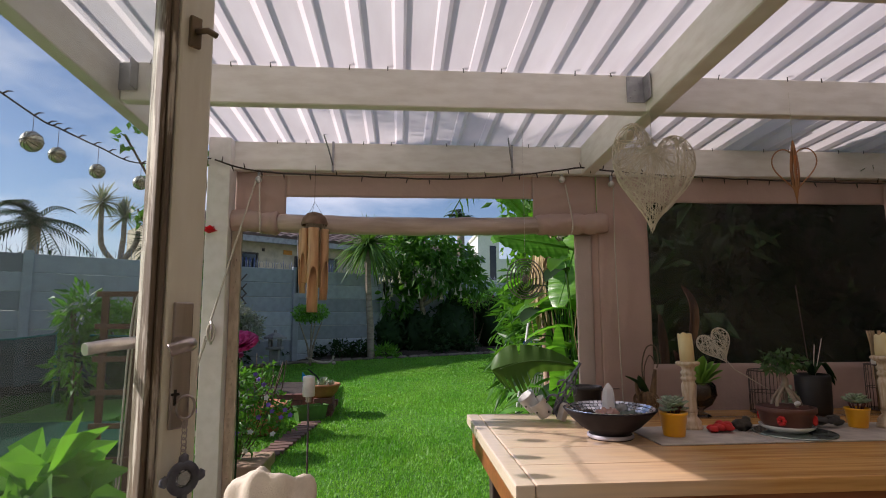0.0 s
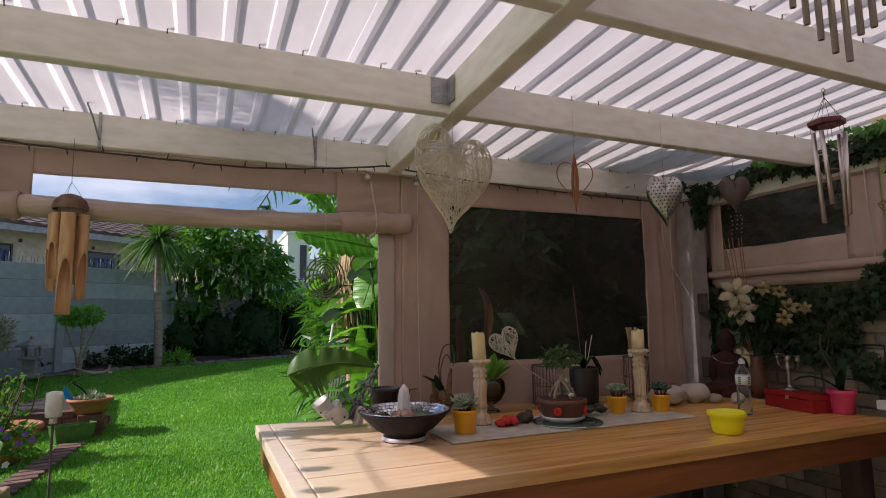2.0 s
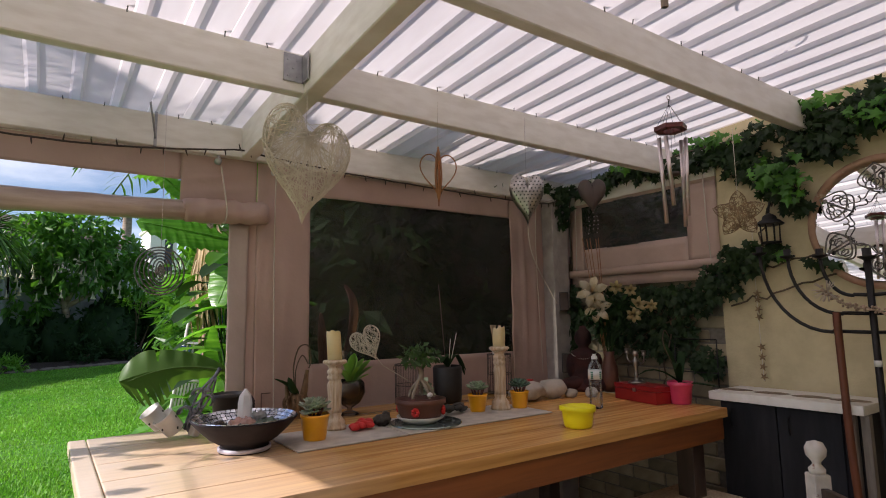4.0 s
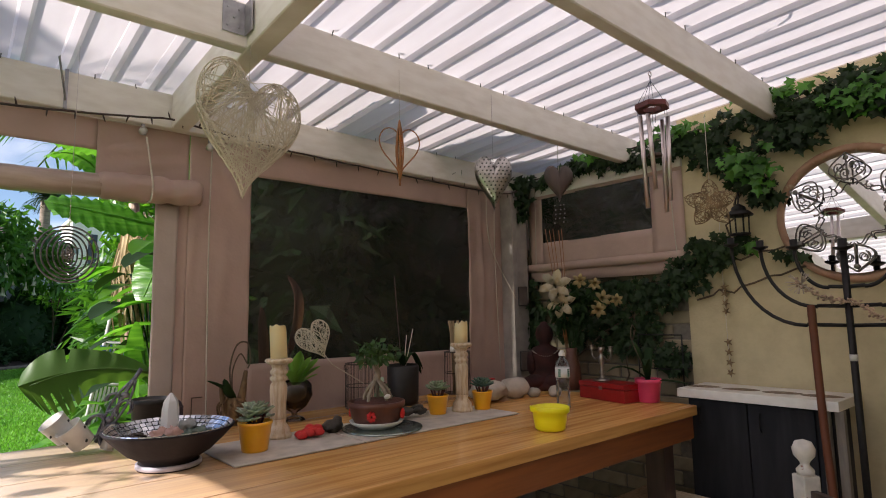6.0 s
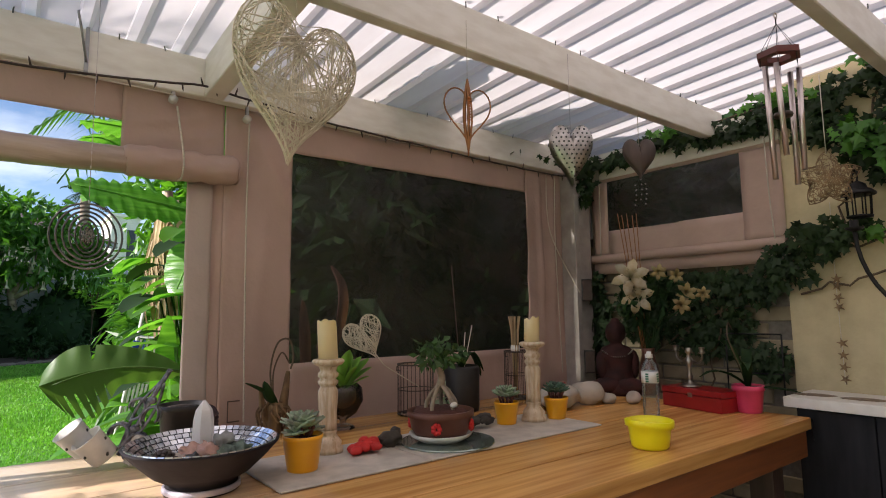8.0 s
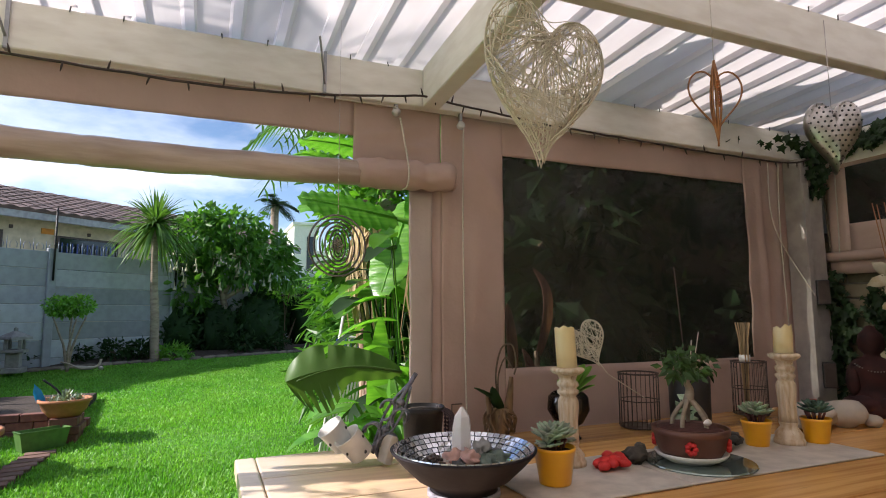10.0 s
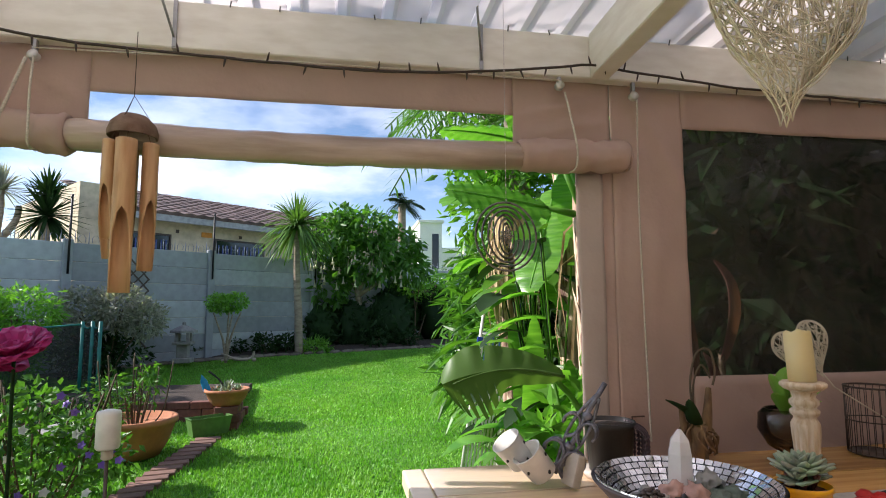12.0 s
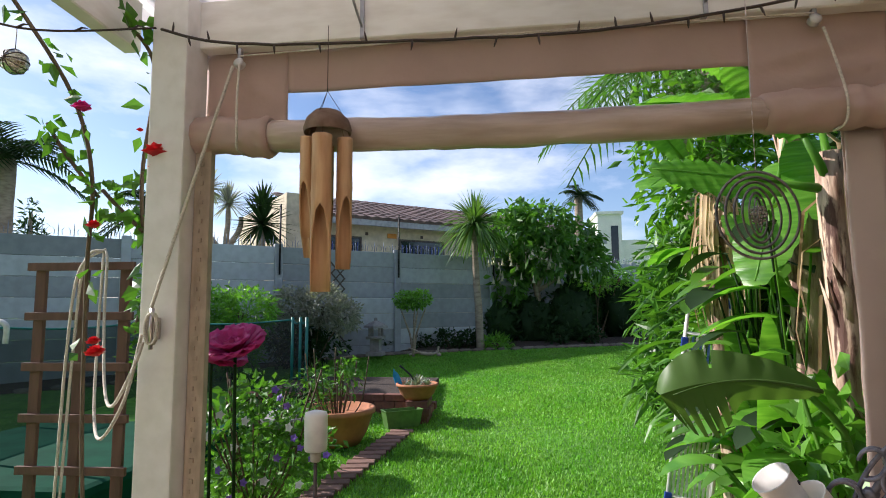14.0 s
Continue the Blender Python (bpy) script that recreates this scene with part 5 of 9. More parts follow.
df = thing("dried_stalks", "bundle of pale dried flower stalks behind the candlestick", "dried flowers", (2.41, 2.74, TOP + 0.004))
b = bm_new()
rng = random.Random(3)
for i in range(16):
    a, r = rng.uniform(0, 6.28), rng.uniform(0, 0.03)
    tube(b, [(r * 0.3 * math.cos(a), r * 0.3 * math.sin(a), 0.0), (r * math.cos(a), r * math.sin(a), 0.32), (r * 1.6 * math.cos(a), r * 1.6 * math.sin(a), 0.39)], 0.003, 4)
part("stalk", b, M_DRYFROND, df)
b = bm_new()
lathe(b, [(0.021, 0.22), (0.024, 0.235), (0.022, 0.25)], 12)
part("tie", b, M_WHITECER, df, "white paper tie")

# speakers on the corner post
for z in (1.36, 0.95):
    s = thing("small_speaker", "small black box speaker fixed to the corner post", "speaker", (3.115, 2.855, z), turn=-40, group="speakers on the post")
    b = bm_new()
    box(b, -0.03, 0.03, -0.05, -0.002, -0.005, 0.12, 0.006)
    part("case", b, M_BLACK, s)
    b = bm_new()
    box(b, -0.025, 0.025, -0.053, -0.049, 0.0, 0.115, 0.001)
    part("grille", b, M_CABLE, s)


# ---- hanging things ----
def heart_point(t):
    x = 16 * math.sin(t) ** 3 / 17.0
    z = (13 * math.cos(t) - 5 * math.cos(2 * t) - 2 * math.cos(3 * t) - math.cos(4 * t) + 2.5) / 15.0
    return x, z


def even_heart(n):
    """Points at even steps along the heart outline."""
    fine = [heart_point(2 * math.pi * k / 600) for k in range(601)]
    run = [0.0]
    for (xa, za), (xb, zb) in zip(fine, fine[1:]):
        run.append(run[-1] + math.hypot(xb - xa, zb - za))
    out, j = [], 0
    for k in range(n):
        while run[j + 1] < run[-1] * k / n:
            j += 1
        out.append(fine[j])
    return out


HEART_LINE = even_heart(60)


def in_heart(x, z):
    hit = False
    for (xa, za), (xb, zb) in zip(HEART_LINE, HEART_LINE[1:] + HEART_LINE[:1]):
        if (za > z) != (zb > z) and x < (xb - xa) * (z - za) / (zb - za) + xa:
            hit = not hit
    return hit


def inside_heart(rng):
    while True:
        x, z = rng.uniform(-1, 1), rng.uniform(-1, 1)
        if in_heart(x * 1.06, z * 1.06):
            return x, z


def wicker_heart(b, width, height, strands, r, puff, seed):
    """Straight canes crossing over the two puffed faces of a bent heart outline."""
    rng = random.Random(seed)
    w, h = width / 2, height / 2
    for k in (-1, 0, 1):
        s = 1.0 if k == 0 else 0.96
        tube(b, [(x * w * s, puff * k * 0.45, z * h * s) for x, z in HEART_LINE], r * 1.1, 5, closed=True)
    made = 0
    while made < strands:
        (x0, z0), (x1, z1) = (rng.choice(HEART_LINE) for _ in range(2))
        span_ = math.hypot(x1 - x0, z1 - z0)
        if span_ < 0.45 or span_ > 1.7 or not all(in_heart(x0 + (x1 - x0) * k / 8, z0 + (z1 - z0) * k / 8) for k in (1, 2, 4, 6, 7)):
            continue
        s, bow = (-1 if made % 5 < 3 else 1), rng.uniform(-0.05, 0.05)
        pts = []
        for k in range(7):
            u = k / 6
            up = math.sin(math.pi * u)
            x, z = x0 + (x1 - x0) * u + bow * up * (z1 - z0), z0 + (z1 - z0) * u - bow * up * (x1 - x0)
            pts.append((x * w, s * puff * min(1.0, span_) * up ** 0.6 * rng.uniform(0.9, 1.1), z * h))
        tube(b, pts, r * rng.uniform(0.65, 1.0), 4)
        made += 1
    return b


def hung(name, label, category, at, turn):
    """A thing that hangs on a string, with its origin at its centre."""
    return thing(name, label, category, at, turn)


def string_part(parent, z0, z1, material=M_ROPE, r=0.0011):
    b = bm_new()
    tube(b, [(0, 0, z0), (0, 0, z1)], r, 4)
    part("string", b, material, parent)


FACE = 2.07
hh = hung("heart_ornament", "large puffed heart woven from white wicker canes", "hanging heart", (0.970, FACE - 0.01, 1.862), -4)
b = bm_new()
wicker_heart(b, 0.345, 0.405, 200, 0.0017, 0.035, 5)
for v in b.verts:
    if v.co.x < 0 and v.co.z > 0:
        v.co.z *= 1 + 0.20 * min(1.0, -v.co.x / 0.06)
bmesh.ops.rotate(b, verts=list(b.verts), cent=(0, 0, 0), matrix=Matrix.Rotation(radians(4), 3, "Y"))
part("wicker", b, M_WICKER, hh)
string_part(hh, 0.12, 0.33)
wh = hung("heart_ornament", "brown rattan heart outline with a woven spindle in the middle", "hanging heart", (1.555, FACE, 1.925), -20)
b = bm_new()
tube(b, [(heart_point(t)[0] * 0.084, 0, heart_point(t)[1] * 0.095 - 0.005) for t in np.linspace(0, 2 * math.pi, 48)[:-1]], 0.0028, 5, closed=True)
part("outline", b, M_RATTAN, wh)
b = bm_new()
for k in range(7):
    a = k * 0.9
    tube(b, curve((0, 0, -0.12), (0.014 * math.cos(a), 0.014 * math.sin(a), -0.02), (0.010 * math.cos(a), 0.010 * math.sin(a), 0.06), (0, 0, 0.12), n=5), 0.003, 5)
tube(b, [(0, 0, -0.135), (0, 0, 0.12)], 0.003, 5)
part("spindle", b, M_RATTAN, wh)
b = bm_new()
for k in range(9):
    blob(b, (0, -0.012, -0.02 + 0.009 * k), (0.006, 0.006, 0.005), sub=1, rough=0)
part("bead_row", b, mk("orange_bead", (0.50, 0.15, 0.03), 0.4, bump=0), wh, "orange beads")
string_part(wh, 0.12, 0.32)
mh = hung("heart_ornament", "pierced silver metal heart", "hanging heart", (2.06, FACE, 1.872), -35)
b = bm_new()
rings = [(1.0, 0.0), (0.97, 0.016), (0.84, 0.032), (0.6, 0.042), (0.3, 0.047), (0.02, 0.048)]
for sgn in (-1, 1):
    rows = [[(heart_point(t)[0] * 0.088 * s, sgn * d * 0.8, heart_point(t)[1] * 0.125 * s) for t in np.linspace(0, 2 * math.pi, 40)] for s, d in rings]
    sheet(b, rows)
bmesh.ops.remove_doubles(b, verts=list(b.verts), dist=0.0005)
part("shell", b, mk("pressed_tin", (0.46, 0.44, 0.41), 0.30, 1.0, col2=(0.30, 0.28, 0.26), scale=30, bump=0.25), mh)
b = bm_new()
RIDGE = ((1.0, 0.0), (0.97, 0.016), (0.84, 0.032), (0.6, 0.042), (0.3, 0.047), (0.02, 0.048))


def shell_depth(x, z):
    """Depth of the tin shell over a point of the heart."""
    q = min((k for k in range(2, 101) if in_heart(x / (k / 100), z / (k / 100))), default=100) / 100
    for (s1, d1), (s0, d0) in zip(RIDGE, RIDGE[1:]):
        if s0 <= q <= s1:
            return (d0 + (d1 - d0) * (q - s0) / (s1 - s0)) * 0.8
    return 0.0


for r_ in range(15):
    for c_ in range(11):
        x, z = -1 + 0.2 * (c_ + 0.5 * (r_ % 2)), -0.92 + 0.13 * r_
        if in_heart(x * 1.1, z * 1.1):
            blob(b, (x * 0.088, -shell_depth(x, z) - 0.0008, z * 0.125), (0.0042, 0.0016, 0.0042), sub=1, rough=0)
for k in range(0, 60, 2):
    x, z = HEART_LINE[k]
    blob(b, (x * 0.081, -0.021, z * 0.115), (0.002, 0.002, 0.002), sub=1, rough=0)
part("hole", b, M_BLACK, mh, "dark pierced hole")["kind"] = "stuff"
b = bm_new()
tube(b, [(0.008 * math.cos(a), 0, 0.085 + 0.008 * math.sin(a)) for a in np.linspace(0, 2 * math.pi, 12)[:-1]], 0.0018, 5, closed=True)
part("loop", b, M_STEEL, mh)
string_part(mh, 0.10, 0.40, M_STEEL)
dh = hung("heart_ornament", "dark brown flat wooden heart", "hanging heart", (2.585, FACE + 0.05, 1.955), -40)
b = bm_new()
rows = []
for s, d in ((1.0, 0.004), (0.94, 0.012), (0.6, 0.018), (0.05, 0.02)):
    rows.append((s, d))
for sgn in (-1, 1):
    sheet(b, [[(heart_point(t)[0] * 0.074 * s, sgn * d, heart_point(t)[1] * 0.092 * s) for t in np.linspace(0, 2 * math.pi, 40)] for s, d in rows])
tube(b, [(heart_point(t)[0] * 0.074, 0, heart_point(t)[1] * 0.092) for t in np.linspace(0, 2 * math.pi, 40)[:-1]], 0.004, 5, closed=True)
part("body", b, M_DARKWOOD, dh)
string_part(dh, 0.05, 0.33, M_ROPE, 0.002)
b = bm_new()
for dx in (-0.025, 0.0, 0.02):
    for k in range(5):
        blob(b, (dx + 0.004 * math.sin(k), 0, -0.09 - 0.022 * k - abs(dx)), (0.004, 0.004, 0.004), sub=1, rough=0)
part("bead_string", b, M_SILVER, dh, "small clear beads")
sh = thing("heart_on_stick", "small white wicker heart on a thin stick in the basket", "heart ornament", (1.545, 2.69, 1.20), -32)
b = bm_new()
wicker_heart(b, 0.165, 0.175, 105, 0.0013, 0.016, 8)
bmesh.ops.rotate(b, verts=list(b.verts), cent=(0, 0, 0), matrix=Matrix.Rotation(radians(-28), 3, "Y"))
part("wicker", b, M_WICKER, sh)
b = bm_new()
tube(b, [(0.03, 0, -0.05), (0.07, 0.02, -0.105), (0.21, 0.10, -0.20)], 0.0022, 5)
part("stick", b, M_WICKER, sh)

# metal tube chime with a wooden hexagon
cx, cy, cz = 2.195, 1.395, 2.045
ch = thing("wind_chime", "wind chime of steel tubes under a dark red wooden hexagon", "wind chime", (cx, cy, cz))
b = bm_new()
ring_o = [(0.062 * math.cos(math.pi / 3 * k + 0.3), 0.062 * math.sin(math.pi / 3 * k + 0.3)) for k in range(6)]
top_o, bot_o = [b.verts.new((x, y, 0.009)) for x, y in ring_o], [b.verts.new((x, y, -0.009)) for x, y in ring_o]
top_i, bot_i = [b.verts.new((x * 0.55, y * 0.55, 0.009)) for x, y in ring_o], [b.verts.new((x * 0.55, y * 0.55, -0.009)) for x, y in ring_o]
for k in range(6):
    j = (k + 1) % 6
    b.faces.new((top_o[k], top_o[j], top_i[j], top_i[k]))
    b.faces.new((bot_o[j], bot_o[k], bot_i[k], bot_i[j]))
    b.faces.new((bot_o[k], bot_o[j], top_o[j], top_o[k]))
    b.faces.new((top_i[k], top_i[j], bot_i[j], bot_i[k]))
part("hexagon", b, mk("dark_red_wood", (0.13, 0.02, 0.016), 0.35, scale=20, bump=0.1), ch, "dark red varnished hexagon")
b = bm_new()
for k in range(6):
    x, y = ring_o[k]
    tube(b, [(x * 0.85, y * 0.85, 0.008), (0, 0, 0.10)], 0.0008, 4)
    tube(b, [(x * 0.85, y * 0.85, -0.008), (x * 0.85, y * 0.85, -0.045)], 0.0008, 4)
tube(b, [(0, 0, 0.10), (0, 0, 0.12)], 0.002, 5)
part("string", b, M_BLACKIRON, ch)
b = bm_new()
tube(b, [(0.010 * math.cos(a), 0, 0.125 + 0.010 * math.sin(a)) for a in np.linspace(0, 2 * math.pi, 14)[:-1]], 0.0018, 5, closed=True)
part("hook", b, M_STEEL, ch)
for k, (a, ln, lean_) in enumerate(((2.75, 0.335, 0.05), (3.35, 0.27, 0.09), (-0.15, 0.345, -0.02), (-0.75, 0.31, -0.06))):
    x, y = 0.054 * math.cos(a), 0.054 * math.sin(a)
    b = bm_new()
    lathe(b, [(0.0065, -ln), (0.0078, -ln), (0.0078, 0.0), (0.0065, 0.0), (0.0065, -ln)], 12, at=(x, y, -0.04), m=Matrix.Rotation(-lean_, 3, "Y"))
    part("tube", b, M_STEEL, ch)
b = bm_new()
tube(b, [(0, 0, -0.009), (0, 0, -0.30)], 0.0008, 4)
part("string", b, M_BLACKIRON, ch)
b = bm_new()
lathe(b, [(0.0, -0.190), (0.024, -0.188), (0.026, -0.182), (0.024, -0.176), (0.0, -0.174)], 20)
part("clapper", b, M_DARKWOOD, ch, "dark wooden clapper disc")
# curtain chime of many tubes near the doorway
cc = thing("tube_chime", "row of thin steel tubes hanging from a dark bar", "wind chime", (0.64, 0.415, 2.10), turn=-58)
b = bm_new()
box(b, -0.075, 0.075, -0.010, 0.010, 0.0, 0.012, 0.003)
part("bar", b, M_DARKWOOD, cc)
b = bm_new()
for s in (-0.06, 0.06):
    tube(b, [(s, 0, 0.01), (0, 0, 0.14)], 0.001, 4)
part("string", b, M_BLACKIRON, cc)
for k in range(13):
    u = (k - 6) / 6
    bottom = -0.515 + 0.115 * abs(u) ** 1.3 + (0.012 if k == 7 else 0)
    b = bm_new()
    lathe(b, [(0.0020, bottom), (0.0030, bottom), (0.0030, -0.03), (0.0020, -0.03), (0.0020, bottom)], 10, at=(u * 0.062, 0, 0))
    tube(b, [(u * 0.062, 0, -0.03), (u * 0.062, 0, 0.001)], 0.0006, 4)
    part("tube", b, M_STEEL, cc)

# bamboo chime
M_BAMBOO = mk("bamboo", (0.58, 0.36, 0.19), 0.5, col2=(0.42, 0.22, 0.10), scale=12, stretch_by=(4, 4, 0.5), bump=0.12, spread=0.2)
M_COCO = mk("coconut_shell", (0.22, 0.14, 0.10), 0.8, col2=(0.14, 0.08, 0.05), scale=30, bump=0.5)
bc = thing("bamboo_chime", "bamboo wind chime under a brown coconut shell", "wind chime", (-0.435, 2.84, 1.815))
b = bm_new()
lathe(b, [(0.064, 0.0), (0.066, 0.012), (0.058, 0.038), (0.036, 0.060), (0.0, 0.070), (0.0, 0.064), (0.032, 0.055), (0.052, 0.036), (0.060, 0.0), (0.064, 0.0)], 24, wobble=0.03)
part("shell", b, M_COCO, bc)
b = bm_new()
for k in range(3):
    a = k * 2.1 + 0.4
    tube(b, [(0.05 * math.cos(a), 0.05 * math.sin(a), 0.045), (0, 0, 0.12)], 0.0009, 4)
tube(b, [(0, 0, 0.12), (0, 0, 0.31)], 0.0012, 4)
part("string", b, M_CABLE, bc)


def bamboo(parent, at, r, z0, z1, face):
    """A cane open at the bottom, its mouth cut slantwise."""
    b = bm_new()
    seg, rows = 14, []
    cut = (z1 - z0) * 0.55
    zs = [0, 0.2, 0.5, 0.54, 0.58, 0.95, 1.0]
    for u in zs:
        row = []
        for i in range(seg + 1):
            a = face + 2 * math.pi * i / seg
            front = max(0.0, math.cos(a - face)) ** 0.8
            low = z0 + cut * front
            z = low + (z1 - low) * u
            rr = r * (1.05 if u in (0.54,) else 1.0)
            row.append((at[0] + rr * math.cos(a), at[1] + rr * math.sin(a), z))
        rows.append(row)
    sheet(b, rows)
    bmesh.ops.remove_doubles(b, verts=list(b.verts), dist=0.0002)
    thicken(part("cane", b, M_BAMBOO, parent), -0.004)
    b = bm_new()
    lathe(b, [(0.0, z1 - 0.004), (r * 0.96, z1 - 0.004), (r * 0.96, z1 - 0.001), (0.0, z1 - 0.001)], 14, at=(at[0], at[1], 0))
    tube(b, [(at[0], at[1], z1 - 0.002), (at[0] * 0.8, at[1] * 0.8, 0.01)], 0.001, 4)
    part("knot", b, M_COCO, parent)


for k, (a, r, z0) in enumerate(((3.0, 0.019, -0.34), (-2.35, 0.018, -0.29), (-1.45, 0.027, -0.435), (-0.25, 0.021, -0.375), (0.9, 0.019, -0.31), (1.9, 0.02, -0.36))):
    bamboo(bc, (0.057 * math.cos(a), 0.057 * math.sin(a)), r * 0.92, z0, -0.022, -2.2 + 0.42 * k)

# wind spinner
M_IRONSPIN = mk("dull_steel", (0.22, 0.21, 0.20), 0.4, 0.8, scale=30, bump=0.1)
sp = thing("wind_spinner", "steel wind spinner of concentric rings with a bead centre", "wind spinner", (0.60, 2.68, 1.535), turn=12)
for k in range(7):
    r = 0.099 - 0.0118 * k
    b = bm_new()
    lathe(b, [(r - 0.0058, -0.001), (r, -0.001), (r, 0.001), (r - 0.0058, 0.001), (r - 0.0058, -0.001)], 40, m=(Matrix.Rotation(radians(90), 3, "X") @ Matrix.Rotation(radians(9 * k), 3, "Y")))
    part("ring", b, M_IRONSPIN, sp)
b = bm_new()
rng = random.Random(5)
for k in range(26):
    a, r = k * 2.4, 0.004 * math.sqrt(k)
    blob(b, (r * math.cos(a), 0, r * math.sin(a)), (0.0045, 0.0045, 0.0045), sub=1, rough=0)
part("bead_centre", b, M_SILVER, sp)
b = bm_new()
for k in range(20):
    blob(b, (0, 0, 0.103 + 0.021 * k), (0.0016, 0.0016, 0.007), sub=1, rough=0)
tube(b, [(0, 0, 0.099), (0, 0, 0.745)], 0.0008, 4)
part("chain", b, M_STEEL, sp)

# star of gold wicker and a string of small stars
M_GOLD = mk("gold_wicker", (0.32, 0.21, 0.11), 0.5, 0.3, col2=(0.17, 0.11, 0.06), scale=40, bump=0.3)
gs = thing("star_ornament", "puffed star woven from gold-brown wire", "hanging star", (2.90, 1.515, 1.79), turn=-60)


def star_at(t, r):
    k = (t / (2 * math.pi) * 10) % 2
    s = 1 - 0.46 * (k if k < 1 else 2 - k)
    return r * s * math.sin(t), r * s * math.cos(t)


b = bm_new()
rng = random.Random(3)
for i in range(420):
    t0, k0 = rng.uniform(0, 2 * math.pi), math.sqrt(rng.random())
    x0, z0 = (v * k0 for v in star_at(t0, 0.115))
    a, ln = rng.uniform(0, 6.28), rng.uniform(0.02, 0.05)
    sg = -1 if i % 3 else 1
    pts = []
    for q in (-0.5, 0, 0.5):
        x, z = x0 + ln * q * math.cos(a), z0 + ln * q * math.sin(a)
        tt_ = math.atan2(x, z)
        lim = math.hypot(*star_at(tt_, 0.115))
        k = min(0.98, math.hypot(x, z) / lim)
        pts.append((lim * k * math.sin(tt_), sg * 0.034 * math.sqrt(1 - k * k), lim * k * math.cos(tt_)))
    tube(b, pts, 0.0013, 4)
tube(b, [(star_at(t, 0.115)[0], 0, star_at(t, 0.115)[1]) for t in np.linspace(0, 2 * math.pi, 41)[:-1]], 0.002, 4, closed=True)
part("wire", b, M_GOLD, gs)
string_part(gs, 0.10, 0.42, M_ROPE, 0.002)
ss = thing("star_string", "string of small gold stars hanging down the cream wall", "star garland", (3.215, 1.615, 1.70))
for k, z in enumerate((-0.28, -0.31, -0.36, -0.40, -0.55, -0.60, -0.65, -0.70)):
    b = bm_new()
    for s in range(5):
        a = 2 * math.pi * s / 5 + k
        tube(b, [(0, 0, z), (0.004, 0.022 * math.sin(a), z + 0.022 * math.cos(a))], [0.008, 0.001], 4)
    part("star", b, M_GOLD, ss)
b = bm_new()
tube(b, curve((0, 0, 0.05), (0.002, 0.004, -0.3), (0, 0, -0.72)), 0.0015, 4)
part("string", b, M_ROPE, ss)

# black lantern on a wall hook
ln_ = thing("wall_lantern", "small black iron lantern on a scrolled wall hook", "lantern", (3.14, 1.49, 1.66))
b = bm_new()
lathe(b, [(0.0, 0.0), (0.045, 0.0), (0.047, 0.008), (0.0, 0.012)], 16)
part("base", b, M_BLACKIRON, ln_)
for k in range(8):
    a = 2 * math.pi * k / 8
    b = bm_new()
    tube(b, [(0.042 * math.cos(a), 0.042 * math.sin(a), 0.008), (0.045 * math.cos(a), 0.045 * math.sin(a), 0.095)], 0.003, 4)
    part("bar", b, M_BLACKIRON, ln_)
b = bm_new()
lathe(b, [(0.062, 0.092), (0.063, 0.098), (0.045, 0.115), (0.034, 0.118), (0.030, 0.135), (0.008, 0.15), (0.0, 0.15)], 16)
part("roof", b, M_BLACKIRON, ln_)
b = bm_new()
tube(b, curve((0, 0, 0.15), (0.01, 0, 0.19), (0.06, 0.02, 0.22), (0.10, 0.03, 0.20)), 0.004, 5)
tube(b, curve((0.10, 0.03, 0.12), (0.06, 0.03, 0.14), (0.05, 0.03, 0.18), (0.08, 0.03, 0.205), (0.10, 0.03, 0.26)), 0.004, 5)
part("hook", b, M_BLACKIRON, ln_)

# round mirror with iron scrolls
M_FRAME = mk("worn_red_wood", (0.46, 0.28, 0.18), 0.6, col2=(0.30, 0.15, 0.09), scale=9, bump=0.3, spread=0.25, wear=((0.50, 0.40, 0.28), 0.42, 9))
mr = thing("round_mirror", "round wall mirror in a worn wooden frame with iron scrolls", "mirror", (3.243, 1.055, 1.715))
turn_x = Matrix.Rotation(radians(-90), 3, "Y")
b = bm_new()
lathe(b, [(0.264, 0.0), (0.264, 0.020), (0.270, 0.032), (0.284, 0.036), (0.299, 0.026), (0.303, 0.0), (0.264, 0.0)], 64, m=turn_x)
part("frame", b, M_FRAME, mr)
b = bm_new()
lathe(b, [(0.0, -0.002), (0.265, -0.002), (0.265, 0.002), (0.0, 0.002)], 64, m=Matrix.Rotation(radians(-85.5), 3, "Y"), at=(-0.024, 0, 0))
for f in b.faces:
    f.smooth = False
part("mirror_glass", b, M_MIRROR, mr)
M_SCROLL = mk("grey_wrought_iron", (0.24, 0.22, 0.20), 0.5, 0.4, col2=(0.12, 0.11, 0.10), scale=40, bump=0.2)


def ring_bar(pts, a0, r):
    b = bm_new()
    tube(b, [(-0.056, 1.12 * (u * math.cos(a0) - v * math.sin(a0)), 1.12 * (u * math.sin(a0) + v * math.cos(a0))) for u, v in pts], r, 5)
    return b


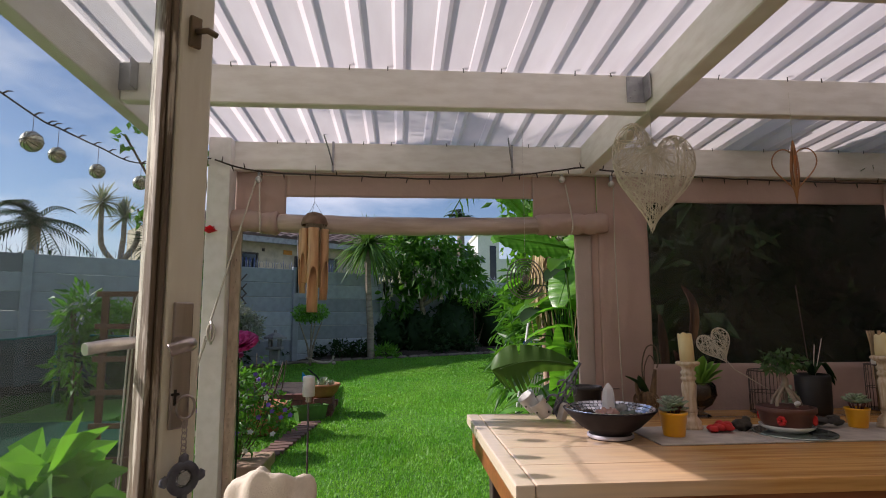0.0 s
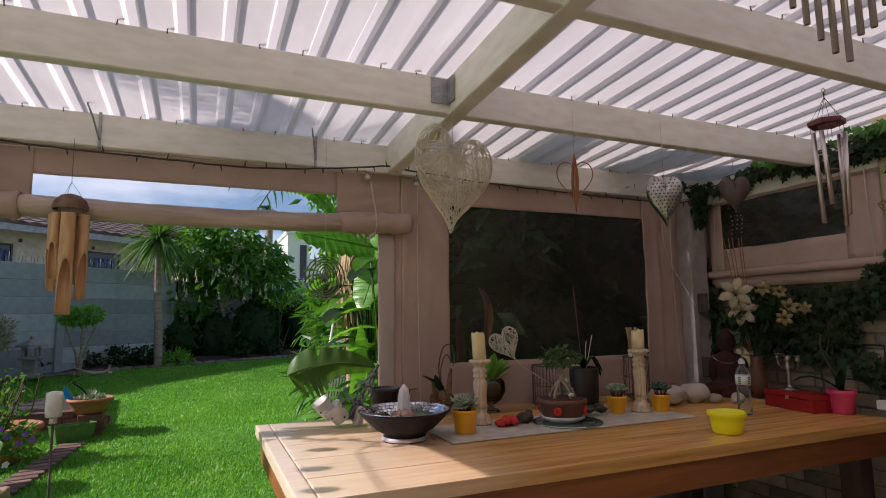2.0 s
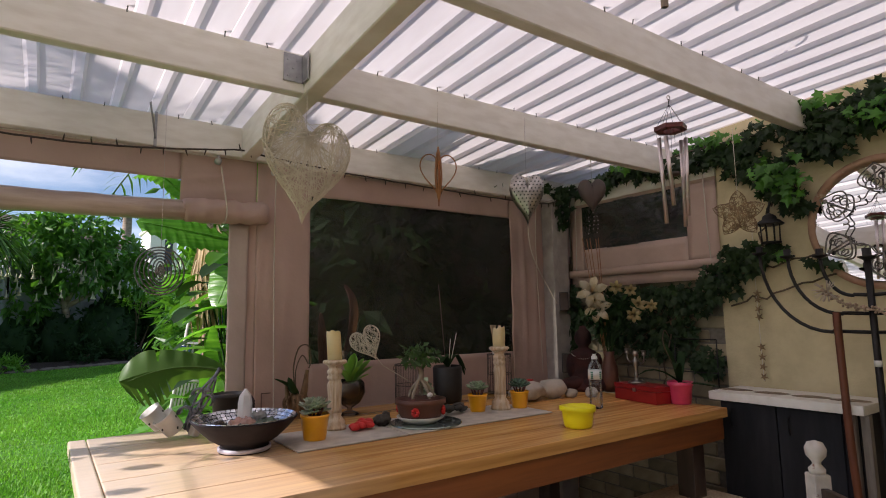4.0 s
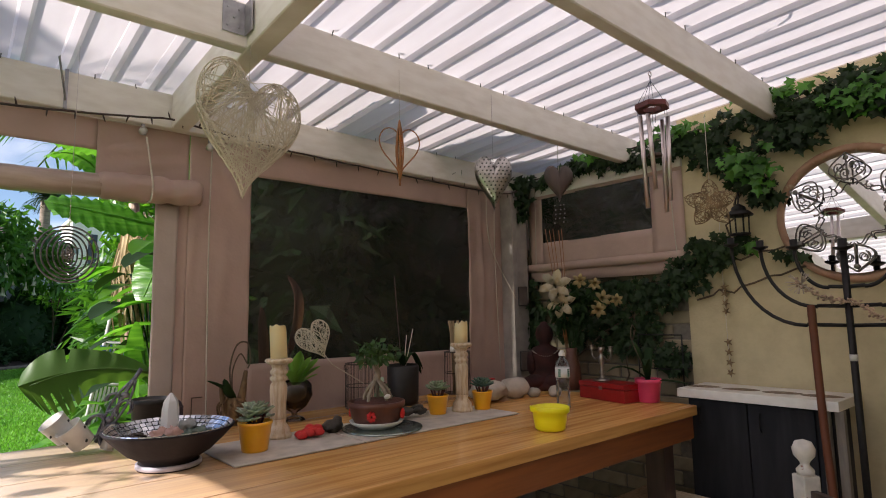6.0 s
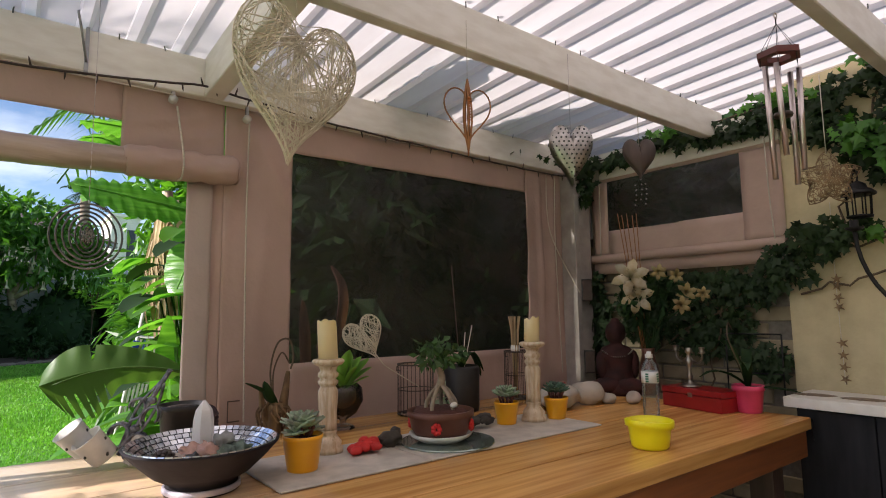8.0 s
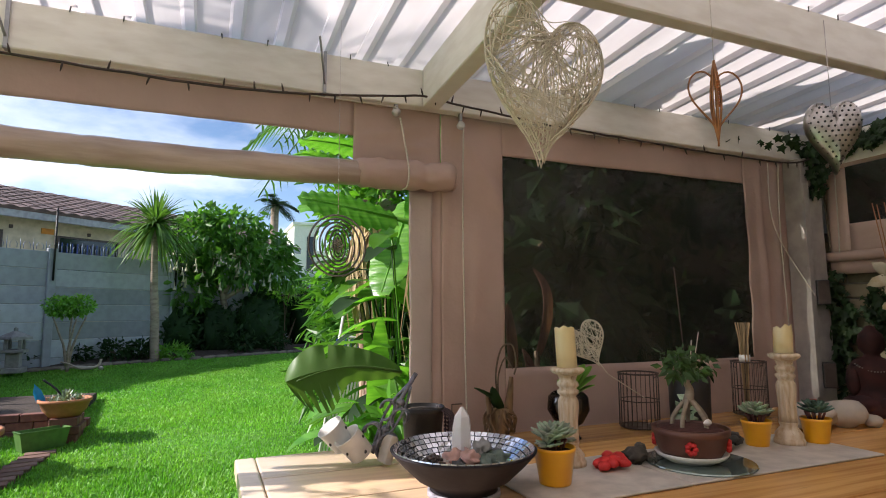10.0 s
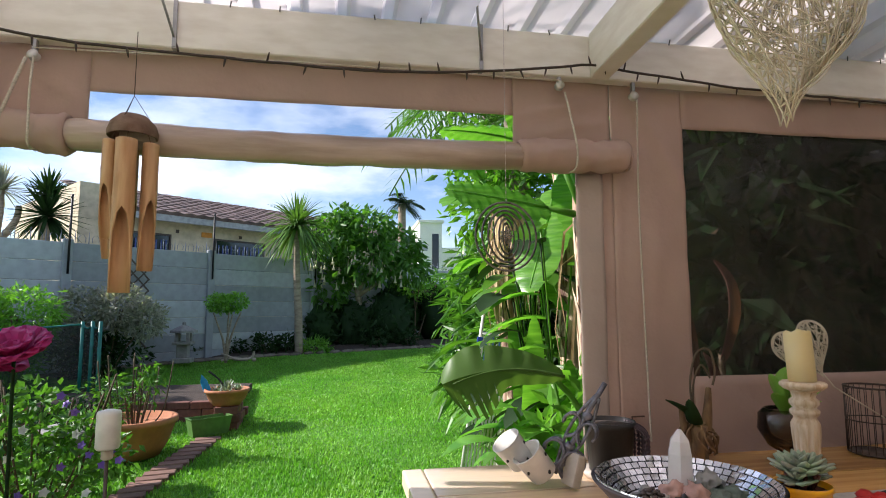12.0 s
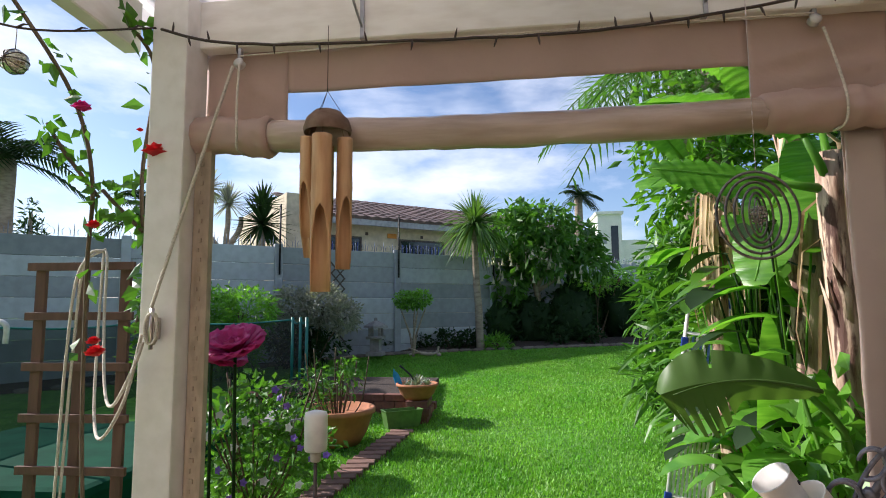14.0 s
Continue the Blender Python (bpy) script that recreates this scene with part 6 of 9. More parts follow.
for k in range(6):
    a0 = 2 * math.pi * k / 6 + math.pi / 2
    for s in (-1, 1):
        heart = [(0.125 + 0.105 * t, s * 0.058 * math.sin(math.pi * t ** 0.8) * (1.15 - 0.3 * t)) for t in np.linspace(0, 1, 14)]
        part("heart_bar", ring_bar(heart, a0, 0.0036), M_SCROLL, mr)
        curl = [(0.172 + 0.022 * (1 - i / 34) * math.cos(2.6 - 0.33 * i), s * (0.024 + 0.019 * (1 - i / 34) * math.sin(2.6 - 0.33 * i))) for i in range(26)]
        part("curl", ring_bar(curl, a0, 0.003), M_SCROLL, mr)
        link = [(0.118 - 0.02 * t + 0.012 * math.sin(7 * t), s * (0.008 + 0.056 * t)) for t in np.linspace(0, 1, 12)]
        part("link", ring_bar(link, a0, 0.003), M_SCROLL, mr)
    part("stem", ring_bar([(0.12, 0), (0.16, 0), (0.20, 0)], a0, 0.004), M_SCROLL, mr)
    b = bm_new()
    blob(b, (-0.056, 0.235 * math.cos(a0), 0.235 * math.sin(a0)), (0.005, 0.011, 0.011))
    part("bud", b, M_SCROLL, mr)

# floor candelabra
fm = thing("floor_candelabra", "tall dark iron seven-armed floor candelabra before the cream wall", "candelabra", (2.95, 1.04, -0.012))
b = bm_new()
tube(b, [(0, 0, 0.02), (0, 0, 1.55)], 0.013, 10)
part("pole", b, M_BLACKIRON, fm)
b = bm_new()
lathe(b, [(0.0, 0.0), (0.16, 0.0), (0.16, 0.012), (0.04, 0.03), (0.02, 0.06), (0.0, 0.06)], 24)
part("base", b, M_BLACKIRON, fm)
b = bm_new()
lathe(b, [(0.0145, 1.115), (0.0145, 1.14)], 12)
part("band", b, M_WHITECER, fm, "pale tape band")
for dy, low, high in ((0.42, 1.25, 1.60), (0.30, 1.325, 1.575), (0.17, 1.40, 1.565)):
    for s in (-1, 1):
        b = bm_new()
        pts = [(0, 0, low), (0, s * dy * 0.35, low + 0.004)]
        for k in range(11):
            a = math.pi / 2 * k / 10
            pts.append((0, s * (dy * 0.35 + dy * 0.65 * math.sin(a)), low + (high - low) * (1 - math.cos(a))))
        tube(b, pts, 0.0075, 8)
        arm = part("arm", b, M_BLACKIRON, fm)
        b = bm_new()
        lathe(b, [(0.006, 0.0), (0.030, 0.012), (0.032, 0.017), (0.014, 0.019), (0.015, 0.045), (0.011, 0.045), (0.0, 0.03)], 14, at=(0, s * dy, high - 0.005))
        part("candle_cup", b, M_BLACKIRON, arm)
b = bm_new()
lathe(b, [(0.010, 0.0), (0.032, 0.012), (0.034, 0.017), (0.016, 0.019), (0.016, 0.05), (0.012, 0.05), (0.0, 0.03)], 14, at=(0, 0, 1.54))
part("candle_cup", b, M_BLACKIRON, fm)
b = bm_new()
tube(b, curve((2.94, 1.165, 1.32), (2.93, 1.16, 1.10), (2.915, 1.15, 0.80), (2.90, 1.13, 0.40), (2.89, 1.12, -0.012)), [0.014, 0.015, 0.016] + [0.015] * 30, 7)
solid("wooden_stick", b, mk("red_brown_branch", (0.17, 0.05, 0.02), 0.55, scale=12, bump=0.4), "red-brown branch leaning against the candelabra", "stick")
gl = thing("dried_garland", "dried seed-pod garland draped over the candelabra arms", "garland", (2.935, 1.04, 1.30))
b = bm_new()
rng = random.Random(8)
pts = curve((0, 0.17, 0.12), (-0.005, 0.08, 0.05), (0, -0.03, 0.02), (0, -0.14, -0.05), (0, -0.3, -0.06))
tube(b, pts, 0.004, 5)
for p in pts:
    for k in range(5):
        blob(b, p + Vector((rng.uniform(-0.012, 0.012), rng.uniform(-0.014, 0.014), rng.uniform(-0.012, 0.012))), (0.011, 0.006, 0.005), Matrix.Rotation(rng.uniform(0, 3), 3, "X"), sub=1)
part("pods", b, mk("dry_pods", (0.46, 0.33, 0.24), 0.7, scale=30, bump=0.2, per="island"), gl)
b = bm_new()
for k in range(26):
    a = rng.uniform(0, 6.28)
    tube(b, [(0, 0.15, 0.11), (-0.02 + rng.uniform(-0.02, 0.02), 0.15 + 0.05 * math.cos(a), 0.11 + 0.045 * math.sin(a))], 0.002, 4)
part("tuft", b, mk("pale_tuft", (0.60, 0.50, 0.42), 0.7, bump=0), gl)

# cabinet by the east wall
M_BATTEN = mk("grey_weathered_batten", (0.24, 0.21, 0.18), 0.8, scale=14, stretch_by=(4, 4, 0.6), bump=0.3, spread=0.2)
cb = thing("low_cabinet", "charcoal board cabinet with a white mosaic-patterned top", "cabinet", (0, 0, 0))
b = bm_new()
box(b, 2.99, 3.225, 1.14, 1.725, -0.012, 0.905, 0.003)
part("body", b, M_CHARCOAL, cb)
for y0, y1 in ((1.20, 1.455), (1.46, 1.715)):
    b = bm_new()
    box(b, 2.976, 2.989, y0, y1, 0.05, 0.895, 0.003)
    d = part("door", b, M_CHARCOAL, cb)
    b = bm_new()
    yy = y1 - 0.05
    tube(b, curve((2.976, yy, 0.86), (2.962, yy, 0.84), (2.962, yy, 0.80), (2.976, yy, 0.78)), 0.003, 5)
    part("handle", b, M_BLACKIRON, d)
for y in (1.115, 1.165):
    b = bm_new()
    box(b, 2.965, 3.0, y - 0.02, y + 0.012, -0.012, 0.905, 0.003)
    part("side_batten", b, M_BATTEN, cb, "pale weathered batten")
b = bm_new()
box(b, 2.93, 3.232, 1.10, 1.75, 0.905, 0.945, 0.004)
slab = part("top", b, M_WHITE, cb, "white painted top")
M_MOSAIC = mk("brown_pebble_mosaic", (0.28, 0.20, 0.13), 0.5, col2=(0.05, 0.03, 0.02), scale=90, bump=0.5)
for k, y in enumerate((1.68, 1.51, 1.34, 1.19)):
    b = bm_new()
    lathe(b, [(0.078, 0.9455), (0.06, 0.9475), (0.0, 0.948)], 24)
    for v in b.verts:
        v.co.x *= 0.55
    part("inlay", b, M_MOSAIC, slab, "oval brown mosaic inlay", at=pose(3.06, y, 0, 0, 0, 12))

# white chair with turned posts and olive cushion
chair = thing("white_chair", "worn white painted chair with turned post tops and dark rails", "chair", (2.38, 1.06, -0.012), turn=-35)
M_CHIPPED = mk("chipped_white_paint", (0.74, 0.68, 0.62), 0.55, scale=20, bump=0.2, wear=((0.26, 0.10, 0.06), 0.36, 22))
for dx, dy in ((0, 0), (0, -0.42)):
    b = bm_new()
    box(b, -0.028, 0.028, -0.028 + dy, 0.028 + dy, 0.0, 0.80, 0.006)
    p = part("post", b, M_CHIPPED, chair)
    b = bm_new()
    lathe(b, [(0.024, 0.80), (0.026, 0.815), (0.013, 0.83), (0.014, 0.838), (0.030, 0.858), (0.033, 0.880), (0.024, 0.90), (0.0, 0.908)], 20, at=(0, dy, 0))
    part("finial", b, M_CHIPPED, p)
for dx, dy in ((-0.42, 0), (-0.42, -0.42)):
    b = bm_new()
    box(b, dx - 0.022, dx + 0.022, dy - 0.022, dy + 0.022, 0.0, 0.44, 0.005)
    part("leg", b, M_CHIPPED, chair)
for z in (0.74, 0.56):
    b = bm_new()
    box(b, -0.012, 0.012, -0.392, -0.028, z - 0.02, z + 0.02, 0.004)
    part("back_rail", b, M_DARKWOOD, chair, "dark wooden rail")
b = bm_new()
box(b, -0.44, -0.03, -0.45, 0.03, 0.42, 0.45, 0.006)
part("seat", b, M_CHIPPED, chair)
b = bm_new()
box(b, -0.46, -0.04, -0.43, 0.0, 0.452, 0.615, 0.055, 4)
for v in b.verts:
    v.co.z += 0.015 * noise.noise(v.co * 9)
solid("olive_cushion", b, mk("olive_velvet", (0.30, 0.29, 0.03), 0.85, scale=12, bump=0.2, spread=0.2), "olive-yellow velvet cushion on the white chair", "cushion", at=pose(2.38, 1.06, -0.012, 0, 0, -35))
bench = thing("plank_bench", "low bench of pale weathered planks by the table", "bench", (0, 0, -0.012))
for k in range(4):
    b = bm_new()
    box(b, 2.02 + 0.0, 2.92, 1.30 + 0.155 * k, 1.45 + 0.155 * k, 0.46, 0.49, 0.004)
    part("plank", b, M_LIMED, bench)
for x in (2.08, 2.80):
    b = bm_new()
    box(b, x, x + 0.05, 1.32, 1.90, 0.0, 0.459, 0.004)
    part("leg", b, M_DARKWOOD, bench)

# open glazed door with lever handles
dr = thing("door_1", "open white-framed glass door with a worn edge", "door", (-0.75, 0.165, 0.0), turn=48.5, kind="structure")
L = 0.745
b = bm_new()
box(b, L - 0.044, L, -0.02, 0.02, 0.02, 2.10, 0.004)
box(b, 0.0, 0.085, -0.02, 0.02, 0.02, 2.10, 0.004)
box(b, 0.085, L - 0.044, -0.02, 0.02, 2.01, 2.10, 0.004)
box(b, 0.085, L - 0.044, -0.02, 0.02, 0.02, 0.20, 0.004)
part("door_frame", b, mk("door_paint", (0.84, 0.79, 0.66), 0.4, col2=(0.78, 0.72, 0.58), scale=16, bump=0.08, stretch_by=(3, 3, 0.5), spread=0.05), dr, "cream painted frame, worn at the edge")
b = bm_new()
for k, w in enumerate((0.008, 0.016)):
    box(b, L - 0.0445 - w, L - 0.0445 - w + 0.007, -0.018 + 0.004 * k, 0.018 - 0.004 * k, 0.2, 2.01, 0.002)
part("glazing_bead", b, mk("weathered_bead", (0.20, 0.15, 0.10), 0.7, scale=12, stretch_by=(4, 4, 0.4), bump=0.4, wear=((0.60, 0.54, 0.44), 0.46, 9)), dr, "dark weathered glazing bead")
b = bm_new()
box(b, 0.08, L - 0.052, -0.003, 0.003, 0.19, 2.02)
part("pane", b, M_PANE, dr, "clear glass pane").visible_shadow = False
for s in (-1, 1):
    b = bm_new()
    box(b, L - 0.036, L - 0.013, min(s * 0.0205, s * 0.026), max(s * 0.0205, s * 0.026), 1.225, 1.37, 0.002)
    pl = part("lock_plate", b, M_STEEL, dr, "worn steel lock plate")
    b = bm_new()
    tube(b, curve((L - 0.031, s * 0.026, 1.322), (L - 0.031, s * 0.050, 1.322), (L - 0.036, s * 0.058, 1.322), (L - 0.036 - 0.029 * (1.0 if s > 0 else 0.3), s * 0.058, 1.320), (L - 0.036 - 0.062 * (1.0 if s > 0 else 0.3), s * 0.054, 1.316), n=5), [0.0085] * 8 + [0.0075] * 13, 10)
    part("lever", b, M_STEEL, pl, "lever handle")
    b = bm_new()
    box(b, L - 0.0325, L - 0.0295, min(s * 0.0262, s * 0.027), max(s * 0.0262, s * 0.027), 1.252, 1.27)
    box(b, L - 0.036, L - 0.026, min(s * 0.0262, s * 0.027), max(s * 0.0262, s * 0.027), 1.263, 1.266)
    part("keyhole", b, M_BLACK, pl)
b = bm_new()
box(b, L - 0.035, L - 0.020, -0.027, -0.0205, 1.685, 1.725, 0.002)
tube(b, [(L - 0.028, -0.027, 1.705), (L - 0.020, -0.04, 1.705), (L - 0.008, -0.04, 1.703)], 0.004, 6)
part("latch", b, mk("old_brass", (0.22, 0.16, 0.10), 0.45, 0.7, bump=0.2), dr, "dull brass catch")
ky = thing("key_charm", "key ring with a round crystal charm hanging from the door lock", "key ring", (-0.75, 0.165, 0.0), turn=48.5)
b = bm_new()
tube(b, [(L - 0.022 + 0.011 * math.cos(a), -0.034, 1.250 + 0.013 * math.sin(a)) for a in np.linspace(0, 2 * math.pi, 18)[:-1]], 0.0016, 5, closed=True)
for k in range(6):
    tube(b, [(L - 0.022 + 0.003 * math.cos(a), -0.034 + 0.0015 * math.sin(a) * (k % 2), 1.231 - 0.0065 * k + 0.0045 * math.sin(a)) for a in np.linspace(0, 2 * math.pi, 9)[:-1]], 0.0008, 4, closed=True)
part("ring", b, M_STEEL, ky)
b = bm_new()
lathe(b, [(0.010, -0.003), (0.019, -0.002), (0.0195, 0.0), (0.019, 0.002), (0.010, 0.003), (0.010, -0.003)], 24, at=(L - 0.022, -0.036, 1.172), m=Matrix.Rotation(radians(90), 3, "X"))
for a in (0, 1.57, 3.14, 4.71):
    blob(b, (L - 0.022 + 0.021 * math.cos(a), -0.036, 1.172 + 0.021 * math.sin(a)), (0.007, 0.003, 0.007), sub=1)
part("charm", b, M_IRONGREY, ky)
b = bm_new()
blob(b, (L - 0.022, -0.036, 1.172), (0.010, 0.006, 0.010), rough=0)
part("crystal", b, M_BOTTLE, ky, "clear crystal bead")

# cream cloth heaped over a chair back
b = bm_new()
blob(b, (0, 0, 0.62), (0.19, 0.15, 0.235), rough=0.35, freq=2.6, seed=2, sub=5)
for v in b.verts:
    c = v.co
    c.z += 0.02 * noise.noise(c * 9) + 0.012 * abs(noise.noise(c * 16))
    if c.z < 0.6:
        c.z = 0.6 - (0.6 - c.z) * 2.5
        c.z = max(c.z, 0.0)
solid("draped_cloth", b, mk("cream_linen", (0.70, 0.60, 0.47), 0.9, scale=10, bump=0.3, bscale=200, spread=0.12), "crumpled cream linen cloth over a low stool", "cloth", at=pose(-0.44, 1.97, -0.012, 0, 0, 20))

# twigs fallen on the roof sheets
rng = random.Random(77)
for k in range(12):
    x, y = rng.uniform(2.0, 3.1), rng.uniform(0.5, 1.25)
    a, ln = rng.uniform(0, 6.28), rng.uniform(0.03, 0.11)
    b = bm_new()
    tube(b, curve((0, 0, 0.004), (ln * 0.5 * math.cos(a), ln * 0.5 * math.sin(a), 0.007), (ln * math.cos(a + 0.3), ln * math.sin(a + 0.3), 0.004), n=3), 0.004, 5)
    solid("fallen_twig", b, M_TWIG, "small dark twig lying on the roof sheeting", "twig", group="twigs on the roof", at=pose(x, y, under(y) + TIMBER + 0.027))

# small string lights along the beam, then out along the open side
cl = thing("string_lights", "dark string of small unlit lights along the beam", "string lights")
path = curve((-0.93, 2.825, 2.14), (-0.70, 2.83, 2.085), (-0.2, 2.86, 2.075), (0.25, 2.86, 2.068), (0.62, 2.86, 2.095), (0.95, 2.85, 2.135), (1.12, 2.85, 2.12), (1.5, 2.86, 2.10), (2.0, 2.86, 2.085), (2.5, 2.86, 2.075), (2.95, 2.86, 2.08), (3.10, 2.84, 2.11), n=8)
b = bm_new()
tube(b, [p + Vector((0, 0.002 * noise.noise(p * 20), 0.004 * noise.noise(p * 13))) for p in path], 0.0042, 6)
part("cable", b, M_CABLE, cl)
rng = random.Random(14)
for i in range(2, len(path) - 1, 2):
    p = path[i]
    up = rng.random() < 0.3
    d = Vector((rng.uniform(-0.012, 0.012), -0.004, 0.030 if up else -0.030))
    b = bm_new()
    tube(b, [p, p + d * 0.6, p + d], [0.0035, 0.0032, 0.0012], 5)
    part("bulb", b, M_CABLE, cl)
c2 = thing("string_lights", "dark cable strung along the open side of the patio", "string lights")
b = bm_new()
path2 = curve((-0.95, 2.83, 2.15), (-1.19, 2.62, 2.062), (-1.245, 2.36, 2.058), (-1.27, 2.13, 2.058), (-1.28, 2.0, 2.06), (-1.32, 1.55, 2.13), (-1.34, 1.0, 2.20))
tube(b, path2, 0.0032, 5)
part("cable", b, M_CABLE, c2)
for i in range(2, len(path2) - 1, 3):
    p = path2[i]
    b = bm_new()
    tube(b, [p, p + Vector((0.01, 0.008, 0.012)), p + Vector((0.02, 0.02, 0.016))], [0.0035, 0.003, 0.001], 5)
    part("bulb", b, M_CABLE, c2)
for x, y, z, r in ((-1.245, 2.36, 1.955, 0.030), (-1.27, 2.13, 1.955, 0.029), (-1.28, 2.0, 1.965, 0.036), (-1.19, 2.62, 1.97, 0.032)):
    s = thing("mirror_ball", "silver wire ball hanging from the string of lights", "hanging ball", (x, y, z), group="silver balls")
    b = bm_new()
    bmesh.ops.create_uvsphere(b, u_segments=16, v_segments=11, radius=r)
    part("ball", b, mk("mirror_facets", (0.55, 0.53, 0.45), 0.25, 0.8, scale=60, bump=0.3), s)
    b = bm_new()
    for k in range(5):
        tube(b, [(r * 1.01 * math.cos(a) * math.cos(k * 0.63), r * 1.01 * math.sin(a), r * 1.01 * math.cos(a) * math.sin(k * 0.63)) for a in np.linspace(0, 2 * math.pi, 24)[:-1]], 0.0012, 4, closed=True)
    part("wire", b, M_DARKWOOD, s)
    string_part(s, r, 2.062 - z, M_CABLE)

# brackets, hangers, screws, cords
for x in (-0.355, 0.59):
    s = thing("steel_bracket", "steel strap bracket on the front of the beam", "bracket", (x, 2.9, 2.115), group="beam brackets")
    b = bm_new()
    box(b, -0.006, 0.006, -0.003, 0.003, 0.0, 0.155, 0.001)
    box(b, -0.007, 0.007, -0.001, 0.03, -0.004, 0.0, 0.001)
    part("strap", b, M_GALV, s)
    b = bm_new()
    tube(b, [(0.0, -0.004, 0.03), (-0.02, -0.05, 0.11), (-0.035, -0.09, 0.155), (-0.037, -0.094, 0.18)], 0.004, 5)
    part("stay", b, M_GALV, s)
for x, y in ((0.924, 2.083), (-1.015, 2.083)):
    b = bm_new()
    box(b, -0.035, 0.038, -0.003, 0.0, 0.01, 0.115, 0.001)
    box(b, 0.034, 0.038, -0.06, 0.0, 0.01, 0.115, 0.001)
    for dx, dz in ((-0.02, 0.03), (0.015, 0.03), (-0.02, 0.09), (0.015, 0.09), (0.0, 0.06)):
        blob(b, (dx, -0.004, dz), (0.004, 0.002, 0.004), sub=1, rough=0)
    solid("joist_hanger", b, M_GALV, "galvanised joist hanger plate with nails", "joist hanger", group="joist hangers", at=pose(x, y, under(y) + 0.025))
screw = bm_new()
tube(screw, [(0, 0, 0), (0, 0, 0.032)], 0.0022, 5)
lathe(screw, [(0.0, 0.028), (0.008, 0.028), (0.008, 0.032), (0.0, 0.034)], 8)
me = mesh_of("roof_screw", screw, mk("dull_screw_steel", (0.14, 0.135, 0.13), 0.5, 0.6, scale=60, bump=0.1))
for y in (2.90, 2.08, 1.30):
    for k in range(28):
        x = -0.99 + k * 0.147 + 0.055
        if (k * 7 + int(y * 10)) % 3 == 0 or abs(x - 0.98) < 0.06:
            continue
        s = tagged(new("roof_screw", me), "small steel screw under the roof sheet", "screw", "roof screws")
        s.matrix_basis = pose(x, y, under(y) + TIMBER - 0.012, 12 * math.sin(k * 3), 10 * math.cos(k * 5), 0)


def cord(name, label, pts, r=0.0042):
    b = bm_new()
    tube(b, pts, r, 6)
    return solid(name, b, M_ROPE, label, "cord")


for x, z in ((-0.735, 2.065), (0.865, 2.085), (1.135, 2.065)):
    s = thing("cord_pulley", "small white cord pulley under the beam", "pulley", (x, 2.915, z), group="cord pulleys")
    b = bm_new()
    lathe(b, [(0.0, -0.008), (0.016, -0.008), (0.011, 0.0), (0.016, 0.008), (0.0, 0.008)], 16, m=Matrix.Rotation(radians(78), 3, "X"))
    part("wheel", b, M_WHITECER, s)
    b = bm_new()
    box(b, -0.006, 0.006, -0.004, 0.012, 0.008, 0.05, 0.002)
    part("bracket", b, M_GALV, s)
for x in (-0.725, 0.875):
    cord("blind_cord", "cream cord holding the rolled blind", curve((x, 2.895, 2.055), (x + 0.01, 2.868, 1.95), (x + 0.02, 2.852, 1.85), (x + 0.018, 2.862, 1.79), (x + 0.015, 2.91, 1.785)), 0.0035)
cord("blind_cord", "long cream cord hanging down the canvas", curve((1.14, 2.90, 2.05), (1.145, 2.925, 1.7), (1.15, 2.925, 1.2), (1.155, 2.925, 0.90)), 0.0032)
cord("blind_cord", "cream cord along the beam", curve((-0.73, 2.905, 2.085), (0.0, 2.90, 2.095), (0.86, 2.905, 2.10)), 0.002)
cord("blind_cord", "cream cord hanging by the corner", curve((2.93, 2.90, 2.08), (2.94, 2.92, 1.7), (2.97, 2.925, 0.95)), 0.003)
cord("blind_cord", "cream cord hanging by the corner", curve((2.86, 2.905, 2.08), (2.90, 2.92, 1.75), (3.02, 2.82, 1.40)), 0.003)
cord("blind_cord", "cream cord hanging on the side blind", curve((3.215, 2.80, 2.14), (3.21, 2.80, 1.8), (3.20, 2.80, 1.58)), 0.003)
cord("blind_cord", "cream cord hanging on the side blind", curve((3.215, 1.86, 2.14), (3.205, 1.85, 1.8), (3.20, 1.83, 1.50)), 0.003)
cl3 = thing("rope_cleat", "cream cord tied round a cleat on the white post", "cleat", (-0.905, 2.835, 1.285))
b = bm_new()
box(b, -0.008, 0.008, -0.03, 0.0, -0.03, 0.03, 0.004)
tube(b, [(0, -0.03, -0.055), (0, -0.034, 0), (0, -0.03, 0.055)], 0.006, 6)
part("cleat", b, M_STEEL, cl3)
b = bm_new()
for k in range(5):
    tube(b, [((0.010 + 0.002 * k) * math.cos(a), -0.022 - 0.003 * k, 0.042 * math.sin(a)) for a in np.linspace(0, 2 * math.pi, 16)[:-1]], 0.0045, 5, closed=True)
part("knot", b, M_ROPE, cl3)
cord("blind_cord", "cream cord running down to the cleat", curve((-0.745, 2.895, 2.05), (-0.83, 2.845, 1.68), (-0.915, 2.805, 1.32)), 0.0048)
cord("hanging_cord", "loops of cream cord between the cleat and the trellis", curve((-0.93, 2.80, 1.27), (-0.97, 2.80, 1.10), (-1.08, 2.86, 0.98), (-1.20, 2.98, 1.02), (-1.29, 3.09, 1.25), (-1.325, 3.14, 1.48), (-1.345, 3.165, 1.535)), 0.0048)
cord("hanging_cord", "loops of cream cord between the cleat and the trellis", curve((-0.925, 2.80, 1.25), (-0.95, 2.80, 1.18), (-1.05, 2.86, 1.07), (-1.17, 2.98, 1.10), (-1.27, 3.09, 1.30), (-1.31, 3.14, 1.50), (-1.34, 3.165, 1.54)), 0.0048)
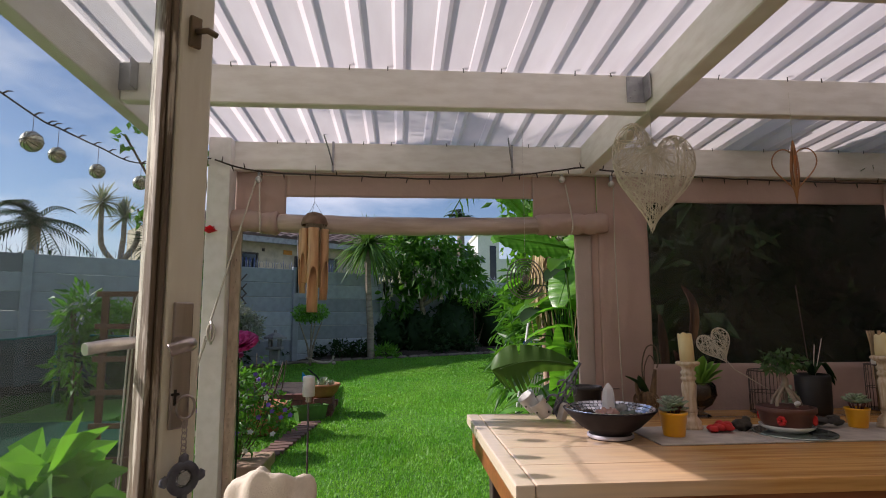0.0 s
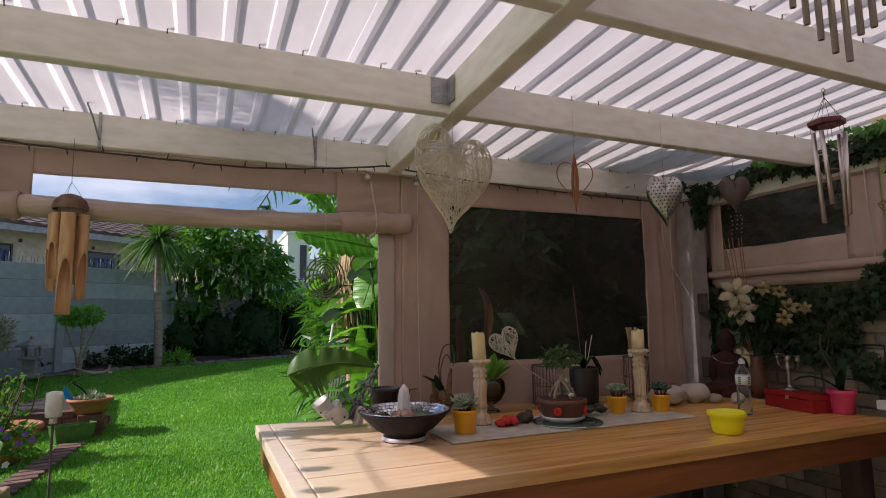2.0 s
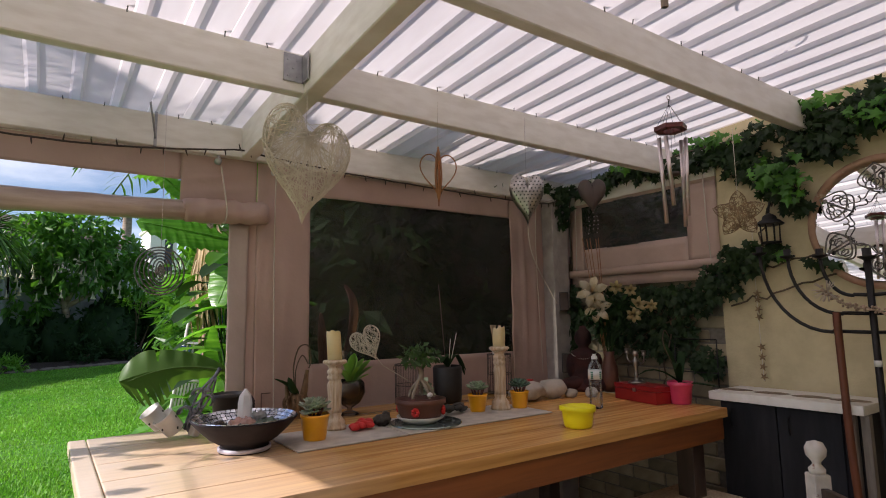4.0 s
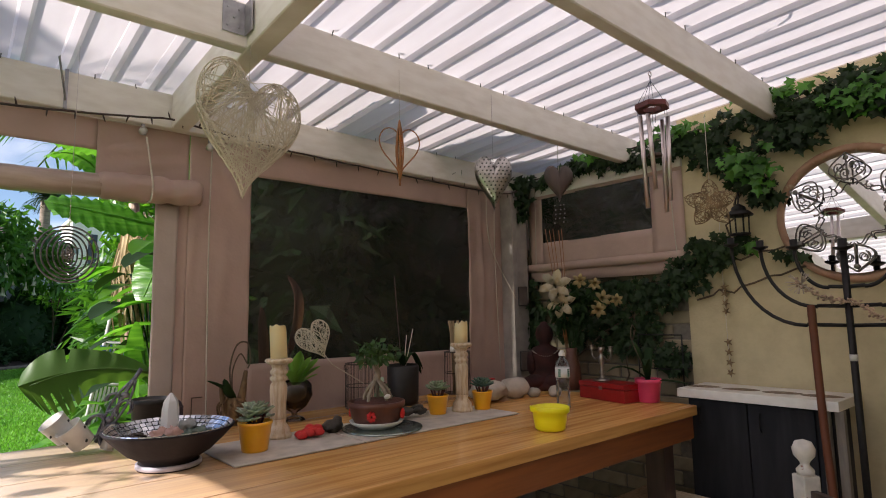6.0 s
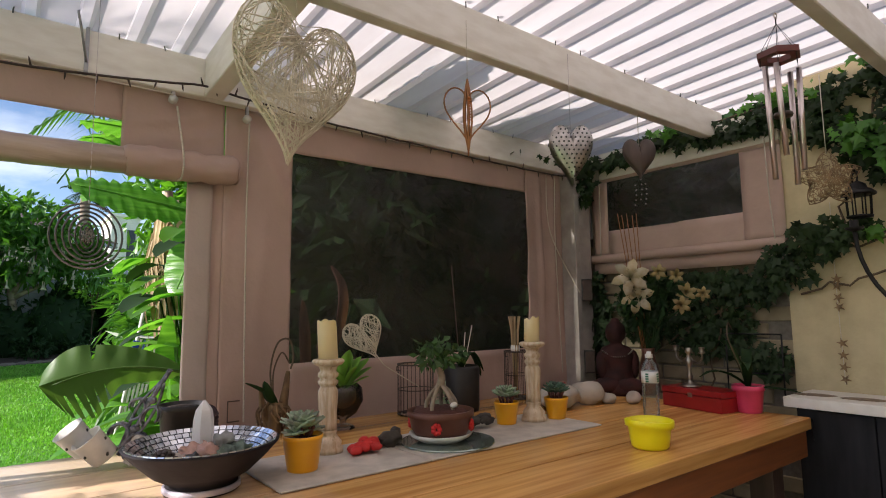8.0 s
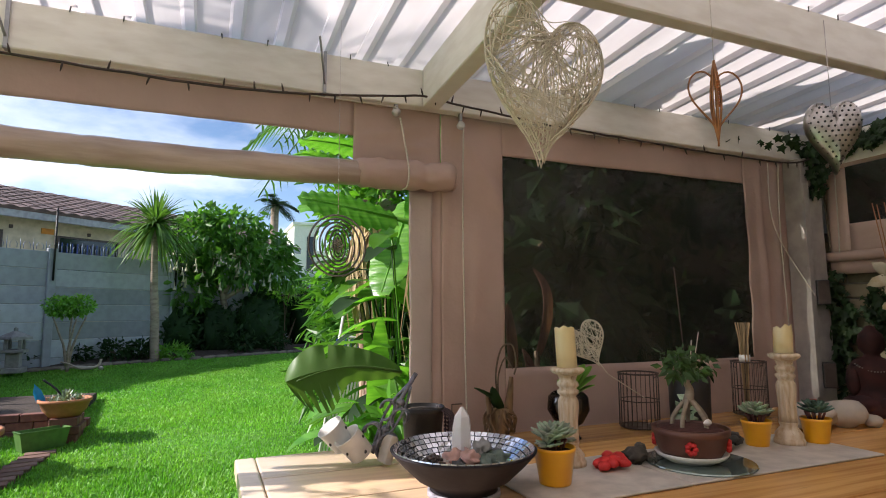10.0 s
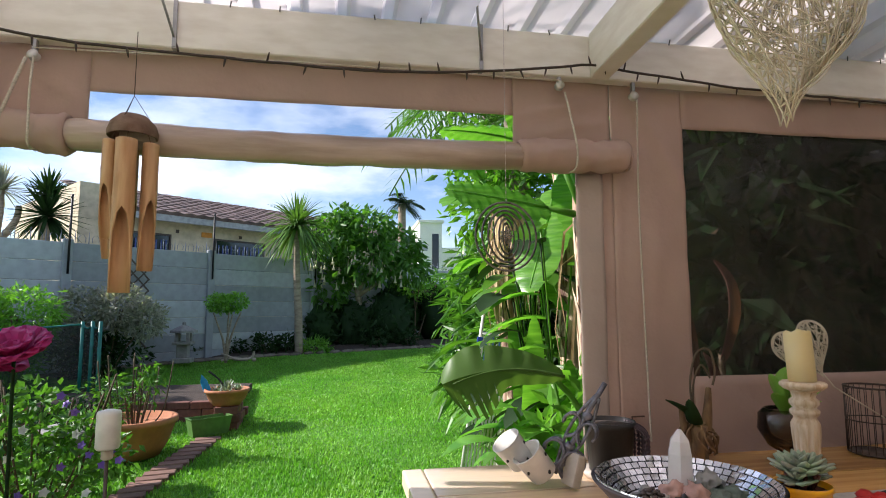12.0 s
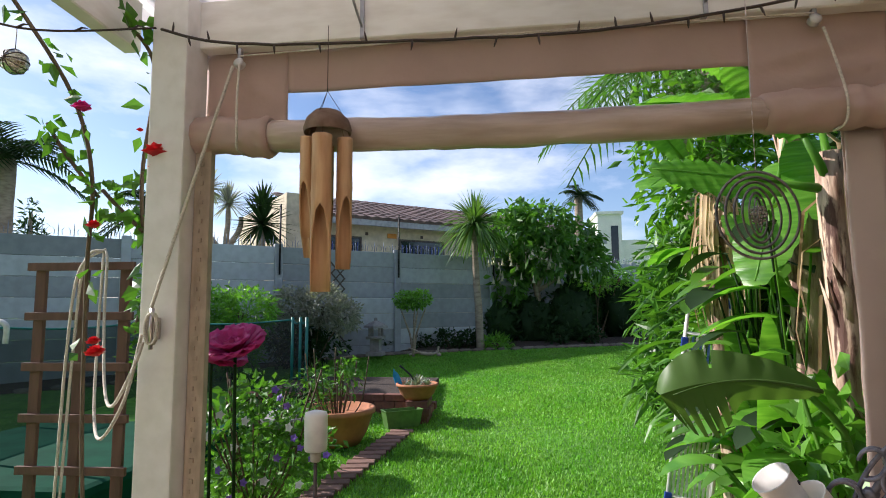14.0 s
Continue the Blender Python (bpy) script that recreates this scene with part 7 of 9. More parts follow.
cord("hanging_cord", "cream cord hanging down over the trellis", curve((-1.335, 3.165, 1.54), (-1.385, 3.13, 1.50), (-1.41, 3.13, 1.2), (-1.425, 3.13, 0.8), (-1.44, 3.12, 0.3)), 0.0048)
cord("hanging_cord", "cream cord hanging down over the trellis", curve((-1.335, 3.165, 1.545), (-1.395, 3.12, 1.47), (-1.425, 3.12, 1.2), (-1.44, 3.12, 0.7), (-1.45, 3.11, 0.3)), 0.0048)


# ---- ivy ----
def ivy(name, material, spots, count, size, normal, seed, label, parent=None):
    """Five-lobed leaves lying roughly along a wall."""
    rng = np.random.default_rng(seed)
    lobes = np.array([(0, 0), (-0.42, -0.12), (-0.28, 0.18), (-0.52, 0.40), (-0.18, 0.52), (0, 1.0), (0.18, 0.52), (0.52, 0.40), (0.28, 0.18), (0.42, -0.12)])
    sp = np.array(spots, float)
    wt = np.maximum(sp[:, 4], 0.02) * np.maximum(sp[:, 5], 0.02)
    which = rng.choice(len(sp), count, p=wt / wt.sum())
    d = rng.normal(size=(count, 3))
    d /= np.maximum(np.linalg.norm(d, axis=1), 1e-6)[:, None]
    pos = sp[which, :3] + d * sp[which, 3:6] * (rng.random(count) ** 0.5)[:, None]
    nrm = np.array(normal) + rng.normal(size=(count, 3)) * 0.45
    nrm /= np.linalg.norm(nrm, axis=1)[:, None]
    down = np.array([0, 0, -1.0]) + rng.normal(size=(count, 3)) * 0.6
    down -= nrm * (down * nrm).sum(1)[:, None]
    down /= np.linalg.norm(down, axis=1)[:, None]
    side = np.cross(nrm, down)
    s = (size * (0.55 + 0.8 * rng.random(count)))[:, None]
    v = []
    for a, c in lobes:
        v.append(pos + side * s * a + down * s * c + nrm * s * (0.10 - 0.25 * abs(a) - 0.1 * c * c))
    v = np.stack(v, 1).reshape(-1, 3)
    faces = []
    for i in range(count):
        o = i * 10
        faces += [(o, o + k, o + k + 1) for k in range(1, 9)]
    me = bpy.data.meshes.new(name)
    me.from_pydata(v.tolist(), [], faces)
    me.materials.append(material)
    ob = new(name, me)
    if parent is not None:
        ob.parent = parent
        return ob
    return tagged(ob, label, "ivy", "", "stuff")


iv = thing("ivy", "dark green ivy climbing over the cream wall and blind", "ivy")
dark = [(3.20, 2.35, 2.21, 0.05, 0.35, 0.05), (3.20, 1.80, 2.19, 0.05, 0.30, 0.07), (3.19, 1.35, 2.25, 0.06, 0.35, 0.06), (3.18, 0.90, 2.28, 0.06, 0.30, 0.07),
        (3.18, 1.46, 1.98, 0.05, 0.11, 0.13), (3.19, 1.39, 1.86, 0.05, 0.08, 0.08), (3.18, 1.66, 1.60, 0.06, 0.14, 0.10), (3.19, 1.52, 1.62, 0.05, 0.10, 0.06),
        (3.20, 1.80, 1.50, 0.05, 0.14, 0.11), (3.22, 2.02, 1.40, 0.05, 0.20, 0.10), (3.23, 2.30, 1.42, 0.05, 0.22, 0.08), (3.24, 2.20, 1.20, 0.04, 0.25, 0.16),
        (3.24, 2.55, 1.30, 0.04, 0.20, 0.22), (3.22, 2.84, 1.2, 0.05, 0.08, 0.35), (3.12, 2.83, 2.06, 0.06, 0.06, 0.16), (3.16, 2.85, 2.18, 0.08, 0.10, 0.05), (3.20, 2.62, 2.17, 0.05, 0.2, 0.05),
        (3.0, 2.86, 2.2, 0.15, 0.05, 0.04), (3.20, 1.30, 1.56, 0.04, 0.08, 0.03), (3.18, 1.26, 2.12, 0.05, 0.18, 0.10), (3.18, 1.0, 2.19, 0.05, 0.25, 0.08), (3.20, 1.62, 2.10, 0.05, 0.14, 0.10), (2.75, 2.87, 2.17, 0.20, 0.03, 0.025), (3.19, 2.05, 2.15, 0.04, 0.25, 0.03), (3.23, 1.92, 1.06, 0.03, 0.10, 0.10)]
ivy("foliage", M_IVY, dark, 4300, 0.043, (-1, -0.25, 0.25), 3, "", iv)
young = [(3.13, 1.45, 2.02, 0.05, 0.15, 0.10), (3.14, 1.75, 2.26, 0.05, 0.22, 0.04), (3.15, 1.30, 2.32, 0.05, 0.25, 0.03), (3.13, 1.36, 1.93, 0.04, 0.08, 0.08), (3.14, 1.42, 1.60, 0.03, 0.08, 0.03), (3.14, 2.30, 2.25, 0.06, 0.15, 0.03), (3.14, 0.95, 2.20, 0.05, 0.2, 0.08)]
ivy("foliage", M_IVYYOUNG, young, 260, 0.05, (-1, -0.2, 0.5), 9, "", iv)
b = bm_new()
rng = random.Random(2)
for y0, z0, y1, z1 in ((2.9, 0.6, 2.85, 2.2), (2.85, 2.2, 0.8, 2.27), (2.6, 1.0, 1.7, 1.55), (1.7, 1.55, 1.3, 1.58), (2.2, 0.9, 2.1, 1.4), (1.6, 1.6, 1.45, 2.1), (1.4, 2.25, 1.5, 1.85), (1.25, 1.5, 1.75, 1.36)):
    n = 9
    tube(b, [(3.225 + rng.uniform(-0.01, 0.005), y0 + (y1 - y0) * k / n + rng.uniform(-0.02, 0.02), z0 + (z1 - z0) * k / n + rng.uniform(-0.02, 0.02)) for k in range(n + 1)], 0.005, 5)
part("stem", b, M_TWIG, iv)

# wire frame leaning on the low wall
b = bm_new()
for pts in (((3.21, 1.85, 0.90), (3.215, 1.85, 1.18)), ((3.21, 2.10, 0.90), (3.215, 2.10, 1.18)), ((3.215, 1.85, 1.18), (3.215, 2.10, 1.18)), ((3.212, 1.85, 1.0), (3.212, 2.10, 1.0))):
    tube(b, pts, 0.004, 5)
solid("garden_trellis_wire", b, M_BLACKIRON, "thin dark wire frame against the brick wall", "garden wire")

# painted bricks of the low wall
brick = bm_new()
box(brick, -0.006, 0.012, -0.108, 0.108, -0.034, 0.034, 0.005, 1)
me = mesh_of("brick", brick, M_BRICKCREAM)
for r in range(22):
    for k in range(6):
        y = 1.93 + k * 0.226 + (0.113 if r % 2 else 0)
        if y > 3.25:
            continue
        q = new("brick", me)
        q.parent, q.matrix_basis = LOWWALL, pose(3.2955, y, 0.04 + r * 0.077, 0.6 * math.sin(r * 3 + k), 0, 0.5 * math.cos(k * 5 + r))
# floor pavers
paver = bm_new()
box(paver, -0.098, 0.098, -0.048, 0.048, -0.03, 0.0, 0.004, 1)
me = mesh_of("paver", paver, M_PAVER)
n = 0
for j in range(14):
    for i in range(20):
        x, y = -1.35 + i * 0.204 + (0.102 if j % 2 else 0), 0.25 + j * 0.204
        q = new("paver", me)
        q.parent, q.matrix_basis = FLOOR, pose(x, y, -0.006, 0, 0, 90 if (i + j) % 2 else 0)


# ---- garden ----
def trunk(bm, pts, r0, r1, seg=8):
    pts = curve(*pts, n=4)
    n = len(pts) - 1
    return tube(bm, [p + Vector((0.02 * noise.noise(p * 3), 0.02 * noise.noise(p * 3 + Vector((5, 0, 0))), 0)) for p in pts], [r0 + (r1 - r0) * i / n for i in range(n + 1)], seg)


def strap_crown(bm, at, count, length, width, seed, low=-0.6, stiff=0.6):
    """Sword leaves springing from one point and arching over."""
    rng = random.Random(seed)
    for i in range(count):
        a, el = rng.uniform(0, 2 * math.pi), rng.uniform(low, 1.4)
        ln = length * rng.uniform(0.75, 1.1)
        d = Vector((math.cos(a) * math.cos(el), math.sin(a) * math.cos(el), math.sin(el)))
        sag = (1 - stiff) * ln * (1.15 - abs(el) / 1.6)
        pts = [Vector(at) + d * ln * t + Vector((0, 0, -sag * t * t)) for t in (0, 0.25, 0.5, 0.75, 1)]
        blade(bm, pts, width, 0.3, shape=lambda t: 0.6 + 0.4 * math.sin(math.pi * min(1, t * 1.4)) if t < 0.7 else (1 - t) * 2.6 + 0.04)
    return bm


def tree(name, label, at, pts, r0, r1, mat_leaf, spots, count, size, seed, slim=0.4, limbs=(), category="tree", droop=0.2, shell=0.4):
    t = thing(name, label, category, at)
    b = bm_new()
    trunk(b, pts, r0, r1)
    part("trunk", b, M_BARK, t)
    for lp in limbs:
        b = bm_new()
        trunk(b, lp, r1 * 0.9, r1 * 0.3, 6)
        part("limb", b, M_BARK, t)
    leaves("crown", mat_leaf, spots, count, size, t, seed, droop, slim, shell)
    return t


def shrub(label, at, mat_leaf, spots, count, size, seed, slim=0.4, group="", stems=5, shell=0.3, droop=0.0, category="shrub", core=False):
    t = thing("shrub", label, category, at, group=group)
    rng = random.Random(seed)
    b = bm_new()
    for k in range(stems):
        sx, sy, sz = spots[k % len(spots)][:3]
        tube(b, curve((rng.uniform(-0.05, 0.05), rng.uniform(-0.05, 0.05), -0.03), (sx * 0.5, sy * 0.5, sz * 0.5), (sx + rng.uniform(-0.1, 0.1), sy + rng.uniform(-0.1, 0.1), sz)), 0.012, 5)
    part("stem", b, M_TWIG, t)
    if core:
        # solid dark lumps added so no light passes between the leaves
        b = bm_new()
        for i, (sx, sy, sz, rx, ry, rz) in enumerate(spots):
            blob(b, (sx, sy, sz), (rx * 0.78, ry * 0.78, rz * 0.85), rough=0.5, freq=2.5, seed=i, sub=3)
        part("inner_growth", b, M_LEAFDARK, t, "solid dark core added to block light between the leaves")
    leaves("foliage", mat_leaf, spots, count, size, t, seed, droop, slim, shell)
    return t


M_EDGE = mk("brown_edging_stone", (0.17, 0.14, 0.11), 0.9, scale=14, bump=0.5, per="object")
# soil bed along the far edge of the lawn, with edging stones
b = bm_new()
edge_line = curve((-9.0, 6.2, 0), (-5.6, 9.0, 0), (-3.6, 11.1, 0), (-1.6, 12.35, 0), (1.2, 13.3, 0), (3.2, 13.9, 0), (6.0, 14.6, 0), n=6)
rows = []
for p in edge_line:
    row = []
    for k in range(7):
        q = p + Vector((-0.64, 0.77, 0)) * (0.45 * k)
        row.append((q.x, q.y, ground_z(q.x, q.y) + 0.03 + (0.05 if k else -0.02) + 0.03 * noise.noise((q.x * 3, q.y * 3, 1))))
    rows.append(row)
sheet(b, rows)
solid("flower_bed", b, M_EARTH, "dark soil flower bed along the garden wall", "flower bed", "structure")
for i in range(0, len(edge_line), 1):
    for k in range(2):
        p = edge_line[i] + (edge_line[min(i + 1, len(edge_line) - 1)] - edge_line[i]) * (0.5 * k)
        b = bm_new()
        blob(b, (0, 0, 0.02), (0.16, 0.08, 0.045), rough=0.35, freq=2, seed=i * 2 + k)
        solid("edging_stone", b, M_EDGE, "rough stone edging the flower bed", "stone", group="edging stones", at=pose(p.x, p.y, ground_z(p.x, p.y), 0, 0, 35 + 20 * math.sin(i)))

# cabbage palm
cp = thing("cabbage_palm", "cabbage palm with a slim pale trunk and drooping strap leaves", "palm", (-0.70, 12.85, 0.43))
b = bm_new()
trunk(b, [(0.05, 0, -0.05), (0.02, 0, 0.8), (-0.03, 0, 1.6), (-0.05, 0, 2.55)], 0.085, 0.06)
part("trunk", b, M_BARK, cp)
b = bm_new()
strap_crown(b, (-0.05, 0, 2.58), 230, 0.92, 0.05, 5, -0.75, 0.45)
part("crown", b, M_LEAFYUCCA, cp)

# trumpet tree
tt = tree("trumpet_tree", "broad leafy tree with pale hanging trumpet flowers", (0.55, 14.2, 0.45), [(0, 0, -0.05), (0.05, 0, 0.7), (-0.05, 0, 1.4)], 0.10, 0.06, M_LEAF,
          [(-0.55, 0, 2.55, 0.65, 0.6, 0.5), (0.15, -0.1, 2.75, 0.7, 0.6, 0.45), (0.85, 0, 2.35, 0.6, 0.6, 0.45), (-0.9, 0.1, 2.0, 0.5, 0.5, 0.5), (0.2, -0.2, 2.0, 0.8, 0.6, 0.55), (1.15, 0, 1.85, 0.5, 0.5, 0.4), (-0.7, -0.2, 1.35, 0.5, 0.4, 0.5), (-0.35, 0.0, 3.0, 0.4, 0.4, 0.25)], 3600, 0.20, 4, 0.42,
          limbs=(((0, 0, 1.3), (-0.5, 0, 1.9), (-0.8, 0, 2.5)), ((0, 0, 1.3), (0.3, 0, 2.0), (0.2, 0, 2.7)), ((0, 0, 1.2), (0.7, 0, 1.7), (1.0, 0, 2.3))), droop=0.5, shell=0.55)
b = bm_new()
rng = random.Random(7)
M_TRUMPET = mk("leaf_trumpet", (0.62, 0.58, 0.44), 0.5, bump=0, thin=0.3)
for i in range(40):
    x, z = rng.uniform(-1.1, 1.2), rng.uniform(1.3, 2.2)
    b = bm_new()
    lathe(b, [(0.008, 0.16), (0.012, 0.08), (0.03, 0.02), (0.05, 0.0)], 7, at=(x, rng.uniform(-0.7, -0.45), z))
    part("trumpet_flower", b, M_TRUMPET, tt, "pale hanging trumpet flower")

# dark hedge behind the lawn; shade and sun put into dark and light leaf colours
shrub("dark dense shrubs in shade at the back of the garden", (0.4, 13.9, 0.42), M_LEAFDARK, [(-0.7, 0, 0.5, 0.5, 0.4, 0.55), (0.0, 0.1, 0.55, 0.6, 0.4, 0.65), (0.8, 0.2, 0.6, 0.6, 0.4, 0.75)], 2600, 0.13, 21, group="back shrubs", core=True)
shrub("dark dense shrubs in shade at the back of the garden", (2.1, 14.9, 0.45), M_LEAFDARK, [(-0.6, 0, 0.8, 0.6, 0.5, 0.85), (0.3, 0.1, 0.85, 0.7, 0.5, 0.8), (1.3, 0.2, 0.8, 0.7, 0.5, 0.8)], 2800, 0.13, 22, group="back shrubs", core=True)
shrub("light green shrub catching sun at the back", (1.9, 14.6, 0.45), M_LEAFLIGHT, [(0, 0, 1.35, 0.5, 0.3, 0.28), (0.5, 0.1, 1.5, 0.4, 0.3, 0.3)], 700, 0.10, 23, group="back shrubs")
shrub("low bright green clump under the palm", (-0.35, 12.95, 0.42), M_LEAFLIGHT, [(0, 0, 0.15, 0.35, 0.2, 0.17)], 350, 0.16, 24, slim=0.22, group="bed plants")
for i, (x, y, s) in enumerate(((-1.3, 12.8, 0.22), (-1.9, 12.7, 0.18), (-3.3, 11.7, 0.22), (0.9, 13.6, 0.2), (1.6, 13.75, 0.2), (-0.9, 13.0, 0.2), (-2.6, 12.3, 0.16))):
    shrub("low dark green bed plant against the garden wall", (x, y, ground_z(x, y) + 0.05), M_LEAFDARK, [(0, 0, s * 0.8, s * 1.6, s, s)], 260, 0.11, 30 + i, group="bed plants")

# clipped topiary
tp = thing("topiary", "small clipped flat-topped topiary tree, bright green on top", "topiary", (-1.82, 11.75, 0.44))
b = bm_new()
for dx, dy, z in ((-0.25, 0, 0.85), (0.0, 0.1, 0.9), (0.22, 0, 0.85), (0.1, -0.1, 0.82)):
    trunk(b, [(0, 0, -0.03), (dx * 0.25, dy, 0.35), (dx * 0.6, dy, 0.6), (dx, dy, z)], 0.025, 0.012, 6)
part("trunk", b, M_BARK, tp)
leaves("crown", M_LEAFLIGHT, [(-0.16, 0, 1.02, 0.22, 0.22, 0.17), (0.12, 0, 1.04, 0.24, 0.22, 0.16), (0.0, -0.1, 1.0, 0.24, 0.2, 0.17)], 1500, 0.055, tp, 8, 0.0, 0.6, 0.6)

# stone lantern
sl = thing("stone_lantern", "grey stone garden lantern on a square base", "stone lantern", (-2.47, 11.5, 0.45))
M_GREYSTONE = mk("grey_garden_stone", (0.28, 0.27, 0.26), 0.9, scale=16, bump=0.5)
b = bm_new()
box(b, -0.15, 0.15, -0.15, 0.15, 0.0, 0.08, 0.015)
box(b, -0.09, 0.09, -0.09, 0.09, 0.08, 0.30, 0.015)
part("base", b, M_GREYSTONE, sl)
b = bm_new()
box(b, -0.15, 0.15, -0.15, 0.15, 0.30, 0.35, 0.012)
for dx, dy in ((-0.09, -0.09), (0.09, -0.09), (-0.09, 0.09), (0.09, 0.09)):
    box(b, dx - 0.025, dx + 0.025, dy - 0.025, dy + 0.025, 0.35, 0.50, 0.006)
part("chamber", b, M_GREYSTONE, sl)
b = bm_new()
lathe(b, [(0.23, 0.50), (0.22, 0.54), (0.10, 0.60), (0.03, 0.63), (0.03, 0.67), (0.0, 0.69)], 4)
for f in b.faces:
    f.smooth = False
part("roof", b, M_GREYSTONE, sl)

# driftwood at the bed edge
b = bm_new()
tube(b, curve((-0.5, 0, 0.05), (-0.25, 0.05, 0.10), (0.1, 0, 0.07), (0.35, 0, 0.12), (0.42, 0, 0.30)), [0.03] * 10 + [0.05] * 10 + [0.035] * 13, 7)
tube(b, curve((-0.1, 0, 0.08), (-0.3, -0.1, 0.2), (-0.5, -0.1, 0.26)), 0.02, 6)
blob(b, (0.42, 0, 0.06), (0.07, 0.06, 0.06))
solid("driftwood_log", b, mk("bleached_wood", (0.48, 0.40, 0.32), 0.85, scale=9, bump=0.5), "bleached driftwood branch lying at the bed edge", "driftwood", at=pose(-1.60, 11.75, 0.42) @ Matrix.Scale(0.6, 4))

# shrubs before the wall on the left
shrub("rounded yellow-green shrub before the garden wall", (-4.15, 9.4, 0.26), M_LEAFLIGHT, [(-0.35, 0, 0.95, 0.45, 0.4, 0.42), (0.2, 0, 1.0, 0.5, 0.4, 0.4), (0, 0, 0.5, 0.5, 0.4, 0.45)], 5200, 0.10, 40, slim=0.28, shell=0.6)
shrub("grey lavender-like shrub before the garden wall", (-3.25, 10.4, 0.34), M_LEAFGREY, [(-0.35, 0, 0.98, 0.4, 0.4, 0.36), (0.15, 0, 1.02, 0.42, 0.4, 0.36), (0.5, 0, 0.85, 0.3, 0.35, 0.3)], 5000, 0.085, 41, slim=0.32, shell=0.6)
shrub("dark lower branches of the grey shrub", (-3.5, 10.5, 0.33), M_LEAFDARK, [(0, 0, 0.4, 0.6, 0.4, 0.4)], 1800, 0.10, 42)
tl = thing("lattice_trellis", "dark expanding lattice trellis on the garden wall", "trellis", (-3.22, 11.42, 0.80), turn=WANG)
for k in range(7):
    for s in (-1, 1):
        b = bm_new()
        box(b, -0.27, 0.27, -0.006, 0.006, -0.012, 0.012, m=pose(0.0, -0.02 - 0.014 * (s > 0), 0.10 + 0.19 * k, 0, 48 * s, 0))
        part("lath", b, M_DARKWOOD, tl)

# neighbour's house behind the wall
HO = Vector((-4.2, 14.65, 0))
M_HOUSE = mk("cream_render", (0.62, 0.53, 0.38), 0.85, scale=6, bump=0.2)
M_ROOFTILE = mk("brown_roof_tile", (0.15, 0.10, 0.085), 0.75, col2=(0.10, 0.065, 0.06), scale=8, bump=0.3, per="object")
M_BLUE = mk("blue_bars", (0.05, 0.10, 0.40), 0.5, bump=0)
M_DARKGLASS = mk("dark_window_glass", (0.02, 0.025, 0.035), 0.08, scale=4, bump=0)
nh = thing("neighbour_house", "cream bungalow with a brown tiled roof behind the wall", "house", tuple(HO), turn=WANG)
b = bm_new()
box(b, -0.9, 9.0, 0.0, 0.25, 0.3, 3.40)
box(b, -0.9, -0.65, 0.25, 6.0, 0.3, 3.40)
part("wall", b, M_HOUSE, nh)
b = bm_new()
box(b, -1.35, -0.9, -0.15, 4.5, 0.3, 3.98)
part("gable_wall", b, M_HOUSE, nh, "taller cream side wall")
b = bm_new()
box(b, -0.88, 9.0, -0.48, -0.42, 3.30, 3.48, 0.01)
part("fascia", b, mk("grey_fascia", (0.36, 0.37, 0.38), 0.6, bump=0.1), nh, "pale grey gutter board")
b = bm_new()
slope = math.atan2(1.05, 3.3)
box(b, -0.88, 9.0, 0, 3.5, -0.03, 0.0, m=pose(0, -0.5, 3.475, math.degrees(slope), 0, 0))
roofbase = part("roof", b, M_ROOFTILE, nh)
tile = bm_new()
sheet(tile, [[(x * 0.3, y, 0.012 + 0.030 * math.sin(math.pi * x) + 0.02 * (1 - y / 0.36)) for x in (0, 0.2, 0.4, 0.6, 0.8, 1.0)] for y in (0.0, 0.36)])
sheet(tile, [[(x * 0.3, 0.0, z * (0.032 + 0.030 * math.sin(math.pi * x))) for x in (0, 0.2, 0.4, 0.6, 0.8, 1.0)] for z in (0.0, 1.0)])
tile_me = mesh_of("roof_tile", tile, M_ROOFTILE)
for r in range(10):
    for c in range(28):
        q = new("roof_tile", tile_me)
        q.parent = roofbase
        q.matrix_basis = pose(0, -0.5, 3.475, math.degrees(slope), 0, 0) @ pose(-0.86 + c * 0.3 + (0.0 if r % 2 else 0.0), r * 0.345, 0.0)
for x0, x1 in ((-0.35, 0.55), (1.69, 2.99), (4.6, 5.8)):
    w = part("window", box(bm_new(), x0, x1, -0.02, -0.004, 2.2, 3.03), M_DARKGLASS, nh, "dark window with blue bars")
    b = bm_new()
    for xx in (x0 - 0.04, x1):
        box(b, xx, xx + 0.04, -0.05, -0.021, 2.16, 3.07)
    box(b, x0, x1, -0.05, -0.021, 3.03, 3.07)
    part("frame", b, M_DARKWOOD, w)
    b = bm_new()
    for k in range(int((x1 - x0) / 0.11)):
        tube(b, [(x0 + 0.05 + 0.11 * k, -0.06, 2.2), (x0 + 0.05 + 0.11 * k, -0.06, 2.92)], 0.014, 5)
    part("bars", b, M_BLUE, w)
b = bm_new()
box(b, 1.32, 1.58, -0.02, -0.003, 3.08, 3.20)
part("sign", b, mk("orange_sign", (0.72, 0.28, 0.03), 0.5, bump=0), nh, "small orange sign")
for x in (0.7, 2.3, 3.6):
    b = bm_new()
    box(b, x, x + 0.07, -0.04, -0.003, 3.12, 3.20, 0.01)
    part("vent", b, M_DARKWOOD, nh)
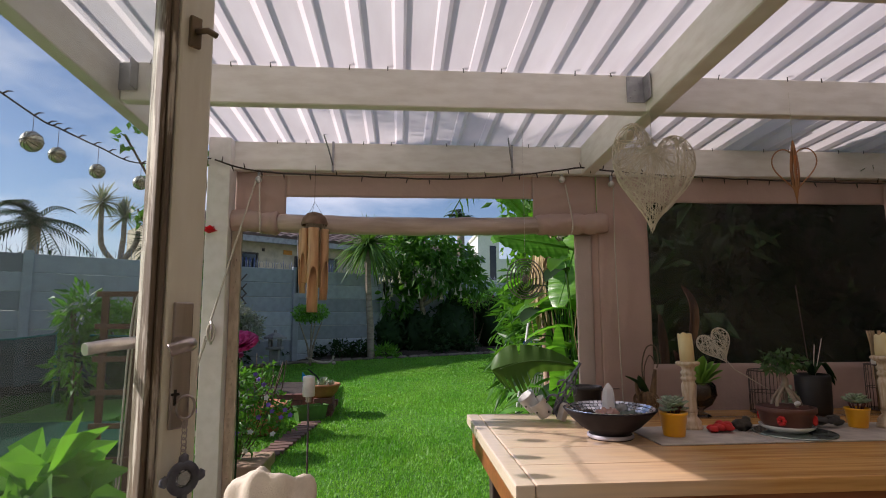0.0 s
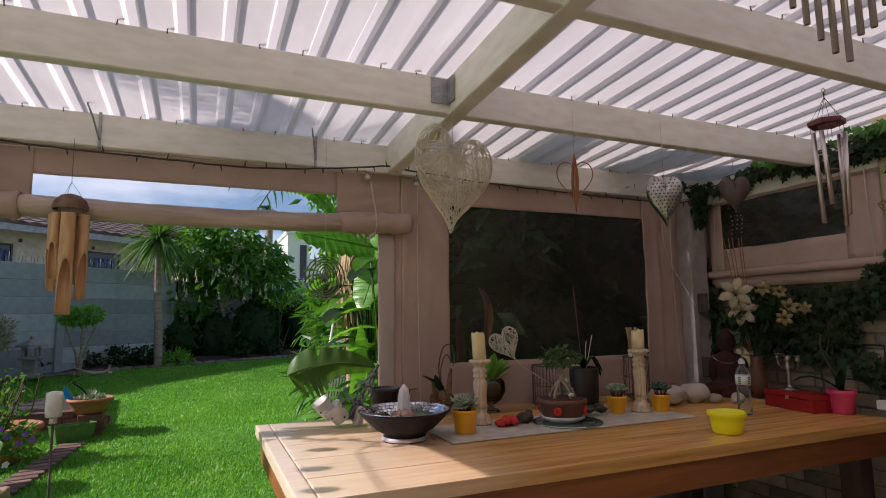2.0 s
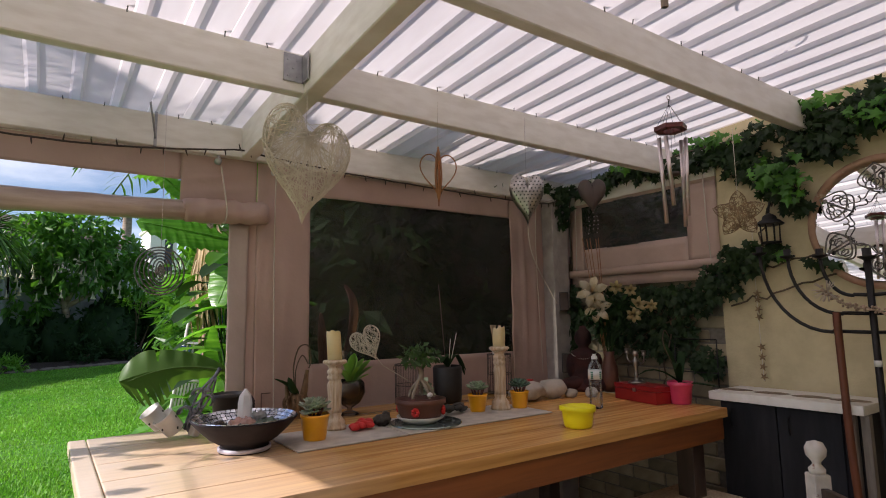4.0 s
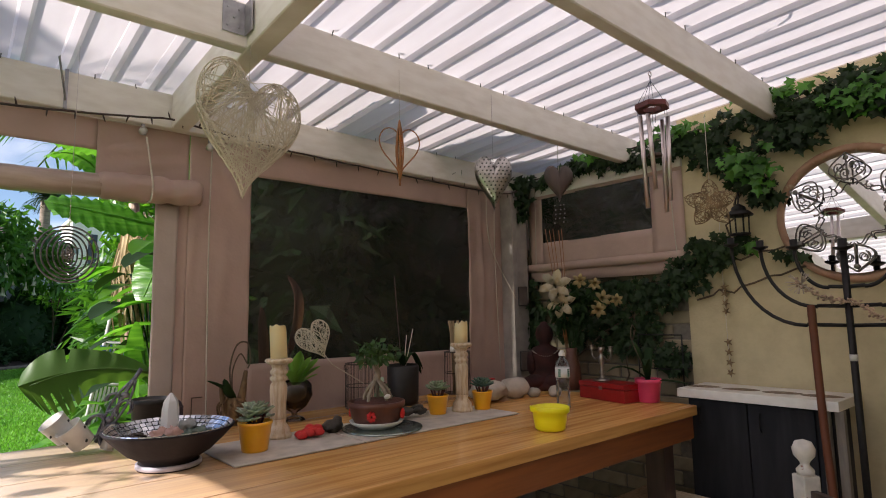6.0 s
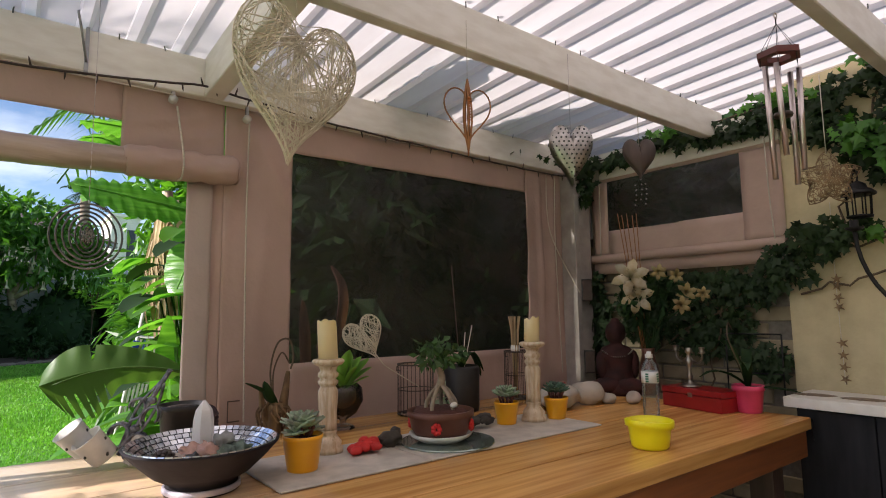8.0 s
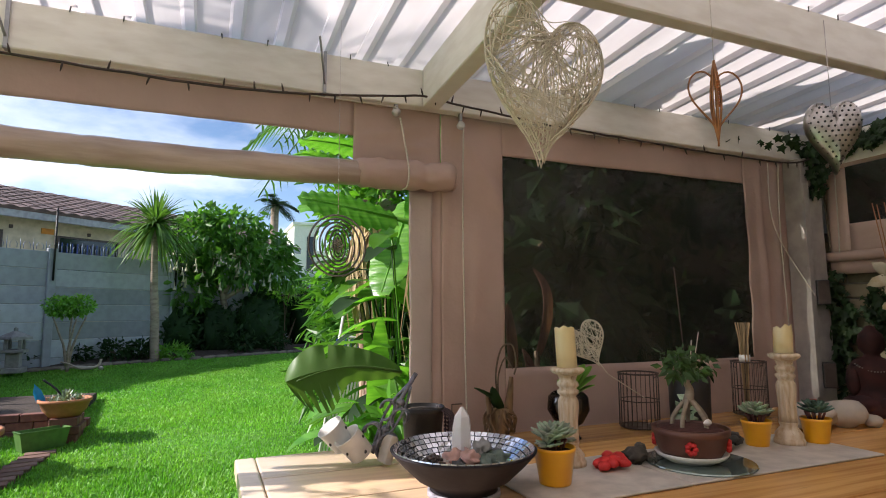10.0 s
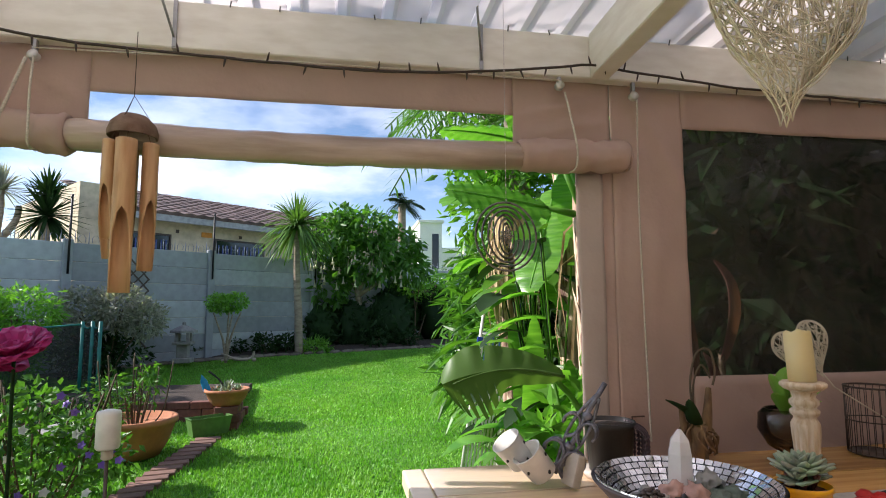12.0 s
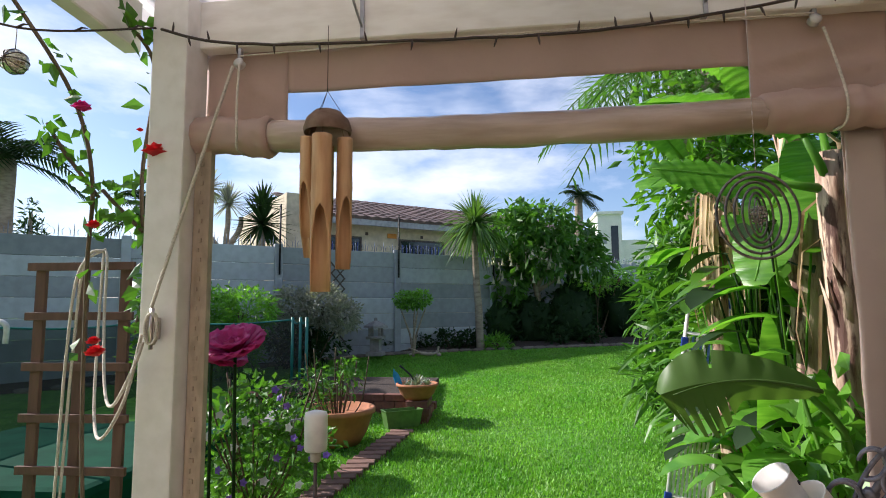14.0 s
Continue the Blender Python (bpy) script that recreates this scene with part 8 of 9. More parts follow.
for o in (1, 3, 4, 5):
    b = bm_new()
    tube(b, [(0, 0, -0.5), (0, 0, 0.75)], 0.018, 6)
    for z in (0.1, 0.25, 0.4, 0.55, 0.7):
        blob(b, (0, -0.025, z), (0.015, 0.02, 0.015), sub=1, rough=0)
    p = W0 + WDIR * span * o + WNORM * 0.09
    solid("fence_pole", b, M_BLACKIRON, "thin dark electric fence pole on the wall", "pole", group="fence poles", at=pose(p.x, p.y, 2.4))

# white building far off
wb = thing("white_building", "white modern building beyond the trees", "building", (3.6, 26.0, 0.5))
b = bm_new()
box(b, 0.0, 1.0, 0, 3, 0, 4.7)
part("tower", b, M_WHITE, wb)
b = bm_new()
box(b, 1.0, 6.0, 0.2, 4, 0, 3.6)
box(b, -1.6, 0.0, 0.4, 3, 0, 2.4)
part("wall", b, M_WHITE, wb)
b = bm_new()
box(b, -0.08, 1.08, -0.08, 3.08, 4.7, 4.82)
part("roof", b, M_WHITE, wb)
w = part("window", box(bm_new(), 0.55, 0.85, -0.02, -0.003, 2.6, 4.2), M_DARKGLASS, wb)

# trees and yuccas beyond the wall
yc = thing("spiky_yucca", "dark spiky yucca showing over the garden wall", "yucca", (-5.45, 13.0, 0.4))
b = bm_new()
trunk(b, [(0, 0, -0.1), (0, 0, 1.5), (0.05, 0, 2.7)], 0.12, 0.10)
part("trunk", b, M_BARK, yc)
b = bm_new()
strap_crown(b, (0.05, 0, 2.75), 170, 0.75, 0.06, 9, -0.9, 0.93)
strap_crown(b, (0.05, 0, 3.15), 90, 0.55, 0.06, 10, -0.3, 0.95)
part("crown", b, M_LEAFDARK, yc)
yt = thing("branching_yucca", "tall branching yucca with two spiky heads behind the wall", "yucca", (-6.2, 12.9, 0.4))
b = bm_new()
trunk(b, [(0, 0, -0.1), (0.1, 0, 1.4), (0.0, 0, 2.2)], 0.12, 0.08)
part("trunk", b, M_BARK, yt)
for k, (dx, z) in enumerate(((-0.45, 3.55), (0.05, 3.2), (0.35, 2.9))):
    b = bm_new()
    trunk(b, [(0.0, 0, 2.1), (dx * 0.9, 0, 2.6), (dx, 0, z)], 0.07, 0.05, 6)
    limb = part("limb", b, M_BARK, yt)
    if k < 2:
        b = bm_new()
        strap_crown(b, (dx, 0, z), 110, 0.55, 0.035, 50 + k, -0.7, 0.85)
        part("crown", b, M_LEAFGREY, limb)


def fan_palm(label, at, h, r, count, seed, lean=0.0, mat_leaf=M_LEAFDARK):
    t = thing("feather_palm", label, "palm", at)
    b = bm_new()
    trunk(b, [(0, 0, -0.1), (lean * 0.4, 0, h * 0.5), (lean, 0, h)], 0.16, 0.12)
    part("trunk", b, M_BARK, t)
    rng = random.Random(seed)
    b = bm_new()
    for i in range(count):
        a, el = rng.uniform(0, 2 * math.pi), rng.uniform(-0.3, 1.2)
        d = Vector((math.cos(a) * math.cos(el), math.sin(a) * math.cos(el), math.sin(el)))
        pts = [Vector((lean, 0, h)) + d * r * t + Vector((0, 0, -0.55 * r * t * t)) for t in np.linspace(0, 1, 9)]
        tube(b, pts, 0.012, 4)
        for j in range(1, 9):
            for q in range(2):
                p = pts[j - 1].lerp(pts[j], q / 2)
                tan = (pts[j] - pts[j - 1]).normalized()
                s = tan.cross(Vector((0, 0, 1))).normalized()
                for sg in (-1, 1):
                    w = r * 0.32 * math.sin(math.pi * (0.15 + 0.8 * (j + q / 2) / 9.5))
                    blade(b, [p, p + (s * sg + tan * 0.6) * w * 0.5, p + (s * sg + tan * 0.7) * w + Vector((0, 0, -0.25 * w))], 0.04, 0.2)
    part("crown", b, mat_leaf, t)
    return t


fan_palm("dark feathery palm standing beyond the garden wall", (-8.6, 13.8, 0.4), 3.2, 1.3, 26, 3)
fan_palm("dark feathery palm at the edge of the garden", (-7.6, 8.9, 0.4), 3.2, 1.2, 22, 6)
fan_palm("tall palm with grey-green fronds above the banana leaves", (2.6, 9.6, 0.3), 4.6, 2.0, 30, 12, -0.2, M_LEAF)
tree("conifer", "dark conifer beyond the garden wall", (-12.4, 14.4, 0.4), [(0, 0, -0.1), (0, 0, 2), (0, 0, 3.4)], 0.15, 0.04, M_LEAFDARK, [(0, 0, 1.4, 1.0, 1.0, 0.5), (0, 0, 2.1, 0.75, 0.75, 0.5), (0, 0, 2.8, 0.45, 0.45, 0.45), (0, 0, 3.4, 0.2, 0.2, 0.4)], 1500, 0.2, 61, 0.25)
shrub("distant bushy trees beyond the wall", (-9.5, 15.5, 0.4), M_LEAFDARK, [(0, 0, 1.9, 1.2, 0.8, 0.8), (2.4, 0.5, 1.8, 1.2, 0.8, 0.7), (-2.2, -0.8, 1.8, 1.2, 0.8, 0.8)], 1800, 0.2, 62, category="trees")
np_ = fan_palm("thin dark pine-like palm seen past the banana leaves", (2.1, 19.5, 0.4), 4.4, 0.8, 18, 14)

# ---- lush plants on the right ----
M_FICUS = mk("leaf_ficus", (0.12, 0.31, 0.025), 0.38, col2=(0.08, 0.21, 0.02), scale=6, bump=0, per="island", thin=0.42)
tree("climber_tree", "tall tree wrapped in bright green climbing leaves", (2.3, 8.0, 0.2), [(0, 0, -0.1), (0.1, 0, 2), (0.0, 0, 4)], 0.25, 0.12, M_FICUS,
     [(-0.2, 0, 3.3, 0.85, 0.8, 0.8), (-0.1, -0.2, 2.4, 0.8, 0.7, 0.8), (0.3, 0, 4.2, 0.9, 0.8, 0.7), (-0.2, -0.3, 1.5, 0.7, 0.6, 0.7), (0.9, -0.3, 3.0, 0.8, 0.8, 1.2)], 4800, 0.15, 71, 0.45)
ls = shrub("lush bright green shrub with finger-like leaves by the lawn", (1.8, 7.0, 0.15), M_LEAF, [(-0.25, 0, 0.55, 0.42, 0.55, 0.45), (-0.15, 0.2, 1.1, 0.5, 0.5, 0.45), (0.1, -0.4, 0.9, 0.5, 0.5, 0.6), (0.0, 0.3, 1.6, 0.5, 0.5, 0.4)], 1700, 0.24, 72, slim=0.2, droop=0.3)
shrub("lush bright green shrub with finger-like leaves by the lawn", (1.72, 5.75, 0.1), M_FICUS, [(-0.1, 0, 0.5, 0.38, 0.5, 0.45), (0.05, 0.2, 1.0, 0.42, 0.45, 0.45), (0.2, -0.2, 1.45, 0.4, 0.4, 0.35), (-0.1, 0.5, 0.3, 0.35, 0.4, 0.3)], 1900, 0.18, 73, slim=0.24, droop=0.3)
# shaded leaves: the shade is put into their dark colour
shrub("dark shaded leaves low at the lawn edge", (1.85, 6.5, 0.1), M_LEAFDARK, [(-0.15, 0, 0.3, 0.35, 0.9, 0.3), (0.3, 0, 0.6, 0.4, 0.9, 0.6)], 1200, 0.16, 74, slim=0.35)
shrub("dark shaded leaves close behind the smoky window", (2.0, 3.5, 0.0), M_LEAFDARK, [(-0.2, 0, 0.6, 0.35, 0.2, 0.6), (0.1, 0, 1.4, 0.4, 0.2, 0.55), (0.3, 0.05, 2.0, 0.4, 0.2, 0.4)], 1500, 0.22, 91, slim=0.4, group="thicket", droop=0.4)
# thicket behind the smoky window: dark leaves carry the shade, outer shrubs block light
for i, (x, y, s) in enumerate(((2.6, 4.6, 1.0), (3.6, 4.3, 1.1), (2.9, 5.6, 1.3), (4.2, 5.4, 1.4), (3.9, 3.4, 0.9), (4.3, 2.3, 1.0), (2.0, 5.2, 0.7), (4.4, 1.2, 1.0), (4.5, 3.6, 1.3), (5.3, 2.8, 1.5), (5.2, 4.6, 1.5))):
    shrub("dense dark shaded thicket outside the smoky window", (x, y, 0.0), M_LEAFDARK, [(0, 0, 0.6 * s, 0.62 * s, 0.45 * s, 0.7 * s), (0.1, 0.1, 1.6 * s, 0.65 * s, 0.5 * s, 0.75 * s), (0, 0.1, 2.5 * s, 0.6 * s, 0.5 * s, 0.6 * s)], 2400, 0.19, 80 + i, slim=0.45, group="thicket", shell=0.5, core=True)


def banana(at, height, fan, seed, label, trunk_r=0.10, dry=12):
    """A banana plant: sheathed trunk, long ribbed leaves, dry hanging ones."""
    t = thing("banana_plant", label, "banana plant", at)
    rng = random.Random(seed)
    b = bm_new()
    pts = [(0, 0, -0.05), (-0.03, 0, height * 0.4), (-0.06, 0.02, height)]
    trunk(b, pts, trunk_r, trunk_r * 0.55, 10)
    part("trunk", b, M_BANTRUNK, t, "peeling brown and cream trunk")
    for k in range(14):
        b = bm_new()
        a = rng.uniform(0, 6.28)
        z = rng.uniform(0.1, height * 0.85)
        d = Vector((math.cos(a), math.sin(a), 0))
        blade(b, [d * trunk_r * 0.8 + Vector((0, 0, z)), d * trunk_r * 1.1 + Vector((0, 0, z + 0.14)), d * trunk_r * rng.uniform(1.1, 1.5) + Vector((0, 0, z + rng.uniform(0.2, 0.42)))], rng.uniform(0.05, 0.11), -0.4, up=d)
        thicken(part("sheath", b, M_BANTRUNK, t), 0.004)
    for (dx, dy, dz, ln, w, sag, *twist) in fan:
        b = bm_new()
        base = Vector((-0.05, 0.02, height * 0.92))
        d = Vector((dx, dy, dz)).normalized()
        stem = [base + d * ln * 0.28 * u for u in (0, 0.5, 1)]
        tube(b, stem, [0.022, 0.018, 0.013], 6)
        tube(b, [stem[-1] + d * ln * 0.72 * u + Vector((0, 0, -sag * ln * u * u)) for u in np.linspace(0, 0.96, 10)], [0.013 - 0.001 * i for i in range(10)], 5)
        lf = part("stalk", b, M_LEAFLIGHT, t)
        b = bm_new()
        n, rows = 30, []
        side = (d.cross(Vector((0, 0, 1))).normalized() + Vector((0, 0, twist[0] if twist else 0.0))).normalized()
        for i in range(n + 1):
            u = i / n
            p = stem[-1] + d * ln * 0.72 * u + Vector((0, 0, -sag * ln * u * u))
            wd = w * 0.5 * (math.sin(math.pi * min(1.0, 0.06 + 0.94 * u)) ** 0.5)
            row = []
            for k in range(-4, 5):
                s = k / 4
                lift = 0.22 * abs(s) * wd - 0.30 * s * s * wd + 0.010 * math.sin(i * 2.1) * abs(s) - (0.05 * wd * (1 if (i * 7 + k) % 9 == 0 else 0))
                row.append(p + side * wd * s + Vector((0, 0, lift)))
            rows.append(row)
        sheet(b, rows)
        part("leaf_blade", b, M_ROOFSHADE if abs(dz - 0.42) < 0.031 and ln > 1.85 else M_BANANA, lf)
    b = bm_new()
    for k in range(dry):
        a = rng.uniform(0, 6.28)
        d = Vector((math.cos(a), math.sin(a), 0))
        z = height * rng.uniform(0.75, 0.98)
        ln = rng.uniform(0.4, 0.9)
        blade(b, [d * trunk_r * 0.5 + Vector((0, 0, z)), d * (trunk_r + 0.08) + Vector((0, 0, z - 0.1)), d * (trunk_r + 0.12) + Vector((0, 0, z - ln * 0.6)), d * (trunk_r + 0.10) + Vector((0.02, 0, z - ln))], rng.uniform(0.012, 0.034), 0.5, up=d)
    part("dry_leaf", b, M_DRYFROND, t, "dry brown hanging leaves")
    return t


# long leaves rising over the roof are added, unseen, to shade it
banana((1.62, 4.55, 0.03), 2.5, ((-0.8, -0.30, 0.10, 0.95, 0.36, 0.10), (-0.32, -0.30, -0.75, 1.05, 0.34, 0.0), (0.2, -0.2, 0.9, 1.5, 0.45, 0.3), (0.6, 0.1, 0.5, 1.4, 0.42, 0.4), (-0.55, -0.5, 0.45, 0.9, 0.34, 0.35), (-0.1, -0.5, -0.45, 0.9, 0.32, 0.1), (-0.35, -0.8, 0.75, 1.9, 0.5, 0.18), (0.1, -0.8, 0.8, 1.9, 0.5, 0.15), (-0.6, -0.55, 0.9, 1.7, 0.45, 0.2)), 4, "tall banana plant with broad sunlit leaves beside the patio", 0.115)
banana((1.38, 5.15, 0.05), 2.15, ((-0.5, -0.1, 0.75, 1.1, 0.36, 0.45), (-0.35, -0.5, 0.1, 1.0, 0.36, 0.25), (0.1, -0.4, -0.3, 0.9, 0.30, 0.2)), 5, "banana plant with dry leaves hanging from its trunk", 0.07, 46)
banana((2.25, 3.95, 0.0), 2.3, ((-0.3, -0.2, 0.85, 1.2, 0.36, 0.35), (0.3, -0.1, 0.8, 1.2, 0.36, 0.35), (-0.5, -0.5, 0.8, 1.5, 0.45, 0.15), (0.2, -0.6, 0.8, 1.6, 0.45, 0.15), (-0.1, -0.7, 1.0, 1.7, 0.45, 0.2), (-0.55, -0.85, 0.40, 1.9, 0.42, 0.06), (0.0, -0.9, 0.42, 1.9, 0.42, 0.08), (0.5, -0.8, 0.42, 2.0, 0.5, 0.06), (0.85, -0.7, 0.45, 1.9, 0.5, 0.08), (-0.5, -0.5, 0.9, 1.9, 0.5, 0.1), (-0.8, -0.35, 0.8, 2.0, 0.5, 0.1), (-0.3, -0.75, 0.95, 2.1, 0.5, 0.12), (0.1, -0.8, 0.9, 2.0, 0.5, 0.1), (-0.65, -0.55, 0.75, 2.2, 0.5, 0.12)), 7, "shaded banana plant behind the smoky window", 0.08, 4)
banana((1.40, 3.78, 0.0), 1.95, ((-0.95, -0.05, 0.16, 0.74, 0.30, 0.02, 0.9), (-0.5, -0.25, 0.8, 0.9, 0.30, 0.3), (0.5, 0.1, 0.9, 1.2, 0.34, 0.3), (0.1, 0.4, 1.0, 1.2, 0.34, 0.3)), 8, "banana plant with a thick peeling sunlit trunk by the canvas edge", 0.095, 8)
# a palm outside the garden's view, whose fronds dapple the roof
fan_palm("tall feathery palm beside the patio, casting frond shadows", (-3.75, 3.95, -0.03), 4.95, 1.05, 8, 44, 0.0, M_LEAF)
# reddish peeling sheaths standing behind the smoky window
M_SHEATH = mk("leaf_red_sheath", (0.42, 0.19, 0.16), 0.6, col2=(0.18, 0.06, 0.05), scale=9, stretch_by=(3, 3, 0.5), bump=0.4, thin=0.25, spread=0.25)
for i, (x, y, z, h, dx) in enumerate(((1.68, 3.30, 1.12, 0.42, 0.06), (1.59, 3.32, 0.95, 0.42, -0.04), (1.64, 3.30, 0.85, 0.30, 0.0))):
    t = thing("banana_sheath", "reddish brown peeling banana sheath behind the smoky window", "banana plant", (x, y, 0.0), group="banana sheaths")
    b = bm_new()
    tube(b, curve((0, 0, -0.03), (dx * 0.2, 0, z * 0.6), (dx * 0.4, 0, z + 0.02)), 0.014, 6)
    part("stalk", b, M_BANTRUNK, t)
    b = bm_new()
    blade(b, curve((dx * 0.4, 0, z), (dx * 0.9, -0.03, z + h * 0.4), (dx * 1.0, -0.02, z + h * 0.75), (dx * 0.5, 0.03, z + h), n=4), 0.065, 0.5, up=(0.2, -1, 0))
    thicken(part("sheath", b, M_SHEATH, t), 0.003)
# fresh upright shoots
for i, (x, y, z, h, dx, w) in enumerate(((1.02, 3.75, 0.45, 0.85, 0.03, 0.15), (1.10, 3.60, 0.35, 0.75, 0.05, 0.14), (1.42, 4.75, 0.35, 0.90, -0.10, 0.18), (0.98, 3.45, 0.30, 0.55, -0.02, 0.13))):
    t = thing("banana_shoot", "upright light green young banana leaf", "banana plant", (x, y, 0.0), group="banana shoots")
    b = bm_new()
    tube(b, [(0, 0, -0.03), (dx * 0.3, 0, z)], 0.016, 6)
    part("stalk", b, M_LEAFLIGHT, t)
    b = bm_new()
    line = curve((dx * 0.3, 0, z - 0.05), (dx * 0.6, 0.01, z + h * 0.3), (dx * 0.9, 0.02, z + h * 0.65), (dx * 1.6, 0.05, z + h), n=5)
    blade(b, line, w, 0.45 if i % 2 else 0.2, up=(0.3 - 0.25 * (i % 3), -1, 0), shape=lambda u: math.sin(math.pi * min(1, 0.06 + 0.93 * u)) ** 0.6 * (1 + 0.03 * math.sin(40 * u)))
    part("leaf_blade", b, M_BANANA, t)
for i, (x, y, seed) in enumerate(((1.50, 5.0, 1), (1.72, 6.0, 2), (1.30, 3.95, 3), (1.32, 4.30, 4), (1.42, 4.85, 5), (1.50, 5.5, 6), (1.38, 4.3, 7))):
    t = thing("broadleaf_clump", "low clump of broad glossy green leaves at the lawn edge", "shrub", (x, y, ground_z(x, y)), group="broadleaf clumps")
    rng = random.Random(seed)
    for k in range(22 if seed < 5 else 34):
        b = bm_new()
        a, h, r = rng.uniform(0, 6.28), rng.uniform(0.25, 0.95 if seed < 5 else 1.75), rng.uniform(0.05, 0.25 if seed < 5 else 0.32)
        d = Vector((math.cos(a), math.sin(a), 0))
        p = d * r + Vector((0, 0, h))
        tube(b, curve((0, 0, 0), d * r * 0.4 + Vector((0, 0, h * 0.6)), p, n=3), 0.006, 5)
        ln = rng.uniform(0.18, 0.30) * (1.0 if seed < 5 else 1.35)
        blade(b, [p + d * ln * u + Vector((0, 0, 0.06 * u - 0.16 * u * u)) for u in (0, 0.15, 0.3, 0.5, 0.7, 0.88, 1)], ln * 0.48, 0.22)
        part("leaf", b, (M_LEAFDARK, M_BANANA, M_FICUS, M_LEAFLIGHT)[k % 4], t)

# large fan leaf and pot plants at the table end
mo = thing("monstera", "potted plant with one broad dark green split leaf", "potted plant", (1.12, 3.40, 0.0))
b = bm_new()
lathe(b, [(0.0, 0.0), (0.14, 0.0), (0.18, 0.30), (0.19, 0.30), (0.19, 0.34), (0.17, 0.34), (0.165, 0.28), (0.0, 0.27)], 24)
part("pot", b, M_BLACK, mo)
b = bm_new()
tube(b, curve((0, 0, 0.27), (0.02, 0, 0.6), (0.0, 0, 0.9), (-0.10, 0.0, 1.04)), 0.012, 6)
for k, (dx, dy, z) in enumerate(((-0.25, 0.1, 0.92), (0.15, 0.1, 1.05), (-0.05, 0.25, 1.15), (-0.3, 0.25, 0.75), (0.1, -0.1, 0.85))):
    tube(b, curve((0, 0, 0.27), (dx * 0.3, dy * 0.3, z * 0.6), (dx, dy, z)), 0.008, 5)
part("stalk", b, M_LEAFLIGHT, mo)
b = bm_new()
for sg in (1, -1):
    rows, n = [], 72
    for i in range(n + 1):
        u, row = i / n, []
        tip_ = math.sqrt(max(0.0, 1 - (max(0.0, u - 0.72) / 0.28) ** 2))
        body = math.sin(math.pi * min(0.5, 0.04 + 0.75 * u)) ** 0.6
        late = max(0.0, min(1.0, (u - 0.45) / 0.3))
        wide = (0.085 * body + 0.02 * late) * tip_ if sg > 0 else (0.075 * body + 0.105 * late * late * (3 - 2 * late)) * (0.35 + 0.65 * tip_)
        slit = (sg < 0 and u > 0.55 and abs((u * 15.0) % 1.0 - 0.5) > 0.36) or (sg > 0 and abs(u - 0.66) < 0.012)
        for k in range(9):
            q = k / 8 * (0.42 if slit else 1.0)
            x = -0.08 - 0.50 * u * (1 - 0.05 * q) + (0.05 * q * q * late if sg < 0 else -0.02 * q * late)
            z = 1.06 + 0.05 * math.sin(u * 2.4) - 0.05 * u * u + sg * wide * q
            row.append(Vector((x, -0.03 + 0.05 * q * (0.5 + u) + 0.004 * math.sin(u * 40) * q - (0.03 * q * q * late if sg < 0 else 0), z)))
        rows.append(row)
    sheet(b, rows)
tube(b, [(-0.08 - 0.46 * u, -0.034, 1.06 + 0.05 * math.sin(u * 2.4) - 0.05 * u * u) for u in np.linspace(0, 1, 12)], [0.008 - 0.0006 * i for i in range(12)], 5)
part("broad_leaf", b, mk("leaf_monstera", (0.10, 0.185, 0.04), 0.45, col2=(0.075, 0.145, 0.03), scale=4, bump=0.15, thin=0.34), mo, "broad split leaf lit from behind")
for k, (dx, dy, z, ang) in enumerate(((-0.25, 0.1, 0.92, 3.4), (0.15, 0.1, 1.05, 0.6), (-0.05, 0.25, 1.15, 2.2), (-0.3, 0.25, 0.75, 3.0), (0.1, -0.1, 0.85, 5.2), (-0.16, 0.0, 0.84, 3.8))):
    b = bm_new()
    d = Vector((math.cos(ang), math.sin(ang) * 0.5, 0.25))
    blade(b, [Vector((dx, dy, z)) + d * 0.24 * u + Vector((0, 0, -0.12 * u * u)) for u in (0, 0.2, 0.4, 0.6, 0.8, 1)], 0.15, 0.2)
    part("leaf", b, M_BANANA, mo)
shrub("glossy leafy pot plants crowded behind the table end", (1.10, 3.50, 0.0), M_LEAFLIGHT, [(0, 0, 0.75, 0.20, 0.2, 0.20), (0.15, 0.1, 0.95, 0.2, 0.2, 0.16), (-0.05, 0.2, 0.45, 0.25, 0.2, 0.3)], 420, 0.13, 90, slim=0.4, category="pot plants")

# folded sun lounger
dl = thing("folded_lounger", "folded white slatted sun lounger with blue corner caps, standing upright", "sun lounger", (1.14, 5.30, 0.06), turn=-12)
lean = Matrix.Rotation(radians(9), 4, "Y") @ Matrix.Rotation(radians(-9), 4, "X") @ Matrix.Diagonal((0.85, 1, 0.98, 1))
for s in (-1, 1):
    b = bm_new()
    tube(b, [lean @ Vector((s * 0.15, 0, 0.0)), lean @ Vector((s * 0.15, 0, 1.38))], 0.013, 8)
    tube(b, [lean @ Vector((s * 0.15, 0.06, 0.02)), lean @ Vector((s * 0.15, 0.06, 1.20))], 0.011, 8)
    part("frame", b, M_WHITECER, dl)
    for z in (0.02, 1.36, 1.05):
        b = bm_new()
        box(b, -0.026, 0.026, -0.022, 0.022, -0.035, 0.035, 0.006, m=lean @ pose(s * 0.15, 0, z))
        part("corner_cap", b, mk("blue_plastic", (0.015, 0.05, 0.36), 0.4, bump=0), dl, "blue plastic cap")
for k in range(9):
    b = bm_new()
    x = -0.12 + 0.03 * k
    box(b, x - 0.009, x + 0.009, -0.004, 0.004, 0.05, 0.78, 0.002, m=lean)
    part("slat", b, M_WHITECER, dl)
